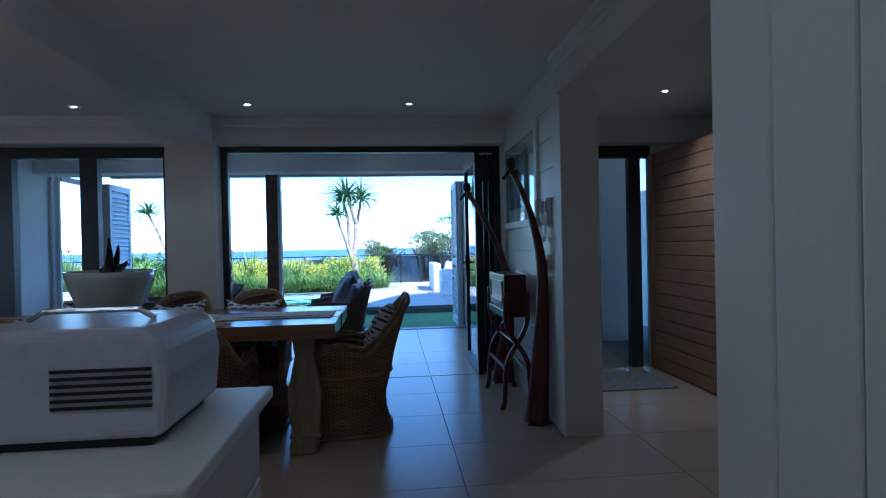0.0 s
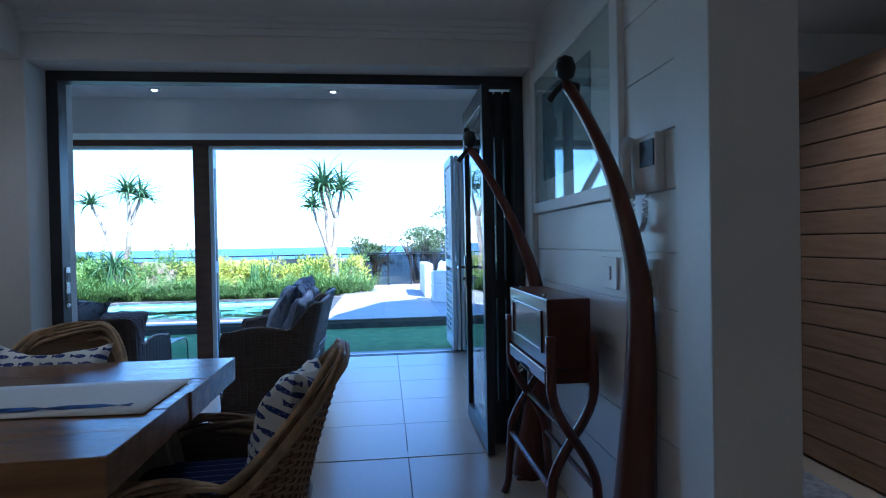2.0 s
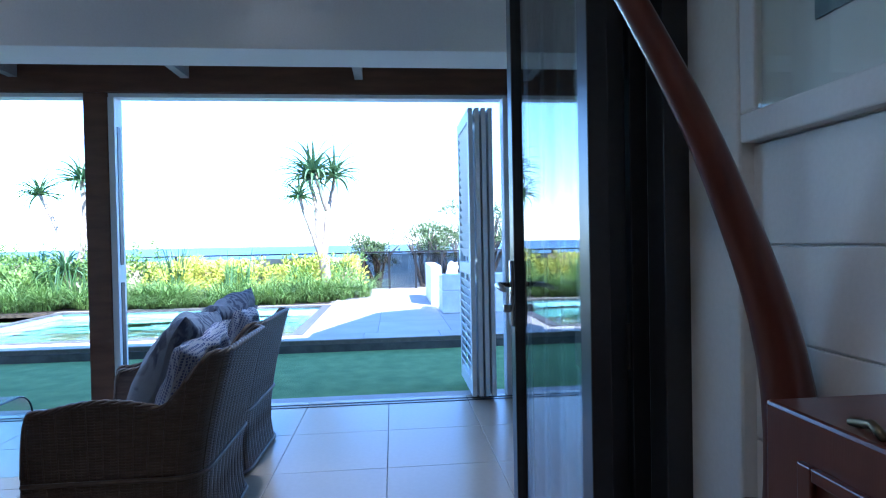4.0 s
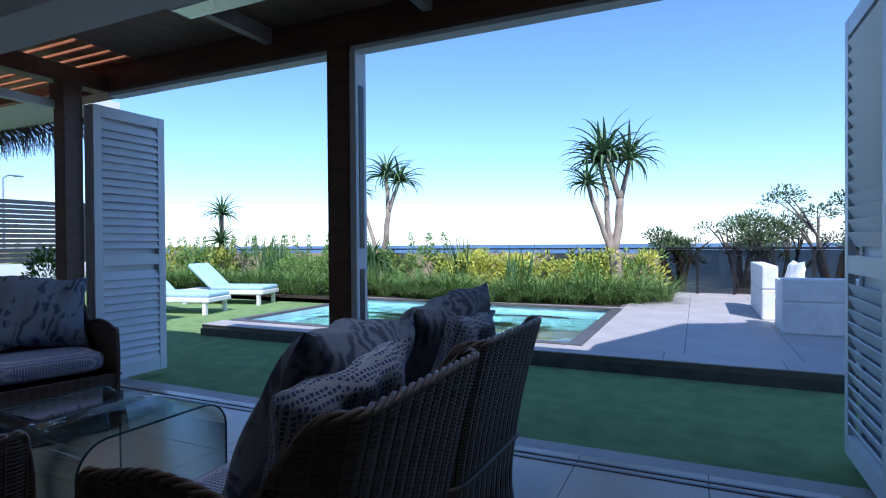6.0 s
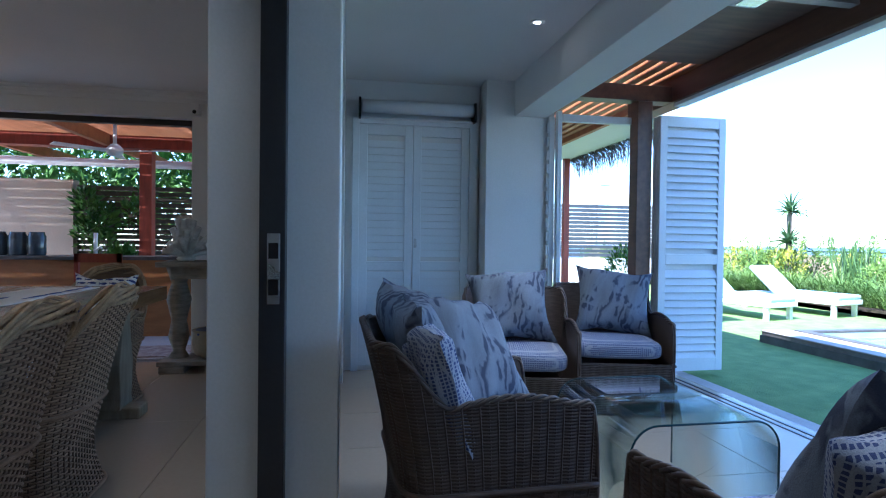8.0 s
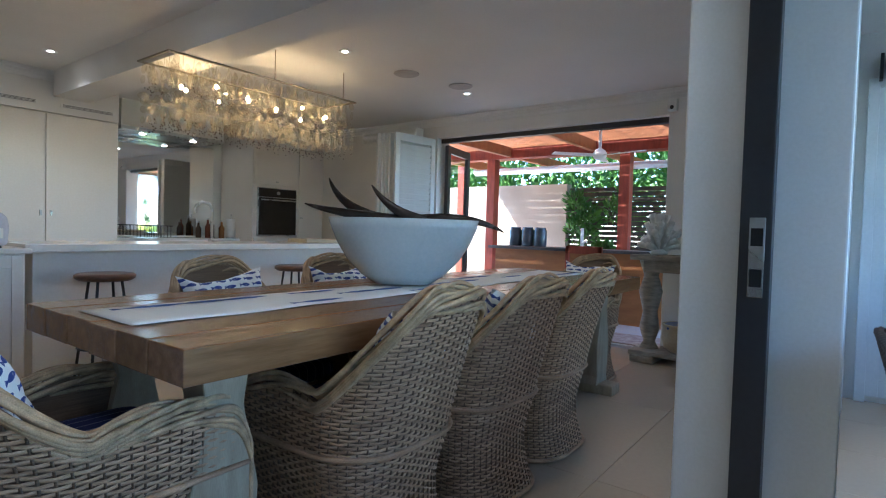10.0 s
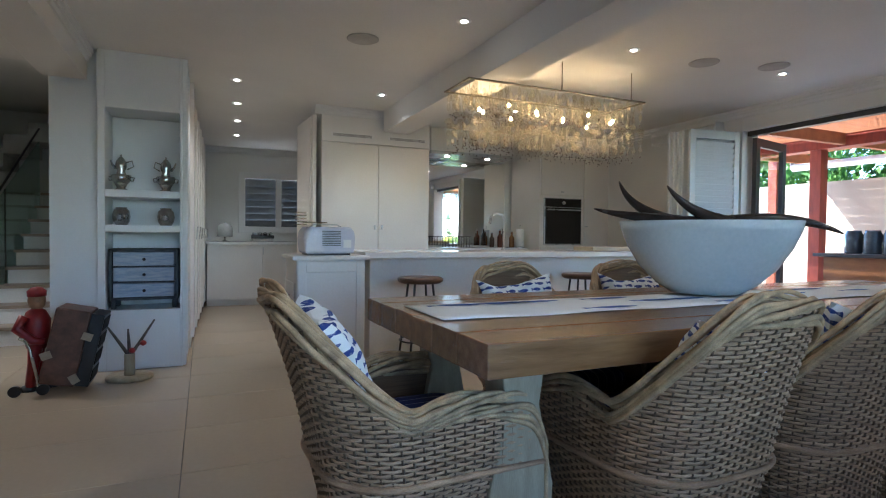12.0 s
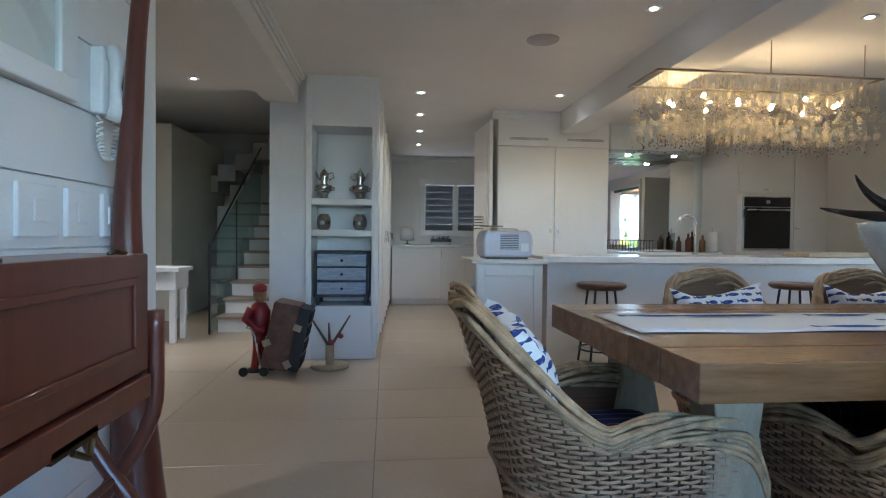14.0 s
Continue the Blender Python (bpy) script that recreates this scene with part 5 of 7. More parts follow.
for i in range(34):
    for j in range(6):
        x = CX0 + 0.03 + (CX1 - CX0 - 0.06) * i / 33 + rnd.uniform(-0.016, 0.016)
        y = CY0 + 0.03 + (CY1 - CY0 - 0.06) * j / 5 + rnd.uniform(-0.02, 0.02)
        for k in range(2):
            disc(x + rnd.uniform(-0.01, 0.01), y, CT - 0.05 - 0.075 * k + rnd.uniform(-0.015, 0.01), rnd.uniform(0.016, 0.022), rnd.uniform(0.028, 0.038), rnd.uniform(-8, 8))
        if rnd.random() < 0.55:
            disc(x, y, CT - rnd.uniform(0.19, 0.25), rnd.uniform(0.030, 0.042), rnd.uniform(0.022, 0.030), rnd.uniform(35, 70))
        for k in range(3):
            if rnd.random() < 0.85:
                disc(x + rnd.uniform(-0.012, 0.012), y, CT - 0.285 - 0.055 * k + rnd.uniform(-0.015, 0.015), rnd.uniform(0.020, 0.028), rnd.uniform(0.022, 0.032), rnd.uniform(-15, 15))
        for z in (CT - rnd.uniform(0.15, 0.27), CT - rnd.uniform(0.17, 0.24), CT - rnd.uniform(0.42, 0.46), CT - rnd.uniform(0.45, 0.51)):
            bead(x + rnd.uniform(-0.015, 0.015), y, z, rnd.uniform(0.004, 0.0078))
tagged(shells.build("shell_discs", SHELL, ch), "pale translucent shell discs", kind="stuff")
tagged(beads.build("beads", AMBER, ch), "dark amber beads", kind="stuff")
BULB = lamp_mat("warm_bulb", (1.0, 0.72, 0.38), 14)
for i in range(12):
    x, y, z = CX0 + 0.1 + 1.4 * i / 11, 1.50 + 0.18 * (i % 2), CT - 0.13 - 0.03 * (i % 3)
    MB().lathe([(0.0, -0.016), (0.011, -0.008), (0.012, 0.004), (0.006, 0.014), (0.0, 0.018)], 10, Matrix.Translation((x, y, z))).build("bulb", BULB, ch, smooth=True)
for x in (-3.3, -2.78, -2.26):
    li = new("chandelier_lamp", bpy.data.lights.new("chandelier_lamp", 'POINT'))
    li.data.energy, li.data.color, li.data.shadow_soft_size = CHAND, (1.0, 0.66, 0.34), 0.05
    li.location = (x, 1.6, CT - 0.22)

# ---- porch furniture ----
pcx = wicker_chair("armchair", "dark brown woven rattan armchair with printed cushions", "armchairs on the porch", RATTAND,
                   0.68, 0.64, 0.10, 0.80, 0.60, 0.10, 0.05, 0.0085, 3, 0.34, row=0.011, stake=0.026, drop=(0.34, 0.50), front=0.95, columns=True)
cu = new("seat_cushion", seat_cushion(0.58, 0.54, 0.13, COMB))
cu.parent = pcx
cu.matrix_basis = pose(0, 0.04, 0.42)
pcx.matrix_basis = pose(-1.20, 6.44, 0, 0, 0, 90)
PCH = [(-1.23, 7.19, 88), (-3.55, 6.46, -104), (-3.80, 7.22, -104), (-2.23, 5.88, 2)]
for x, y, a in PCH:
    copy_thing(pcx, pose(x, y, 0, 0, 0, a))
LMS = [cushion_mesh("scatter_cushion", LEAFP, 0.56, 0.52, 0.20, seed=s) for s in (1, 2)]
GM = cushion_mesh("scatter_cushion", COMB, 0.44, 0.40, 0.13, seed=4)
LEAF_AT = {0: [(0.02, 0.02, 0, 27, 3, 5)], 1: [(0.02, 0.02, 0, 25, -4, -4)], 2: [(0.01, -0.04, 0, 24, 4, 6)], 3: [(-0.03, -0.04, 0, 24, -4, -6)],
           4: [(-0.16, -0.12, 0.0, 20, 6, 8), (0.05, 0.06, 0.0, 32, -6, -48)]}
COMB_AT = {0: (-0.05, -0.14, 0.03, 22, -6, -8), 1: (-0.02, -0.13, 0.03, 20, 5, 6), 4: (0.14, -0.13, 0.02, 18, 6, 6)}
for i, (x, y, a) in enumerate([(-1.20, 6.44, 90)] + PCH):
    for k, place in enumerate(LEAF_AT[i]):
        o = tagged(new("scatter_cushion", LMS[(i + k) % 2]), "grey-blue cushion with dark leaf print", "cushion", "leaf-print cushions on the porch")
        o.matrix_basis = pose(x, y, 0.46, 0, 0, a) @ pose(*place)
    if i in COMB_AT:
        o = tagged(new("scatter_cushion", GM), "small blue honeycomb-patterned cushion", "cushion", "small patterned cushions")
        o.matrix_basis = pose(x, y, 0.46, 0, 0, a) @ pose(*COMB_AT[i])

# bent glass coffee table
GT = thing("coffee_table", "coffee table bent from one sheet of clear glass", "coffee table")
X0, X1, Y0, Y1, TH = -2.76, -2.07, 6.42, 7.04, 0.012
prof = [(Y0, 0.0)]
for k in range(9):
    a = math.pi / 2 * k / 8
    prof.append((Y0 + 0.11 - 0.11 * math.cos(a), 0.34 + 0.11 * math.sin(a)))
for k in range(9):
    a = math.pi / 2 * k / 8
    prof.append((Y1 - 0.11 + 0.11 * math.sin(a), 0.45 - 0.11 + 0.11 * math.cos(a)))
prof.append((Y1, 0.0))
m = MB()
for y, z in prof:
    m.v += [(X0, y, z), (X1, y, z)]
m.f = [(2 * i, 2 * i + 1, 2 * i + 3, 2 * i + 2) for i in range(len(prof) - 1)]
m.mi = [0] * len(m.f)
g = m.build("sheet", glass("table_glass", (0.86, 0.95, 0.93)), GT, smooth=True, solid=TH)
g.visible_shadow = False
EDGE = material("glass_edge", (0.02, 0.05, 0.06), 0.15, var=0.1)
for x in (X0 - 0.003, X1 + 0.003):
    MB().tube([(x, y, max(0.004, z)) for y, z in prof], 0.0045, 6).build("edge", EDGE, GT, smooth=True)

# tall folding cupboard doors at the porch end
_before = set(scene.objects)
cb = thing("porch_cupboard", "tall white double cupboard doors with louvred panels", "cupboard")
for y0, y1 in ((5.44, 5.90), (5.905, 6.40)):
    MB().box(-4.98, y0, 0.04, -4.955, y0 + 0.07, 2.12).box(-4.98, y1 - 0.07, 0.04, -4.955, y1, 2.12).box(-4.98, y0 + 0.07, 2.03, -4.956, y1 - 0.07, 2.12).box(-4.98, y0 + 0.07, 0.04, -4.956, y1 - 0.07, 0.16).box(-4.98, y0 + 0.07, 0.86, -4.956, y1 - 0.07, 0.94).build("door", SHUT, cb, bevel=0.003)
    lv = MB().box(-0.003, y0 + 0.07, -0.03, 0.003, y1 - 0.07, 0.03, None).mesh("louvre", SHUT)
    for k in range(30):
        z = 0.19 + k * 0.063
        if 0.83 < z < 0.97 or z > 2.01:
            continue
        o = new("louvre", lv)
        o.parent = cb
        o.matrix_basis = pose(-4.968, 0, z, 0, -9, 0)
MB().tube([(-4.955, 5.93, 1.08), (-4.93, 5.93, 1.08)], 0.012, 8).box(-4.956, 5.92, 1.06, -4.95, 5.94, 1.14).build("knob", STEEL, cb)
structure(MB().box(-4.98, 5.38, 0, -4.93, 5.44, 2.18).box(-4.98, 6.40, 0, -4.93, 6.47, 2.18).box(-4.98, 5.44, 2.12, -4.93, 6.40, 2.18).build("frame", SHUT, bevel=0.003), "white timber frame round the cupboard doors", "frame")
bl = thing("roller_blind", "white roller blind rolled up in black end brackets", "roller blind")
MB().tube([(-4.90, 5.46, 2.26), (-4.90, 6.42, 2.26)], 0.055, 20).build("roll", WHITE, bl, smooth=True)
MB().box(-4.915, 5.46, 2.15, -4.895, 6.42, 2.17).build("bottom_bar", WHITE, bl, bevel=0.004)
for y in (5.43, 6.42):
    MB().box(-4.98, y, 2.155, -4.84, y + 0.02, 2.32).build("bracket", BLACK, bl, bevel=0.003)
nudge(_before, 0, 0.05)
# folded panel edges at the pier
pn = thing("folded_panel", "white panelled leaf folded against the pier", "shutter")
MB().box(-4.735, 7.10, 0.01, -4.70, 7.15, 2.2).build("leaf", SHUT, pn, bevel=0.003)
for k in range(18):
    MB().box(-4.735, 7.085, 0.08 + k * 0.117, -4.705, 7.1, 0.16 + k * 0.117).build("louvre_end", SHUT, pn)
ht = thing("patio_heater", "white ceiling-mounted infrared heater box", "heater")
MB().box(-2.75, 7.30, 2.34, -2.15, 7.46, 2.43).build("body", WHITE, ht, bevel=0.012)
MB().box(-2.6, 7.36, 2.43, -2.55, 7.40, 2.53).box(-2.35, 7.36, 2.43, -2.30, 7.40, 2.53).build("bracket", WHITE, ht)
MB().box(-2.72, 7.32, 2.336, -2.18, 7.44, 2.3405).build("grille", STEEL, ht)

# ---- planted bed ----
_before = set(scene.objects)
def leaf_mat(name, c1, c2, rough=0.55):
    mt = material(name, c1, rough, color2=c2, scale=3.0, bump=0.0, spec=0.35, fine=0.06)
    bs = mt.node_tree.nodes["Principled BSDF"]
    bs.inputs["Subsurface Weight"].default_value = 0.0
    return mt


GRASSM = leaf_mat("strap_grass", (0.19, 0.29, 0.07), (0.09, 0.17, 0.04))
SHRUBM = leaf_mat("shrub_leaf", (0.22, 0.32, 0.07), (0.08, 0.17, 0.04))
YELM = leaf_mat("yellow_shrub_leaf", (0.56, 0.52, 0.07), (0.26, 0.32, 0.05))
ALOEM = leaf_mat("aloe_leaf", (0.13, 0.21, 0.09), (0.06, 0.12, 0.05), 0.45)
SPIKEM = leaf_mat("sword_leaf", (0.09, 0.17, 0.06), (0.05, 0.10, 0.035), 0.45)
BARK = material("pale_aloe_bark", (0.36, 0.29, 0.22), 0.85, color2=(0.22, 0.17, 0.13), scale=8, bump=0.006, bscale=25)
DBARK = material("grey_bark", (0.13, 0.11, 0.09), 0.9, var=0.3, scale=10, bump=0.004, bscale=40)


def blade(m, x, y, z, ang, length, width, bend, n=4, lift=1.0):
    """One strap leaf that rises and arches over."""
    ca, sa = math.cos(ang), math.sin(ang)
    b = len(m.v)
    for i in range(n + 1):
        q = i / n
        out = length * (0.18 * q + bend * q * q)
        up = length * lift * (q - 0.55 * bend * q * q * 1.35)
        wd = width * (1 - q) ** 0.6 * (0.7 + 0.3 * min(1, q * 4)) if i < n else 0.0008
        px, py, pz = x + ca * out, y + sa * out, z + up
        m.v += [(px - sa * wd, py + ca * wd, pz), (px + sa * wd, py - ca * wd, pz)]
    for i in range(n):
        m.f.append((b + 2 * i, b + 2 * i + 1, b + 2 * i + 3, b + 2 * i + 2))
        m.mi.append(0)


structure(MB().box(-26, 14.12, -0.25, -1.72, 18.0, 0.10).box(-26, 14.3, -0.25, -6.3, 14.12, 0.05).build("bed", material("mulch", (0.07, 0.05, 0.035), 0.95, var=0.3, scale=15, bump=0.01, bscale=50)), "dark mulched planting bed", "ground")
rnd = random.Random(21)


def bed_front(x):
    return 14.18 + (0.9 * max(0, (x + 3.0) / 1.5) ** 2 if x > -3.0 else 0) + 0.12 * math.sin(x * 1.7)


grass = MB()
for i in range(330):
    x = rnd.uniform(-15, -1.4)
    y = bed_front(x) + abs(rnd.gauss(0, 0.38)) + 0.22
    size, r = rnd.uniform(0.55, 0.98), rnd.uniform(0.03, 0.09)
    for k in range(46):
        a = rnd.uniform(0, 6.28)
        blade(grass, x + r * math.cos(a) + rnd.gauss(0, 0.02), y + r * math.sin(a) + rnd.gauss(0, 0.02), 0.08, a + rnd.gauss(0, 0.5), size * rnd.uniform(0.55, 1.1), 0.0075, rnd.uniform(0.35, 1.05), 5)
tagged(grass.build("border_grass", GRASSM), "arching green strap-leaf grass along the pool edge", "grass", kind="stuff")


def clump(m, cx, cy, cz, rx, rz, count, size, rr):
    for _ in range(count):
        a, t = rr.uniform(0, 6.28), math.acos(rr.uniform(-0.5, 1))
        k = rr.uniform(0.55, 1.08)
        p = Vector((cx + rx * k * math.sin(t) * math.cos(a), cy + rx * 0.8 * k * math.sin(t) * math.sin(a), cz + rz * k * math.cos(t)))
        d = Vector((math.cos(a) * math.sin(t) + rr.uniform(-.5, .5), math.sin(a) * math.sin(t) + rr.uniform(-.5, .5), math.cos(t) + rr.uniform(0, .9))).normalized()
        s = d.cross(Vector((rr.uniform(-1, 1), rr.uniform(-1, 1), rr.uniform(-1, 1)))).normalized() * size * 0.22
        b = len(m.v)
        L = size * rr.uniform(0.7, 1.3)
        m.v += [tuple(p), tuple(p + d * L * 0.45 + s), tuple(p + d * L), tuple(p + d * L * 0.45 - s)]
        m.f.append((b, b + 1, b + 2, b + 3))
        m.mi.append(0)


hedge, yel = MB(), MB()
for i in range(120):
    x = rnd.uniform(-22, -1.6)
    y = rnd.uniform(15.2, 17.0)
    h = rnd.uniform(0.62, 0.95) * (1.08 if x < -8 else 1.0)
    isy = (-5.4 < x < -2.4 and rnd.random() < 0.8) or rnd.random() < 0.2
    r = rnd.uniform(0.25, 0.42)
    clump(yel if isy else hedge, x, y, h * 0.5, r, h * 0.52, 300, 0.085, rnd)
    for k in range(6):
        clump(yel if isy else hedge, x + rnd.gauss(0, r * 0.7), y + rnd.gauss(0, r * 0.5), h * 0.95, 0.06, 0.13, 26, 0.07, rnd)
for i in range(46):
    x, y = rnd.uniform(-21, -5.5), rnd.uniform(15.4, 16.6)
    for k in range(5):
        clump(hedge, x + rnd.gauss(0, 0.02), y, 0.78 + 0.11 * k, 0.075 - 0.012 * k, 0.10, 26, 0.06, rnd)
tagged(hedge.build("shrubs", SHRUBM), "dense bright green garden shrubs behind the grass", "shrubs", kind="stuff")
tagged(yel.build("yellow_shrubs", YELM), "yellow-green flowering shrubs in the bed", "shrubs", kind="stuff")
for x, y, n, h in ((-10.2, 15.6, 30, 1.6), (-5.0, 15.2, 34, 1.35), (-6.9, 15.0, 20, 1.05), (-9.6, 15.2, 22, 1.2), (-3.9, 15.2, 16, 1.05), (-12.4, 15.4, 20, 1.3)):
    s = thing("sword_plant", "clump of tall upright sword-shaped green leaves", "plant", "sword-leaved plants in the bed")
    m = MB()
    for _ in range(n):
        blade(m, x + rnd.gauss(0, 0.12), y + rnd.gauss(0, 0.1), 0.09, rnd.uniform(0, 6.28), h * rnd.uniform(0.65, 1.1), 0.02, rnd.uniform(0.0, 0.14), 5)
    m.build("leaves", SPIKEM, s)


nudge(_before, 0.70, -0.34)


def rosette(m, c, R, rr, n=34):
    """A head of long channelled leaves: the inner ones stand up, the outer ones arch over and hang at the tip."""
    for k in range(n):
        a = k * 2.39996 + rr.uniform(-0.25, 0.25)
        e = 1.35 - 1.55 * (k / n) ** 0.8 + rr.uniform(-0.12, 0.12)
        L = R * rr.uniform(0.85, 1.2)
        d, side = Vector((math.cos(a), math.sin(a), 0)), Vector((-math.sin(a), math.cos(a), 0))
        b = len(m.v)
        p, el = Vector(c), e
        for i in range(7):
            wd = 0.030 * R / 0.6 * (1 - (i / 6) ** 1.5) + 0.0015
            m.v += [tuple(p - side * wd), tuple(p + Vector((0, 0, -wd * 0.7))), tuple(p + side * wd)]
            p = p + (d * math.cos(el) + Vector((0, 0, math.sin(el)))) * (L / 6)
            el -= 0.10 + 0.16 * i * (0.35 + 0.65 * math.cos(max(0.0, e))) * 0.55
        for i in range(6):
            for q in range(2):
                m.f.append((b + 3 * i + q, b + 3 * i + q + 1, b + 3 * i + 4 + q, b + 3 * i + 3 + q))
                m.mi.append(0)


def aloe(x, y, stems, seed):
    """stems: (path of points relative to the foot, radius at foot, radius at head, rosette size)."""
    rr = random.Random(seed)
    t = thing("tree_aloe", "tree aloe with pale forked trunk and spiky leaf heads", "tree", "tree aloes in the bed")
    t.location = (x, y, 0.08)
    tr = MB()
    lv = MB()
    for pts, r0, r1, R in stems:
        pts, R = [(px, py, pz * 1.17) for px, py, pz in pts], R * 1.12
        P = []
        for i in range(len(pts) - 1):
            for k in range(4):
                q = k / 4
                P.append(tuple(pts[i][j] * (1 - q) + pts[i + 1][j] * q + rr.uniform(-0.008, 0.008) for j in range(3)))
        P.append(pts[-1])
        L = len(P) - 1
        tr.tube(P, [r0 + (r1 - r0) * (i / L) ** 0.7 for i in range(L + 1)], 9)
        if R:
            rosette(lv, pts[-1], R, rr, 38 if R > 0.5 else 28)
    tr.build("trunk", BARK, t, smooth=True)
    lv.build("leaf_heads", ALOEM, t)
    return t


aloe(-1.55, 15.45, [
    ([(0, 0, 0), (0.0, 0, 0.40), (-0.03, 0, 0.76)], 0.14, 0.10, 0),
    ([(-0.03, 0, 0.72), (0.04, 0.08, 1.15), (0.06, 0.10, 1.55)], 0.085, 0.065, 0),
    ([(0.06, 0.10, 1.52), (0.14, 0.25, 1.85), (0.20, 0.36, 2.20)], 0.055, 0.035, 0.66),
    ([(0.06, 0.10, 1.52), (-0.04, -0.02, 1.85), (-0.16, -0.15, 2.22)], 0.055, 0.04, 0.74),
    ([(-0.03, 0, 0.72), (-0.15, 0.02, 1.10), (-0.16, 0.05, 1.6), (-0.30, 0.10, 2.15)], 0.065, 0.038, 0.72),
    ([(-0.03, 0, 0.55), (-0.18, -0.1, 1.0), (-0.35, -0.2, 1.45), (-0.45, -0.27, 1.78)], 0.06, 0.036, 0.50)], 1)
aloe(-6.4, 15.3, [
    ([(0, 0, 0), (0.02, 0, 0.4)], 0.12, 0.09, 0),
    ([(0.02, 0, 0.38), (0.16, 0, 0.95), (0.22, 0, 1.5)], 0.07, 0.055, 0),
    ([(0.22, 0, 1.46), (0.36, 0.05, 1.8), (0.44, 0.1, 2.02)], 0.05, 0.035, 0.58),
    ([(0.22, 0, 1.46), (0.20, 0.0, 1.8), (0.18, 0.0, 2.12)], 0.05, 0.04, 0.62),
    ([(-0.02, 0, 0.35), (-0.22, 0.1, 0.95), (-0.48, 0.15, 1.5), (-0.70, 0.15, 1.9)], 0.055, 0.033, 0.52),
    ([(-0.03, 0, 0.2), (-0.06, -0.14, 0.42), (-0.06, -0.2, 0.6)], 0.06, 0.04, 0.55)], 2)
aloe(-11.04, 15.3, [
    ([(0, 0, 0), (0.0, 0, 0.9), (0.03, 0, 1.55)], 0.08, 0.05, 0.55),
    ([(0.0, 0, 0.5), (0.05, -0.05, 0.95)], 0.05, 0.04, 0.60)], 3)

# ---- boundary wall, glazed fence, far trees ----
_before = set(scene.objects)
structure(MB().box(-26, 17.55, -0.3, -1.75, 17.7, 0.88).build("wall_garden", material("tan_wall", (0.42, 0.32, 0.22), 0.8, var=0.12, scale=2, bump=0.001)), "low tan rendered garden wall", "wall")
fn = thing("glass_fence", "dark steel framed fence with smoked glass panels", "fence")
for x in [-1.8 + 0.62 * i for i in range(13)]:
    MB().box(x - 0.025, 17.5, 0.09, x + 0.025, 17.55, 0.99).build("upright", BLACK, fn)
MB().box(-1.8, 17.5, 0.96, 5.7, 17.55, 1.0).box(-26, 17.6, 0.96, -1.85, 17.64, 0.99).build("rail", BLACK, fn)
for i in range(12):
    pn2 = MB().box(-1.775 + 0.62 * i, 17.52, 0.13, -1.205 + 0.62 * i, 17.53, 0.95).build("panel", glass("smoked_glass", (0.45, 0.42, 0.39)) if i == 0 else bpy.data.materials["smoked_glass"], fn)
    pn2.visible_shadow = False
for x in [-25 + 1.9 * i for i in range(12)]:
    MB().box(x - 0.02, 17.6, 0.88, x + 0.02, 17.64, 0.96).build("stanchion", BLACK, fn)


nudge(_before, 0.95, -0.8)


def bush_tree(x, y, h, w, seed):
    rr = random.Random(seed)
    t = thing("coastal_tree", "wind-bent coastal tree with ragged grey-green crown", "tree", "coastal trees beyond the fence")
    t.location = (x, y, -0.6)
    tr, lv = MB(), MB()
    for k in range(9):
        a = rr.uniform(0, 6.28)
        e = Vector((math.cos(a) * w * rr.uniform(0.3, 1), math.sin(a) * w * 0.5, h * rr.uniform(0.6, 1.0)))
        mid = e * 0.5 + Vector((rr.uniform(-.2, .2), 0, 0.15 * h))
        tr.tube([(0, 0, 0), tuple(mid * 0.5), tuple(mid), tuple(e)], [0.10, 0.07, 0.045, 0.012], 6)
        for q in range(3):
            f = e + Vector((rr.uniform(-.35, .35), rr.uniform(-.3, .3), rr.uniform(-.05, .3)))
            tr.tube([tuple(mid), tuple((mid + f) / 2 + Vector((0, 0, .08))), tuple(f)], [0.03, 0.02, 0.006], 5)
            if rr.random() < 0.8:
                clump(lv, f.x, f.y, f.z - 0.1, 0.42, 0.26, 115, 0.10, rr)
    tr.build("limbs", DBARK, t)
    lv.build("crown", leaf_mat("coastal_leaf", (0.12, 0.17, 0.06), (0.06, 0.09, 0.035)), t)


_before = set(scene.objects)
bush_tree(-0.6, 22.5, 2.2, 1.3, 31)
bush_tree(1.6, 23.0, 2.9, 1.6, 32)
bush_tree(3.8, 22.5, 3.0, 1.6, 33)
bush_tree(0.6, 24.5, 2.2, 1.8, 34)
bush_tree(-2.2, 24.0, 1.8, 0.9, 36)

nudge(_before, 1.5, 0)
_before = set(scene.objects)
# ---- white outdoor sofa and loungers ----
WOVW = material("white_weave", (0.74, 0.74, 0.72), 0.6, var=0.05, scale=10, bump=0.003, bscale=90)
sf = thing("outdoor_sofa", "white woven outdoor sofa with box arms and cushions", "sofa")
MB().box(0.19, 12.66, 0.115, 2.4, 13.29, 0.46).build("base", WOVW, sf, bevel=0.02)
MB().box(0.19, 12.66, 0.46, 2.4, 12.86, 0.71).build("backrest", WOVW, sf, bevel=0.02)
MB().box(0.19, 12.86, 0.46, 0.39, 13.29, 0.68).build("arm", WOVW, sf, bevel=0.02)
MB().box(0.42, 12.89, 0.46, 2.35, 13.30, 0.56).build("seat_cushion", material("white_canvas", (0.78, 0.78, 0.77), 0.85, var=0.04, bump=0.001), sf, bevel=0.03)
s2 = thing("outdoor_sofa", "white woven outdoor sofa with box arms and cushions", "sofa")
MB().box(0.10, 13.75, 0.115, 0.67, 15.3, 0.50).build("base", WOVW, s2, bevel=0.02)
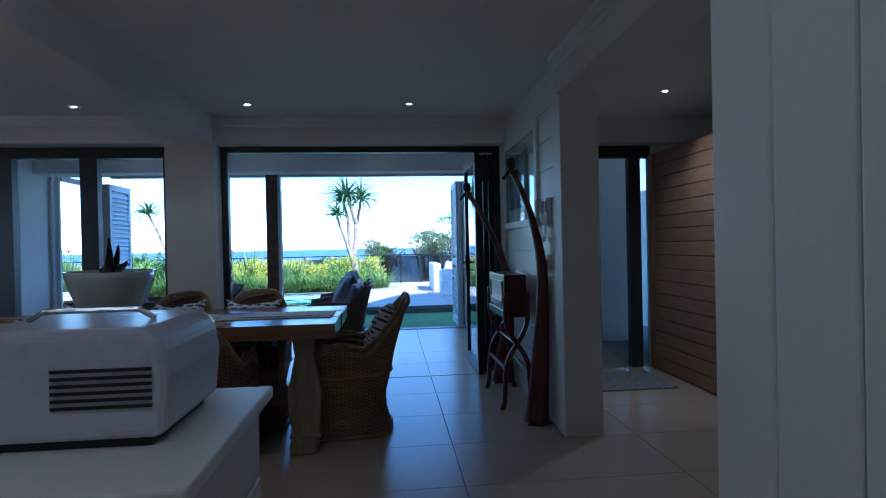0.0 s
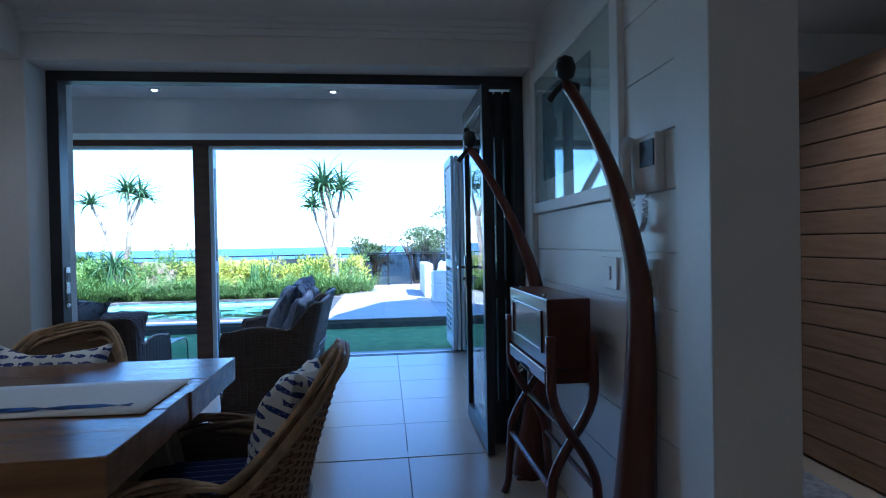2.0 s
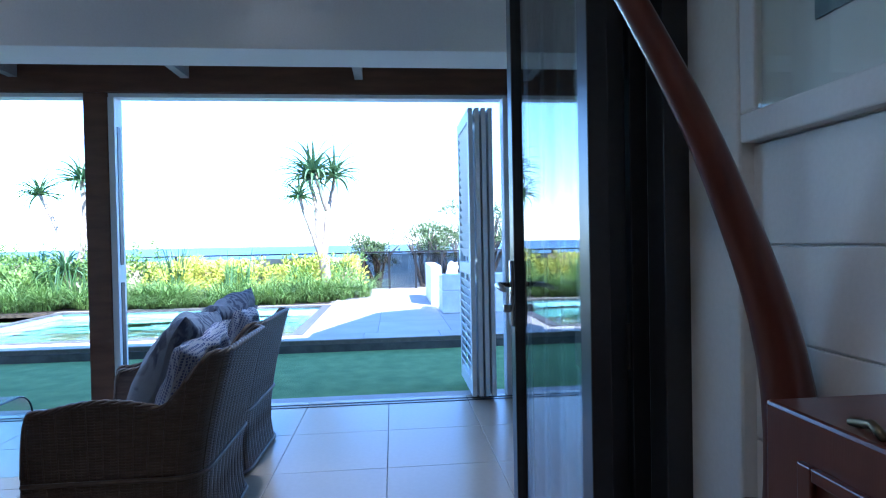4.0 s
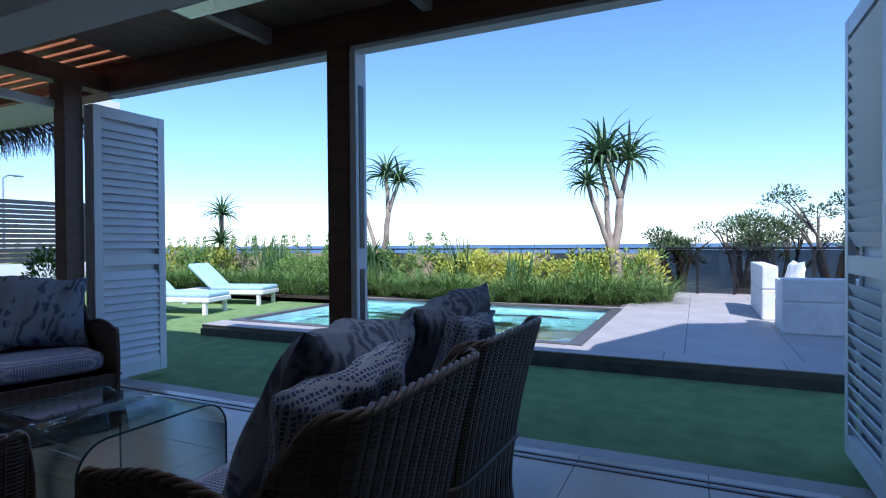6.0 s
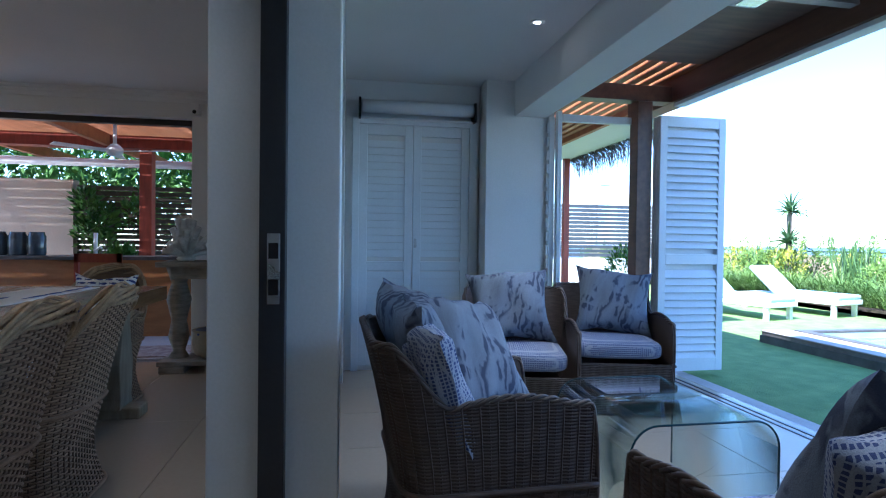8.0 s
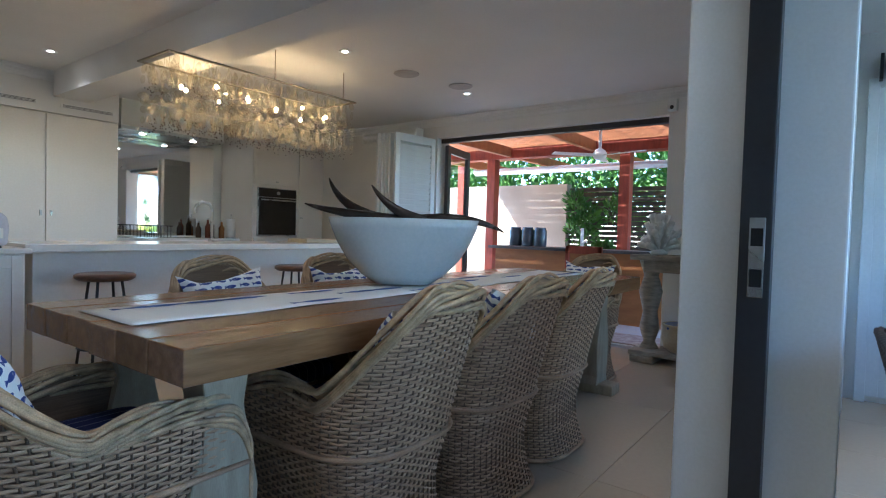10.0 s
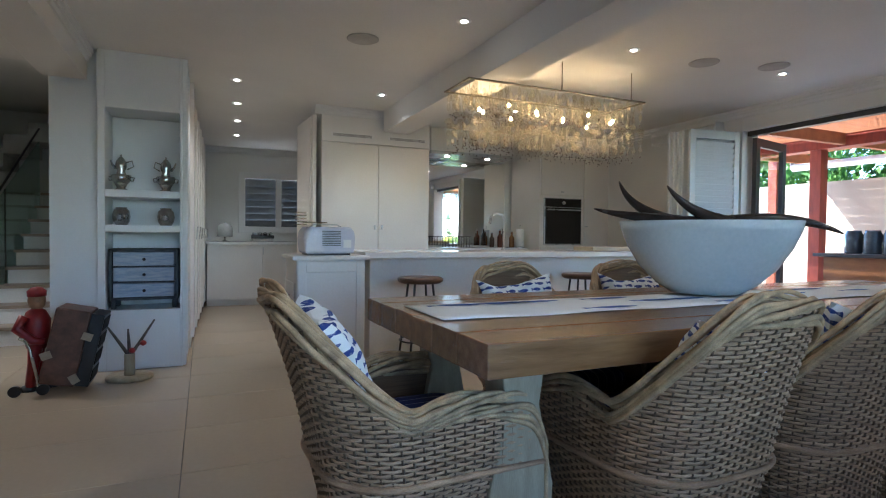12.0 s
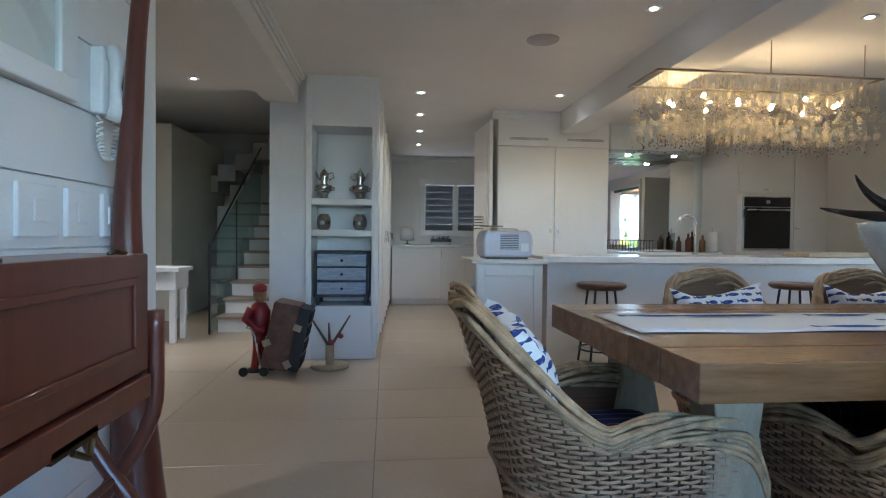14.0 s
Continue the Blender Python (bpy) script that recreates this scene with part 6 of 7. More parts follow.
MB().box(0.10, 13.75, 0.50, 0.28, 15.3, 0.80).build("backrest", WOVW, s2, bevel=0.02)
o = tagged(new("scatter_cushion", cushion_mesh("scatter_cushion", WOVW, 0.4, 0.36, 0.14, seed=9)), "white cushion on the outdoor sofa", "cushion")
o.matrix_basis = pose(0.46, 14.1, 0.50, 14, 0, 100)
nudge(_before, 0.40, -0.55)
LCUSH = material("lounger_blue_white", (0.42, 0.62, 0.78), 0.85, var=0.04, scale=8, bump=0.001)
lg = thing("sun_lounger", "white sun lounger with raised pale blue backrest", "sun lounger", "sun loungers on the lawn")
MB().box(-1.0, -0.32, 0.20, 0.75, 0.32, 0.28).build("frame", WOVW, lg, bevel=0.015)
MB().box(-0.35, -0.30, 0.281, 0.74, 0.30, 0.36).build("mattress", LCUSH, lg, bevel=0.03)
MB().box(-0.64, -0.30, -0.04, 0.0, 0.30, 0.04, pose(-0.33, 0, 0.33, 0, 42, 0)).build("backrest", LCUSH, lg, bevel=0.03)
for x in (-0.9, 0.65):
    for y in (-0.27, 0.27):
        MB().box(x - 0.03, y - 0.03, 0, x + 0.03, y + 0.03, 0.2).build("leg", WOVW, lg)
lg.matrix_basis = pose(-8.15, 11.75, -0.025, 0, 0, 14)
copy_thing(lg, pose(-8.35, 13.15, -0.025, 0, 0, 14))

# ---- kitchen courtyard under the red pergola ----
_before = set(scene.objects)
PAVE = structure(MB().box(-12, -3, -0.3, XL - 0.25, 7.0, -0.02).build("courtyard_floor", DECK), "pale courtyard paving", "pavement")
pg = structure(MB().box(-9.3, -1.2, 2.45, -9.15, 5.2, 2.62).box(-5.9, -1.2, 2.45, -5.76, 5.2, 2.62).build("pergola", SLATW), "red-brown stained timber pergola over the courtyard", "pergola")
for y in (-0.6, 0.8, 2.2, 3.6):
    MB().box(-10.2, y - 0.04, 2.30, -5.76, y + 0.04, 2.45).build("rafter", SLATW, pg, bevel=0.004)
sm = MB().box(-0.0265, -1.2, 0, 0.0265, 5.2, 0.03).mesh("slat", SLATW)
for i in range(62):
    o = new("slat", sm)
    o.parent = pg
    o.matrix_basis = pose(-10.15 + i * 0.0705, 0, 2.622)
REDP = material("red_post", (0.33, 0.06, 0.03), 0.5, var=0.15, scale=4, stretch=(4, 4, 1), bump=0.0005)
for x, y in ((-8.0, 2.66), (-8.0, 0.45), (-9.2, -1.0), (-9.2, 5.1)):
    structure(MB().box(x - 0.075, y - 0.075, -0.02, x + 0.075, y + 0.075, 2.45).build("post", REDP, bevel=0.005), "red stained timber post", "post")
structure(MB().box(-8.1, -1.2, 2.28, -7.9, 5.2, 2.44).build("beam", REDP), "red stained timber beam", "beam")
structure(MB().box(-10.2, -3, -0.3, -10.0, 0.87, 2.05).build("wall_courtyard", material("beige_render", (0.38, 0.31, 0.24), 0.85, var=0.08, scale=1.5, bump=0.0008)), "cream rendered courtyard wall", "wall")
rb = thing("roller_blind", "white roller blind rolled up under the pergola", "roller blind")
MB().tube([(-9.05, -0.6, 2.22), (-9.05, 5.0, 2.22)], 0.06, 16).build("roll", WHITE, rb, smooth=True)
MB().box(-9.1, -0.62, 2.2, -9.0, -0.6, 2.45).box(-9.1, 5.0, 2.2, -9.0, 5.02, 2.45).build("bracket", WHITE, rb)
fe = structure(MB().box(-10.18, 0.87, -0.1, -10.12, 8.0, 0.1).build("fence", TIMBER), "dark slatted timber fence", "fence")
fm = MB().box(-10.16, 0.87, 0, -10.13, 8.0, 0.075).mesh("slat", material("olive_slat", (0.085, 0.07, 0.045), 0.7, var=0.2, scale=4))
for k in range(21):
    o = new("slat", fm)
    o.parent = fe
    o.matrix_basis = pose(0, 0, 0.1 + k * 0.09)
hm = MB()
rnd = random.Random(41)
for i in range(120):
    clump(hm, -11.3 + rnd.gauss(0, 0.35), rnd.uniform(-3.5, 7.5), rnd.uniform(0.9, 3.4), 0.55, 0.5, 120, 0.15, rnd)
for i in range(150):
    clump(hm, -12.8 + rnd.gauss(0, 0.5), rnd.uniform(-5, 8), rnd.uniform(1.5, 5.5), 0.7, 0.6, 110, 0.22, rnd)
for i in range(14):
    clump(hm, -9.85, rnd.uniform(1.0, 2.0), rnd.uniform(0.3, 1.7), 0.16, 0.3, 110, 0.12, rnd)
tagged(hm.build("courtyard_hedge", leaf_mat("hedge_leaf", (0.10, 0.22, 0.03), (0.03, 0.09, 0.015))), "sunlit green foliage behind the courtyard wall", "hedge", kind="stuff")
br = thing("outdoor_bar", "orange-brown timber bar with dark stone top", "bar counter")
MB().box(-7.4, 1.15, -0.02, -7.0, 3.6, 0.86).build("body", material("bar_wood", (0.42, 0.18, 0.06), 0.45, color2=(0.30, 0.12, 0.04), scale=4, stretch=(4, 1, 4)), br)
MB().box(-7.5, 1.05, 0.861, -6.95, 3.7, 0.90).build("top", DARKC, br, bevel=0.004)
for k in range(3):
    j = thing("glass_canister", "dark blue-grey glass canister on the bar", "canister", "canisters on the bar", pose(-7.25, 1.33 + k * 0.2, 0.901))
    MB().lathe([(0.085, 0), (0.09, 0.02), (0.09, 0.22), (0.075, 0.25), (0.075, 0.27), (0.0, 0.27)], 20).build("jar", material("smoky_jar", (0.07, 0.09, 0.11), 0.12), j, smooth=True)
tp = thing("tap", "white curved mixer tap at the bar sink", "tap", m=pose(-7.25, 2.35, 0.901))
MB().tube([(0, 0, 0), (0, 0, 0.27)], 0.022, 10).tube([(0, 0, 0.06), (0.05, 0.06, 0.10), (0.06, 0.09, 0.09)], 0.014, 8).build("body", WHITE, tp, smooth=True)
bs3 = thing("bar_chair", "red-brown wooden bar chair with slatted back", "chair")
for x, y in ((-6.7, 2.55), (-6.7, 2.95), (-6.35, 2.55), (-6.35, 2.95)):
    MB().box(x - 0.02, y - 0.02, -0.02, x + 0.02, y + 0.02, 0.95 if x > -6.5 else 0.62).build("leg", REDP, bs3)
MB().box(-6.72, 2.53, 0.58, -6.33, 2.97, 0.62).build("seat", REDP, bs3, bevel=0.005)
for z0, z1 in ((0.86, 0.95), (0.2, 0.24)):
    MB().box(-6.36, 2.53, z0, -6.33, 2.97, z1).build("rail", REDP, bs3)
rg = thing("door_mat", "patterned woven mat at the courtyard door", "mat")
MB().box(-6.35, 2.6, -0.02, -5.8, 3.8, -0.008).build("mat", material("kilim", (0.45, 0.36, 0.28), 0.95, color2=(0.22, 0.12, 0.10), scale=14, bump=0.002), rg)
fa = thing("ceiling_fan", "white three-blade ceiling fan under the pergola", "fan", m=pose(-7.0, 2.65, 2.10))
MB().lathe([(0.0, -0.06), (0.05, -0.055), (0.085, -0.02), (0.085, 0.03), (0.05, 0.07), (0.02, 0.09), (0.018, 0.53), (0.0, 0.53)], 20).build("motor", WHITE, fa, smooth=True)
for k in range(3):
    MB().box(0.08, -0.055, -0.006, 0.62, 0.055, 0.006, pose(0, 0, 0, 8, 0, 120 * k + 75)).build("blade", WHITE, fa, bevel=0.004)
# folding door stack and shutters at the courtyard opening
st3 = structure(MB().box(XL - 0.16, 1.2, 2.15, XL - 0.08, 3.95, 2.21).box(XL - 0.16, 3.89, 0, XL - 0.08, 3.95, 2.15).build("frame", FRAME), "dark aluminium frame of the courtyard doors", "door frame")
shutter("shutter", pose(-5.47, 1.18, 0.005, 0, 0, -8), 0.62, 2.18)
for i in range(4):
    shutter("shutter", pose(-5.46 + 0.015 * i, 1.12 - 0.05 * i, 0.005, 0, 0, -12), 0.60, 2.18, louvres=False)
gd = thing("glass_door", "folded dark framed glass door at the courtyard opening", "glass door", "folding door leaves", pose(-5.6, 1.27, 0.005, 0, 0, 192))
MB().box(0, -0.022, 0, 0.08, 0.022, 2.12).box(0.62, -0.022, 0, 0.70, 0.022, 2.12).box(0.08, -0.021, 2.03, 0.62, 0.021, 2.12).box(0.08, -0.021, 0, 0.62, 0.021, 0.1).build("frame", FRAME, gd)
pg3 = MB().box(0.075, -0.004, 0.09, 0.625, 0.004, 2.04).build("pane", GLASS, gd)
pg3.visible_shadow = False
nudge(_before, 0, 0.13)
# roller blind boxes above the opening
bx3 = thing("roller_blind", "cream roller blind box by the kitchen opening", "roller blind")
MB().tube([(-5.40, 0.2, 2.26), (-5.40, 1.1, 2.26)], 0.05, 16).box(-5.495, 0.19, 2.2, -5.36, 0.2, 2.33).box(-5.495, 1.1, 2.2, -5.36, 1.11, 2.33).build("roll", WHITE, bx3, smooth=False)
cam2 = thing("security_sensor", "small white alarm sensor in the wall corner", "sensor")
MB().box(-5.50, 4.0, 2.22, -5.42, 4.08, 2.33).build("body", WHITE, cam2, bevel=0.012)
MB().lathe([(0.0, 0.0), (0.018, 0.0), (0.0, 0.016)], 10, pose(-5.42, 4.04, 2.25, 0, 90)).build("lens", BLACK, cam2)

_before = set(scene.objects)
# ---- carved console with white coral and a stoneware pot ----
con = thing("console_table", "weathered pale carved timber console table", "console table")
OLDW = material("limed_wood", (0.36, 0.31, 0.24), 0.8, color2=(0.20, 0.17, 0.13), scale=10, stretch=(1, 1, 4), bump=0.003, bscale=25)
MB().box(-5.46, 3.80, 0.88, -4.98, 4.8, 0.925).build("top", OLDW, con, bevel=0.008)
for y in (3.92, 4.68):
    MB().lathe([(0.07, 0.05), (0.09, 0.09), (0.05, 0.16), (0.085, 0.28), (0.06, 0.42), (0.10, 0.6), (0.06, 0.74), (0.1, 0.86), (0.1, 0.88)], 14, pose(-5.22, y, 0)).build("leg", OLDW, con, smooth=True)
    MB().box(-5.40, y - 0.1, 0, -5.0, y + 0.1, 0.06).build("foot", OLDW, con, bevel=0.01)
MB().box(-5.40, 3.9, 0.78, -5.04, 4.7, 0.879).build("apron", OLDW, con, bevel=0.006)
MB().box(-5.38, 3.8, 0.061, -5.02, 4.8, 0.10).build("shelf", OLDW, con, bevel=0.006)
co = thing("coral", "large piece of white branching coral", "coral", m=pose(-5.2, 3.98, 0.926))
m = MB()
rnd = random.Random(17)
m.lathe([(0.06, 0), (0.08, 0.02), (0.03, 0.06)], 10)
for _ in range(70):
    a, e = rnd.uniform(0, 6.28), rnd.uniform(0.15, 1.5)
    L = rnd.uniform(0.16, 0.36)
    d = Vector((math.cos(a) * math.cos(e) * 0.6, math.sin(a) * math.cos(e) * 0.6, math.sin(e)))
    q = d * L
    m.tube([(0, 0, 0.03), tuple(q * 0.5 + Vector((0, 0, 0.04))), tuple(q + Vector((rnd.uniform(-.03, .03), rnd.uniform(-.03, .03), 0.03)))], [0.02, 0.022, 0.026], 7)
m.build("branches", material("white_coral", (0.72, 0.72, 0.68), 0.7, var=0.1, scale=20, bump=0.004, bscale=70), co, smooth=True)
po = thing("stoneware_pot", "cream stoneware pot on the console shelf", "pot", m=pose(-5.18, 4.2, 0.101))
MB().lathe([(0.08, 0.0), (0.14, 0.04), (0.16, 0.12), (0.15, 0.22), (0.165, 0.24), (0.15, 0.245), (0.13, 0.2), (0.0, 0.18)], 24).build("body", material("cream_glaze", (0.5, 0.42, 0.28), 0.3, var=0.1), po, smooth=True)
bk3 = thing("magazine", "blue magazines stacked in the pot", "magazine")
MB().box(-0.10, -0.13, -0.008, 0.10, 0.13, 0.008, pose(-5.18, 4.2, 0.34, 8, 4, 20)).build("cover", material("blue_cover", (0.06, 0.10, 0.28), 0.3), bk3)
MB().box(-0.09, -0.11, -0.05, 0.09, 0.11, 0.05, pose(-5.18, 4.2, 0.29, 4, 2, 10)).build("stack", WHITE, bk3)

nudge(_before, 0, 0.06)
_before = set(scene.objects)
# ---- side garden seen past the porch end ----
sf2 = structure(MB().box(-13, 15.2, -0.2, -12.9, 15.3, 0.1).box(-15.2, 5, -0.3, -15.0, 14.2, 0.68).build("wall_side", WHITE), "low white side garden wall", "wall")
f2 = structure(MB().box(-15.12, 5, 0.68, -15.08, 5.1, 2.25).box(-15.12, 14.1, 0.68, -15.08, 14.2, 2.25).build("fence", FRAME), "charcoal horizontal slat fence", "fence")
fm2 = MB().box(-15.13, 5, 0, -15.09, 14.2, 0.10).mesh("slat", material("charcoal_slat", (0.05, 0.055, 0.065), 0.5, var=0.1))
for k in range(13):
    o = new("slat", fm2)
    o.parent = f2
    o.matrix_basis = pose(0, 0, 0.72 + k * 0.118)
th = thing("thatch_roof", "neighbouring roof edge with ragged thatch fringe", "roof")
MB().box(-9.6, 7.4, 2.62, -6.2, 9.1, 2.74, pose(0, 0, 0, 0, 0, 0)).build("eave", WALLP, th)
m = MB()
rnd = random.Random(77)
for _ in range(420):
    x, y = rnd.uniform(-9.6, -6.3), 9.1 + rnd.uniform(-0.1, 0.02)
    m.tube([(x, y, 2.63), (x + rnd.uniform(-.05, .05), y + 0.1, 2.55), (x + rnd.uniform(-.12, .12), y + 0.13, 2.55 - rnd.uniform(0.1, 0.3))], [0.006, 0.005, 0.002], 4)
m.build("fringe", DBARK, th)
MB().box(-9.5, 8.9, -0.03, -9.4, 9.0, 2.62).box(-6.4, 8.9, -0.03, -6.3, 9.0, 2.62).build("prop", REDP, th)
lp = thing("street_lamp", "slim grey street lamp post with single arm", "street lamp", m=pose(-30, 19.5, -0.25))
MB().tube([(0, 0, 0), (0, 0, 4.6), (0.05, 0.2, 4.75), (0.1, 0.45, 4.76)], [0.07, 0.04, 0.035, 0.03], 8).build("post", STEEL, lp)
MB().box(0.0, 0.4, 4.70, 0.2, 0.8, 4.78).build("head", STEEL, lp, bevel=0.02)
pb2 = thing("potted_shrub", "small clipped green shrub in a white pot", "plant", m=pose(-6.1, 8.25, -0.02))
MB().lathe([(0.14, 0), (0.2, 0.5), (0.21, 0.56), (0.18, 0.56), (0.17, 0.5), (0.0, 0.5)], 20).build("pot", WHITE, pb2, smooth=True)
m = MB()
clump(m, 0, 0, 0.80, 0.2, 0.3, 700, 0.05, random.Random(6))
m.build("foliage", bpy.data.materials["hedge_leaf"], pb2)
nudge(_before, 0, 0.3)

# ---- entrance hall ----
pd = thing("pivot_door", "wide timber pivot entrance door of horizontal boards, open", "door")
n = 17
for i in range(n):
    z0 = 0.012 + i * 2.09 / n
    MB().box(2.01, 3.56, z0 + 0.002, 2.065, 5.0, z0 + 2.09 / n - 0.004).build("board", DOORW, pd, bevel=0.004)
MB().box(2.025, 3.58, 0.01, 2.055, 4.98, 2.10).build("core", material("door_core", (0.05, 0.03, 0.02), 0.8), pd)
MB().box(2.003, 5.0, 0.012, 2.07, 5.09, 2.10).box(2.0, 3.47, 0.012, 2.075, 3.56, 2.10).build("stile", DOORW, pd, bevel=0.003)
MB().tube([(2.0, 3.66, 1.05), (1.94, 3.66, 1.05), (1.93, 3.68, 1.05), (1.93, 3.80, 1.05)], 0.011, 8).box(1.992, 3.63, 0.95, 2.0, 3.69, 1.15).build("handle", BLACK, pd, bevel=0.002)
structure(MB().box(0.84, YF0, 2.08, 2.3, YF1, 2.2).box(0.84, YF0, 0, 0.92, YF1, 2.08).box(1.82, YF0, 0, 1.94, YF1, 2.08).build("door_1", FRAME, bevel=0.003), "dark metal frame of the entrance doorway", "door frame")
ep = MB().box(1.94, 5.155, 0.0, 2.04, 5.163, 2.08).build("sidelight", GLASS)
structure(ep, "clear glass sidelight beside the entrance", "window").visible_shadow = False
structure(MB().box(1.06, 5.6, -0.05, 1.25, 8.3, 2.6).box(1.3, 6.6, -0.05, 2.46, 6.75, 2.6).build("wall_entry", WALLP), "white wall beside the entrance path", "wall")
structure(MB().box(0.6, YO, -0.25, 4.6, 8.3, -0.03).build("entry_path", DECK), "pale paved entrance path", "pavement")
structure(MB().box(3.2, YO, -0.3, 3.35, 7.9, 2.0).box(2.3, YO, -0.3, 2.4, 5.75, 0.45).build("wall_boundary", WALLP), "white boundary wall beside the entrance", "wall")
em = thing("door_mat", "grey woven entrance mat", "mat")
MB().box(1.0, 4.3, -0.001, 1.85, 4.9, 0.014).build("mat", material("mat_fibre", (0.25, 0.25, 0.26), 0.95, var=0.2, scale=30, bump=0.003, bscale=200), em, bevel=0.004)

structure(MB().box(2.042, YF0 - 0.02, 0, 2.30, YF1 + 0.02, 2.2).build("frame", WHITE, bevel=0.003), "white jamb of the entrance doorway", "door frame")
_before = set(scene.objects)
# stairs with glass balustrade
STR = material("stair_paint", (0.72, 0.71, 0.68), 0.5, var=0.05)
TRD = material("stair_tread", (0.36, 0.29, 0.22), 0.5, color2=(0.28, 0.22, 0.17), scale=5, stretch=(1, 6, 6))
sa = structure(MB().box(0.80, -4.2, -0.02, 0.82, -1.0, 0.02).build("stairs", STR), "white stair with timber treads rising behind a wall", "stairs")
RI, GO = 0.172, 0.27
rm = MB().box(0.80, -GO, 0.0, 1.61, 0, RI - 0.03).mesh("riser", STR)
tm = MB().box(0.79, -GO - 0.02, RI - 0.03, 1.63, 0.02, RI).mesh("tread", TRD)
for i in range(9):
    for me, nm in ((rm, "riser"), (tm, "tread")):
        o = new(nm, me)
        o.parent = sa
        o.matrix_basis = pose(0, -0.98 - GO * i, RI * i)
    if i:
        MB().box(0.81, -0.98 - GO * (i + 1), 0, 1.60, -0.98 - GO * i, RI * i - 0.001).build("block", STR, sa)
BG = glass("balustrade_glass", (0.80, 0.93, 0.90))
bal = thing("balustrade", "clear glass stair balustrade with thin dark handrail", "balustrade")
m = MB()
m.add([(1.66, -0.85, 0.02), (1.66, -2.0, 0.02), (1.66, -3.2, 1.3), (1.66, -3.2, 2.2), (1.66, -0.95, 0.98), (1.66, -0.85, 0.95)], [(0, 1, 2, 3, 4, 5)])
gb = m.build("pane", BG, bal, solid=0.012)
gb.visible_shadow = False
MB().tube([(1.66, -0.85, 0.0), (1.66, -0.85, 0.96), (1.66, -0.97, 1.02), (1.66, -3.2, 2.36)], 0.012, 8).tube([(1.66, -1.9, 0.02), (1.66, -1.9, 1.5)], 0.008, 6).build("handrail", BLACK, bal, smooth=True)
CREAM = material("cream_paint", (0.72, 0.675, 0.58), 0.7, var=0.04, scale=1.5, bump=0.0004, bscale=90)
# upper flight crossing behind; its shade is put into a darker stair colour
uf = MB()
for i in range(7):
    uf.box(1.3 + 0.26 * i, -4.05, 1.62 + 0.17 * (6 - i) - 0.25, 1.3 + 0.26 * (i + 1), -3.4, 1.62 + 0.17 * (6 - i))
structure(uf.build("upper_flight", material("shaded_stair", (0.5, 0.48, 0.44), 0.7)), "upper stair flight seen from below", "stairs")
structure(MB().box(2.44, -4.3, -0.05, 2.62, -1.9, CZ).build("wall_hall", CREAM, bevel=0.004), "cream side wall of the hall", "wall")
structure(MB().box(2.62, -3.3, -0.05, 4.63, -3.15, CZ).build("wall_study", CREAM), "cream back wall of the lit room beyond the hall", "wall")
pn3 = thing("hall_door", "white door standing under the stairs", "door")
MB().box(1.72, -3.42, 0.01, 2.34, -3.38, 1.5).build("slab", WHITE, pn3, bevel=0.003)
ht2 = thing("hall_table", "white painted hall console table with square legs", "console table")
MB().box(1.78, -0.72, 0.70, 3.0, -0.32 + 0.0, 0.74).build("top", WHITE, ht2, bevel=0.004)
MB().box(1.82, -0.70, 0.52, 2.96, -0.352, 0.699).build("apron", WHITE, ht2, bevel=0.004)
for x in (1.83, 2.9):
    for y in (-0.69, -0.42):
        MB().box(x, y, 0, x + 0.055, y + 0.055, 0.70).build("leg", WHITE, ht2, bevel=0.004)
vs = thing("house_plant", "green leafy plant in a grey pot", "plant", m=pose(2.55, -0.55, 0.741))
MB().lathe([(0.05, 0), (0.07, 0.08), (0.07, 0.1), (0.0, 0.09)], 16).build("pot", PEW, vs, smooth=True)
m = MB()
for k in range(26):
    blade(m, 0, 0, 0.09, rnd.uniform(0, 6.28), rnd.uniform(0.15, 0.3), 0.014, rnd.uniform(0.3, 0.9))
m.build("leaves", GRASSM, vs)

nudge(_before, -0.03, 0.15)
_before = set(scene.objects)
# ---- carved luggage porter figure and branch ornament ----
fg = thing("porter_carving", "painted red wooden carving pushing a leather trunk", "statue", m=pose(0.78, 0.84, 0))
RED = material("red_paint", (0.28, 0.02, 0.02), 0.4, var=0.15, scale=20)
LEA = material("old_leather", (0.13, 0.055, 0.03), 0.5, var=0.3, scale=12, bump=0.002)
SKIN = material("carved_wood", (0.30, 0.16, 0.08), 0.5, var=0.2, scale=20)
for s in (-1, 1):
    MB().tube([(0.0 + 0.03 * s, 0.04 * s, 0.03), (0.01, 0.04 * s, 0.18), (0.0, 0.03 * s, 0.32)], [0.03, 0.034, 0.045], 10).build("leg", RED, fg, smooth=True)
    MB().lathe([(0.0, 0), (0.035, 0.0), (0.035, 0.02), (0.02, 0.04), (0.0, 0.045)], 12, pose(0.05 * s - 0.01, 0.04 * s, 0, 0, 0, 0), sx=1.5).build("shoe", BLACK, fg, smooth=True)
    MB().tube([(0.05, 0.07 * s, 0.50), (0.09, 0.08 * s, 0.42), (0.0, 0.09 * s, 0.34), (-0.06, 0.08 * s, 0.33)], [0.032, 0.032, 0.028, 0.022], 8).build("arm", RED, fg, smooth=True)
MB().lathe([(0.06, 0.28), (0.075, 0.38), (0.08, 0.47), (0.05, 0.53), (0.025, 0.545)], 16).build("torso", RED, fg, smooth=True)
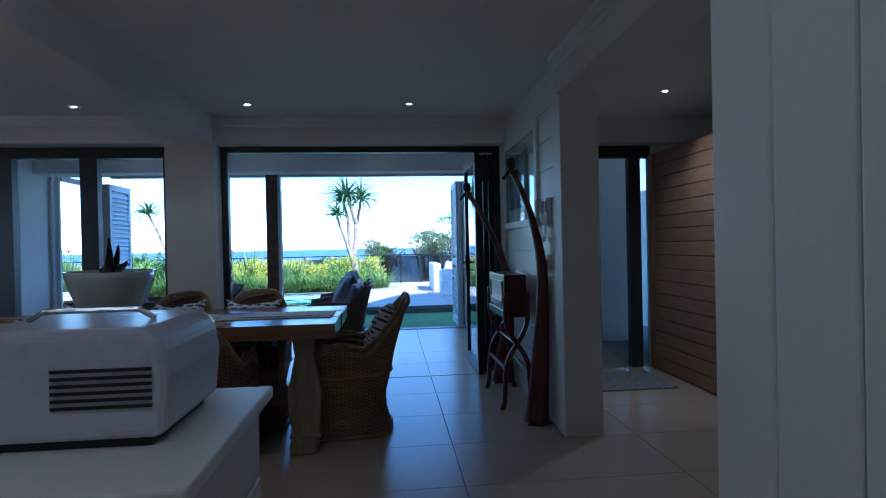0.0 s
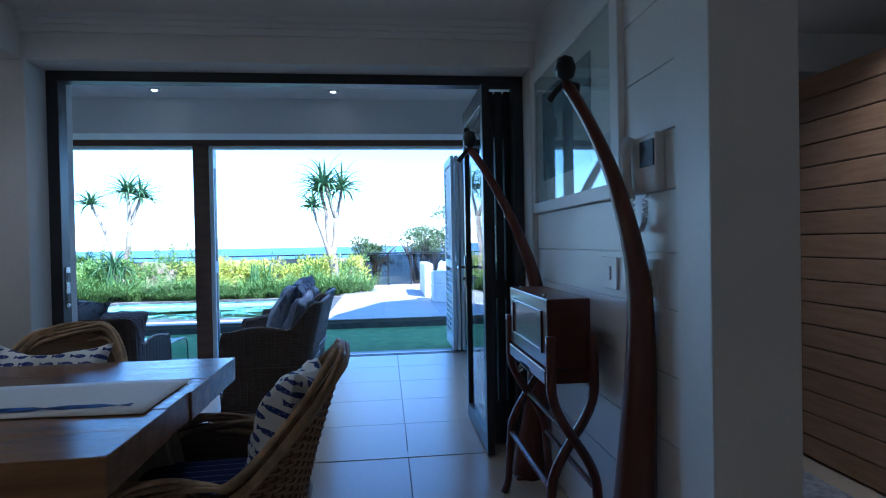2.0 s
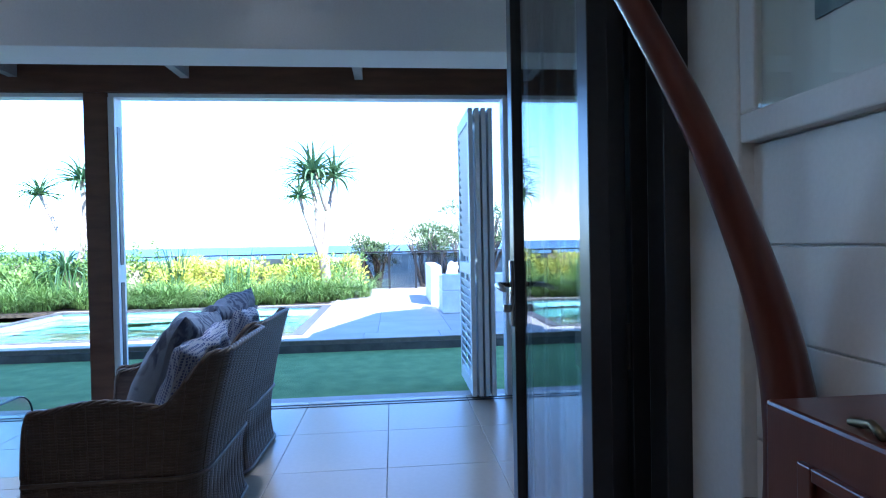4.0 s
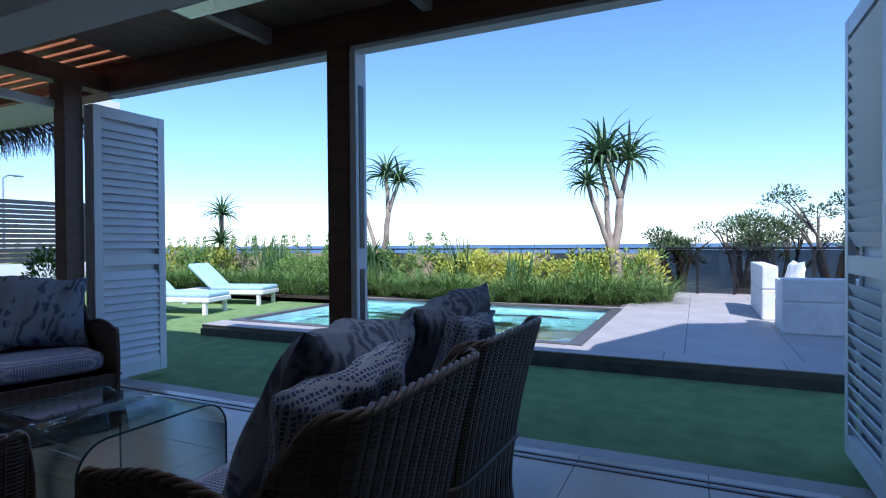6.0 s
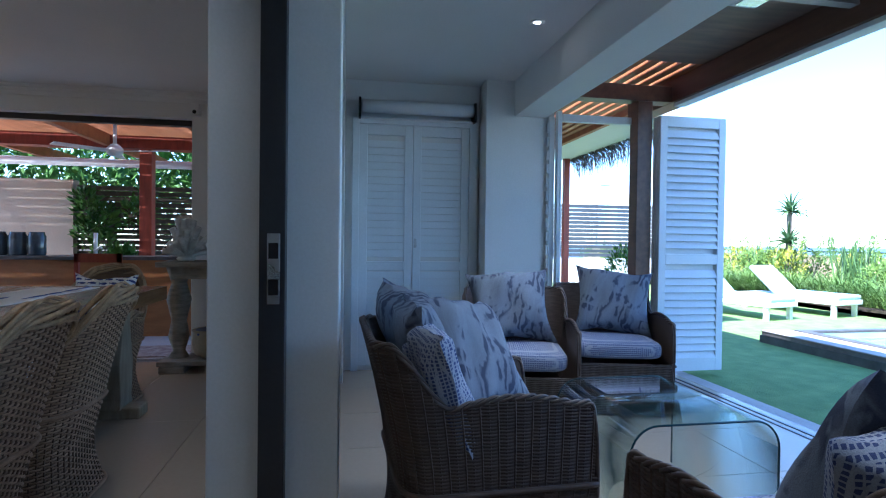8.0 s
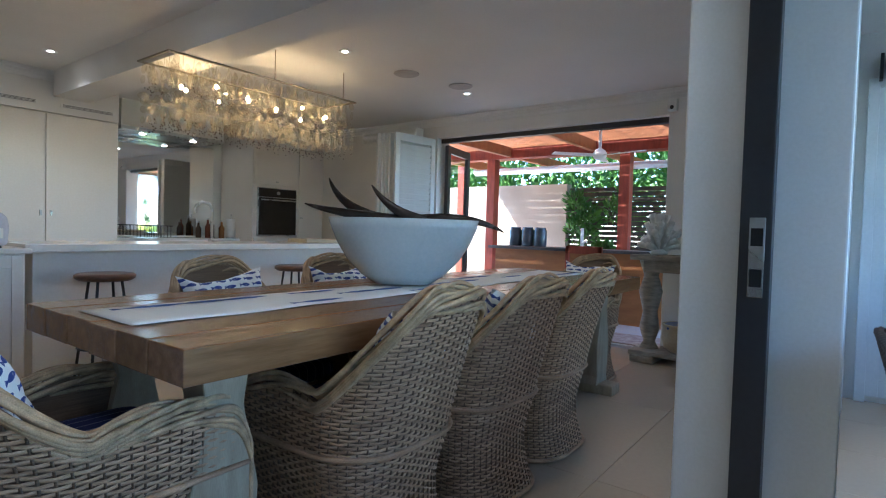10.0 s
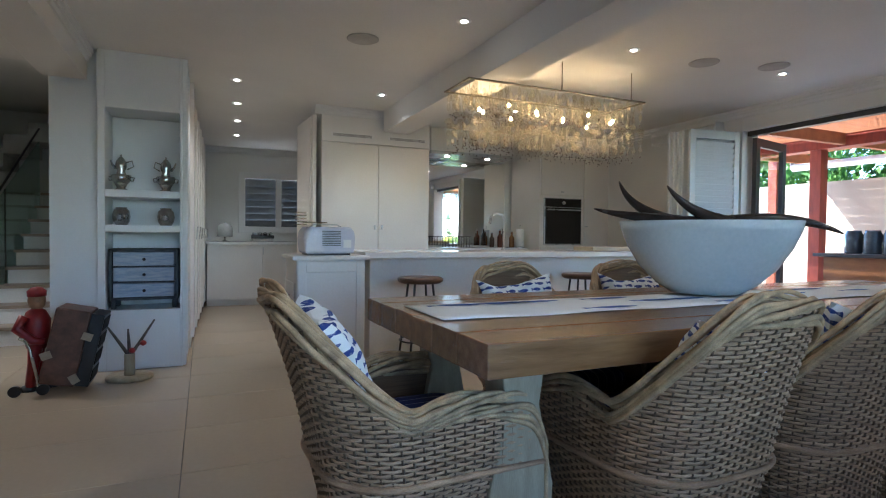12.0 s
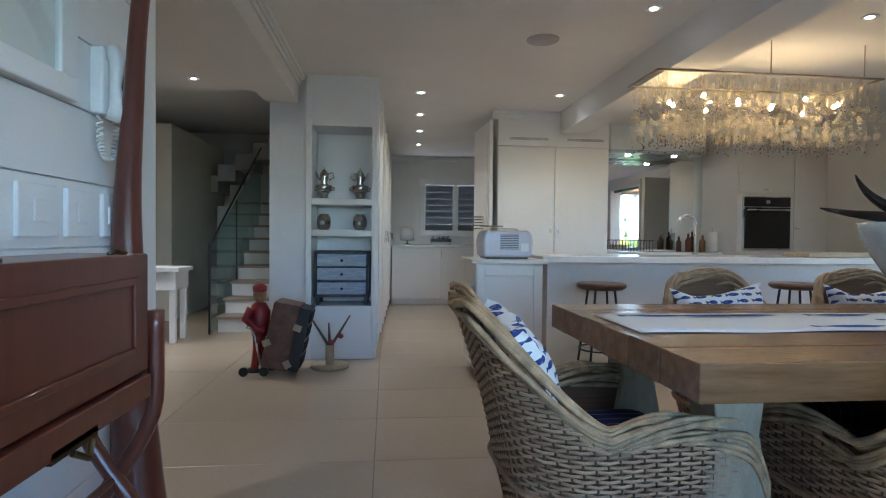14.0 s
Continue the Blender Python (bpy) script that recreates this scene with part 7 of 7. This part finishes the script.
MB().lathe([(0.02, 0.53), (0.045, 0.56), (0.052, 0.60), (0.045, 0.64), (0.0, 0.665)], 14).build("head", SKIN, fg, smooth=True)
MB().lathe([(0.054, 0.625), (0.056, 0.66), (0.03, 0.685), (0.0, 0.69)], 14).build("cap", RED, fg, smooth=True)
tm2 = pose(-0.18, 0.06, 0.05, 0, -12, 0)
MB().box(-0.06, -0.14, 0, 0.14, 0.14, 0.50, tm2).build("trunk", LEA, fg, bevel=0.012)
MB().box(-0.14, -0.135, 0.01, -0.062, 0.135, 0.49, tm2).build("rack", BLACK, fg, bevel=0.004)
# near-black plates on the rack: the compartments' shade is put into the colour
for k in range(4):
    MB().box(-0.145, -0.12, 0.04 + 0.115 * k, -0.139, 0.12, 0.12 + 0.115 * k, tm2).build("compartment", material("hollow_shade", (0.004, 0.004, 0.004), 0.9) if k == 0 else bpy.data.materials["hollow_shade"], fg)
for k, (a, b) in enumerate(((0.1, 0.2), (-0.05, 0.32), (0.04, 0.05))):
    MB().box(-0.03 + a * 0.2, 0.14, b, 0.03 + a * 0.2, 0.144, b + 0.05, tm2 @ pose(0, 0, 0, 0, 30 - 40 * k, 0)).build("sticker", material("faded_label", (0.4, 0.3, 0.2), 0.7) if k == 0 else bpy.data.materials["faded_label"], fg)
MB().tube([(0.03, 0.16, 0.36), (0.0, 0.165, 0.3), (-0.05, 0.17, 0.05)], 0.009, 8).tube([(0.03, 0.16, 0.36), (0.06, 0.15, 0.37)], 0.011, 8).build("trolley_bar", STEEL, fg, smooth=True)
for x in (-0.05, 0.1):
    MB().lathe([(0.0, -0.012), (0.035, -0.012), (0.035, 0.012), (0.0, 0.012)], 14, pose(x - 0.02, 0.17, 0.035, 90)).build("wheel", BLACK, fg)
bo2 = thing("branch_ornament", "bare forked branch ornament with red baubles on a disc", "ornament", m=pose(0.25, 0.75, 0))
MB().lathe([(0.15, 0.0), (0.155, 0.01), (0.15, 0.025), (0.0, 0.025)], 24).build("base", TLEG, bo2, smooth=True)
MB().lathe([(0.035, 0.025), (0.035, 0.18), (0.0, 0.18)], 12).build("stump", TLEG, bo2, smooth=True)
for dx, dz in ((-0.16, 0.42), (0.15, 0.40), (0.01, 0.36)):
    MB().tube([(0, 0, 0.16), (dx * 0.4, 0.01, 0.26), (dx, 0.0, dz)], [0.014, 0.011, 0.006], 7).build("twig", DBARK, bo2)
for x, z in ((-0.02, 0.21), (-0.09, 0.26)):
    MB().lathe([(0.0, -0.022), (0.018, -0.012), (0.022, 0.0), (0.018, 0.012), (0.0, 0.022)], 12, pose(x, 0.045, z)).build("bauble", RED, bo2, smooth=True)
nudge(_before, -0.04, 0.09)

# ---- floor tiles and terrace slabs, one by one ----
def lay(parent, name, mat, x0, y0, x1, y1, sx, sy, ox, oy, z, gap=0.003, skip=None):
    cache = {}
    i0, i1 = math.floor((x0 - ox) / sx), math.ceil((x1 - ox) / sx)
    j0, j1 = math.floor((y0 - oy) / sy), math.ceil((y1 - oy) / sy)
    for i in range(i0, i1):
        for j in range(j0, j1):
            a, b = max(x0, ox + i * sx), min(x1, ox + (i + 1) * sx)
            c, d = max(y0, oy + j * sy), min(y1, oy + (j + 1) * sy)
            if b - a < 0.03 or d - c < 0.03 or (skip and skip(a, b, c, d)):
                continue
            k = (round(b - a, 3), round(d - c, 3))
            if k not in cache:
                w, h = (b - a) / 2 - gap / 2, (d - c) / 2 - gap / 2
                e = 0.0015
                m = MB()
                m.add([(-w, -h, -0.01), (w, -h, -0.01), (w, h, -0.01), (-w, h, -0.01), (-w, -h, -e), (w, -h, -e), (w, h, -e), (-w, h, -e),
                       (-w + e, -h + e, 0), (w - e, -h + e, 0), (w - e, h - e, 0), (-w + e, h - e, 0)],
                      [(0, 1, 5, 4), (1, 2, 6, 5), (2, 3, 7, 6), (3, 0, 4, 7), (4, 5, 9, 8), (5, 6, 10, 9), (6, 7, 11, 10), (7, 4, 8, 11), (8, 9, 10, 11)])
                cache[k] = m.mesh(name, mat)
            o = new(name, cache[k])
            o.parent = parent
            o.matrix_basis = Matrix.Translation(((a + b) / 2, (c + d) / 2, z))


lay(floor, "tile", TILE, -5.5, -1.6, 2.36, YF0, 1.2, 0.6, -0.19, YF0, 0.0, skip=lambda a, b, c, d: b < -2.4 and d < 0.6)
lay(floor, "tile", TILE, -4.98, YF1, 0.95, 8.19, 0.6, 0.585, -0.19, 6.30, 0.0)
structure(MB().box(-5.5, -4.3, -0.012, 2.36, -1.6, 0.0).box(2.36, -0.35, -0.012, 4.6, YI, 0.0).build("floor", TILE), "pale floor of the scullery and inner hall", "floor")
_before = set(scene.objects)
lay(deck, "slab", DECK, -6.3, 10.58, 4.0, 10.95, 0.9, 0.6, -6.3, 10.58, 0.117, 0.005)
lay(deck, "slab", DECK, -1.64, 10.95, 4.0, 17.5, 0.9, 0.9, -1.64, 10.95, 0.117, 0.005)
lay(deck, "slab", DECK, -6.3, 14.1, -1.64, 14.3, 0.9, 0.6, -6.3, 14.1, 0.117, 0.005)
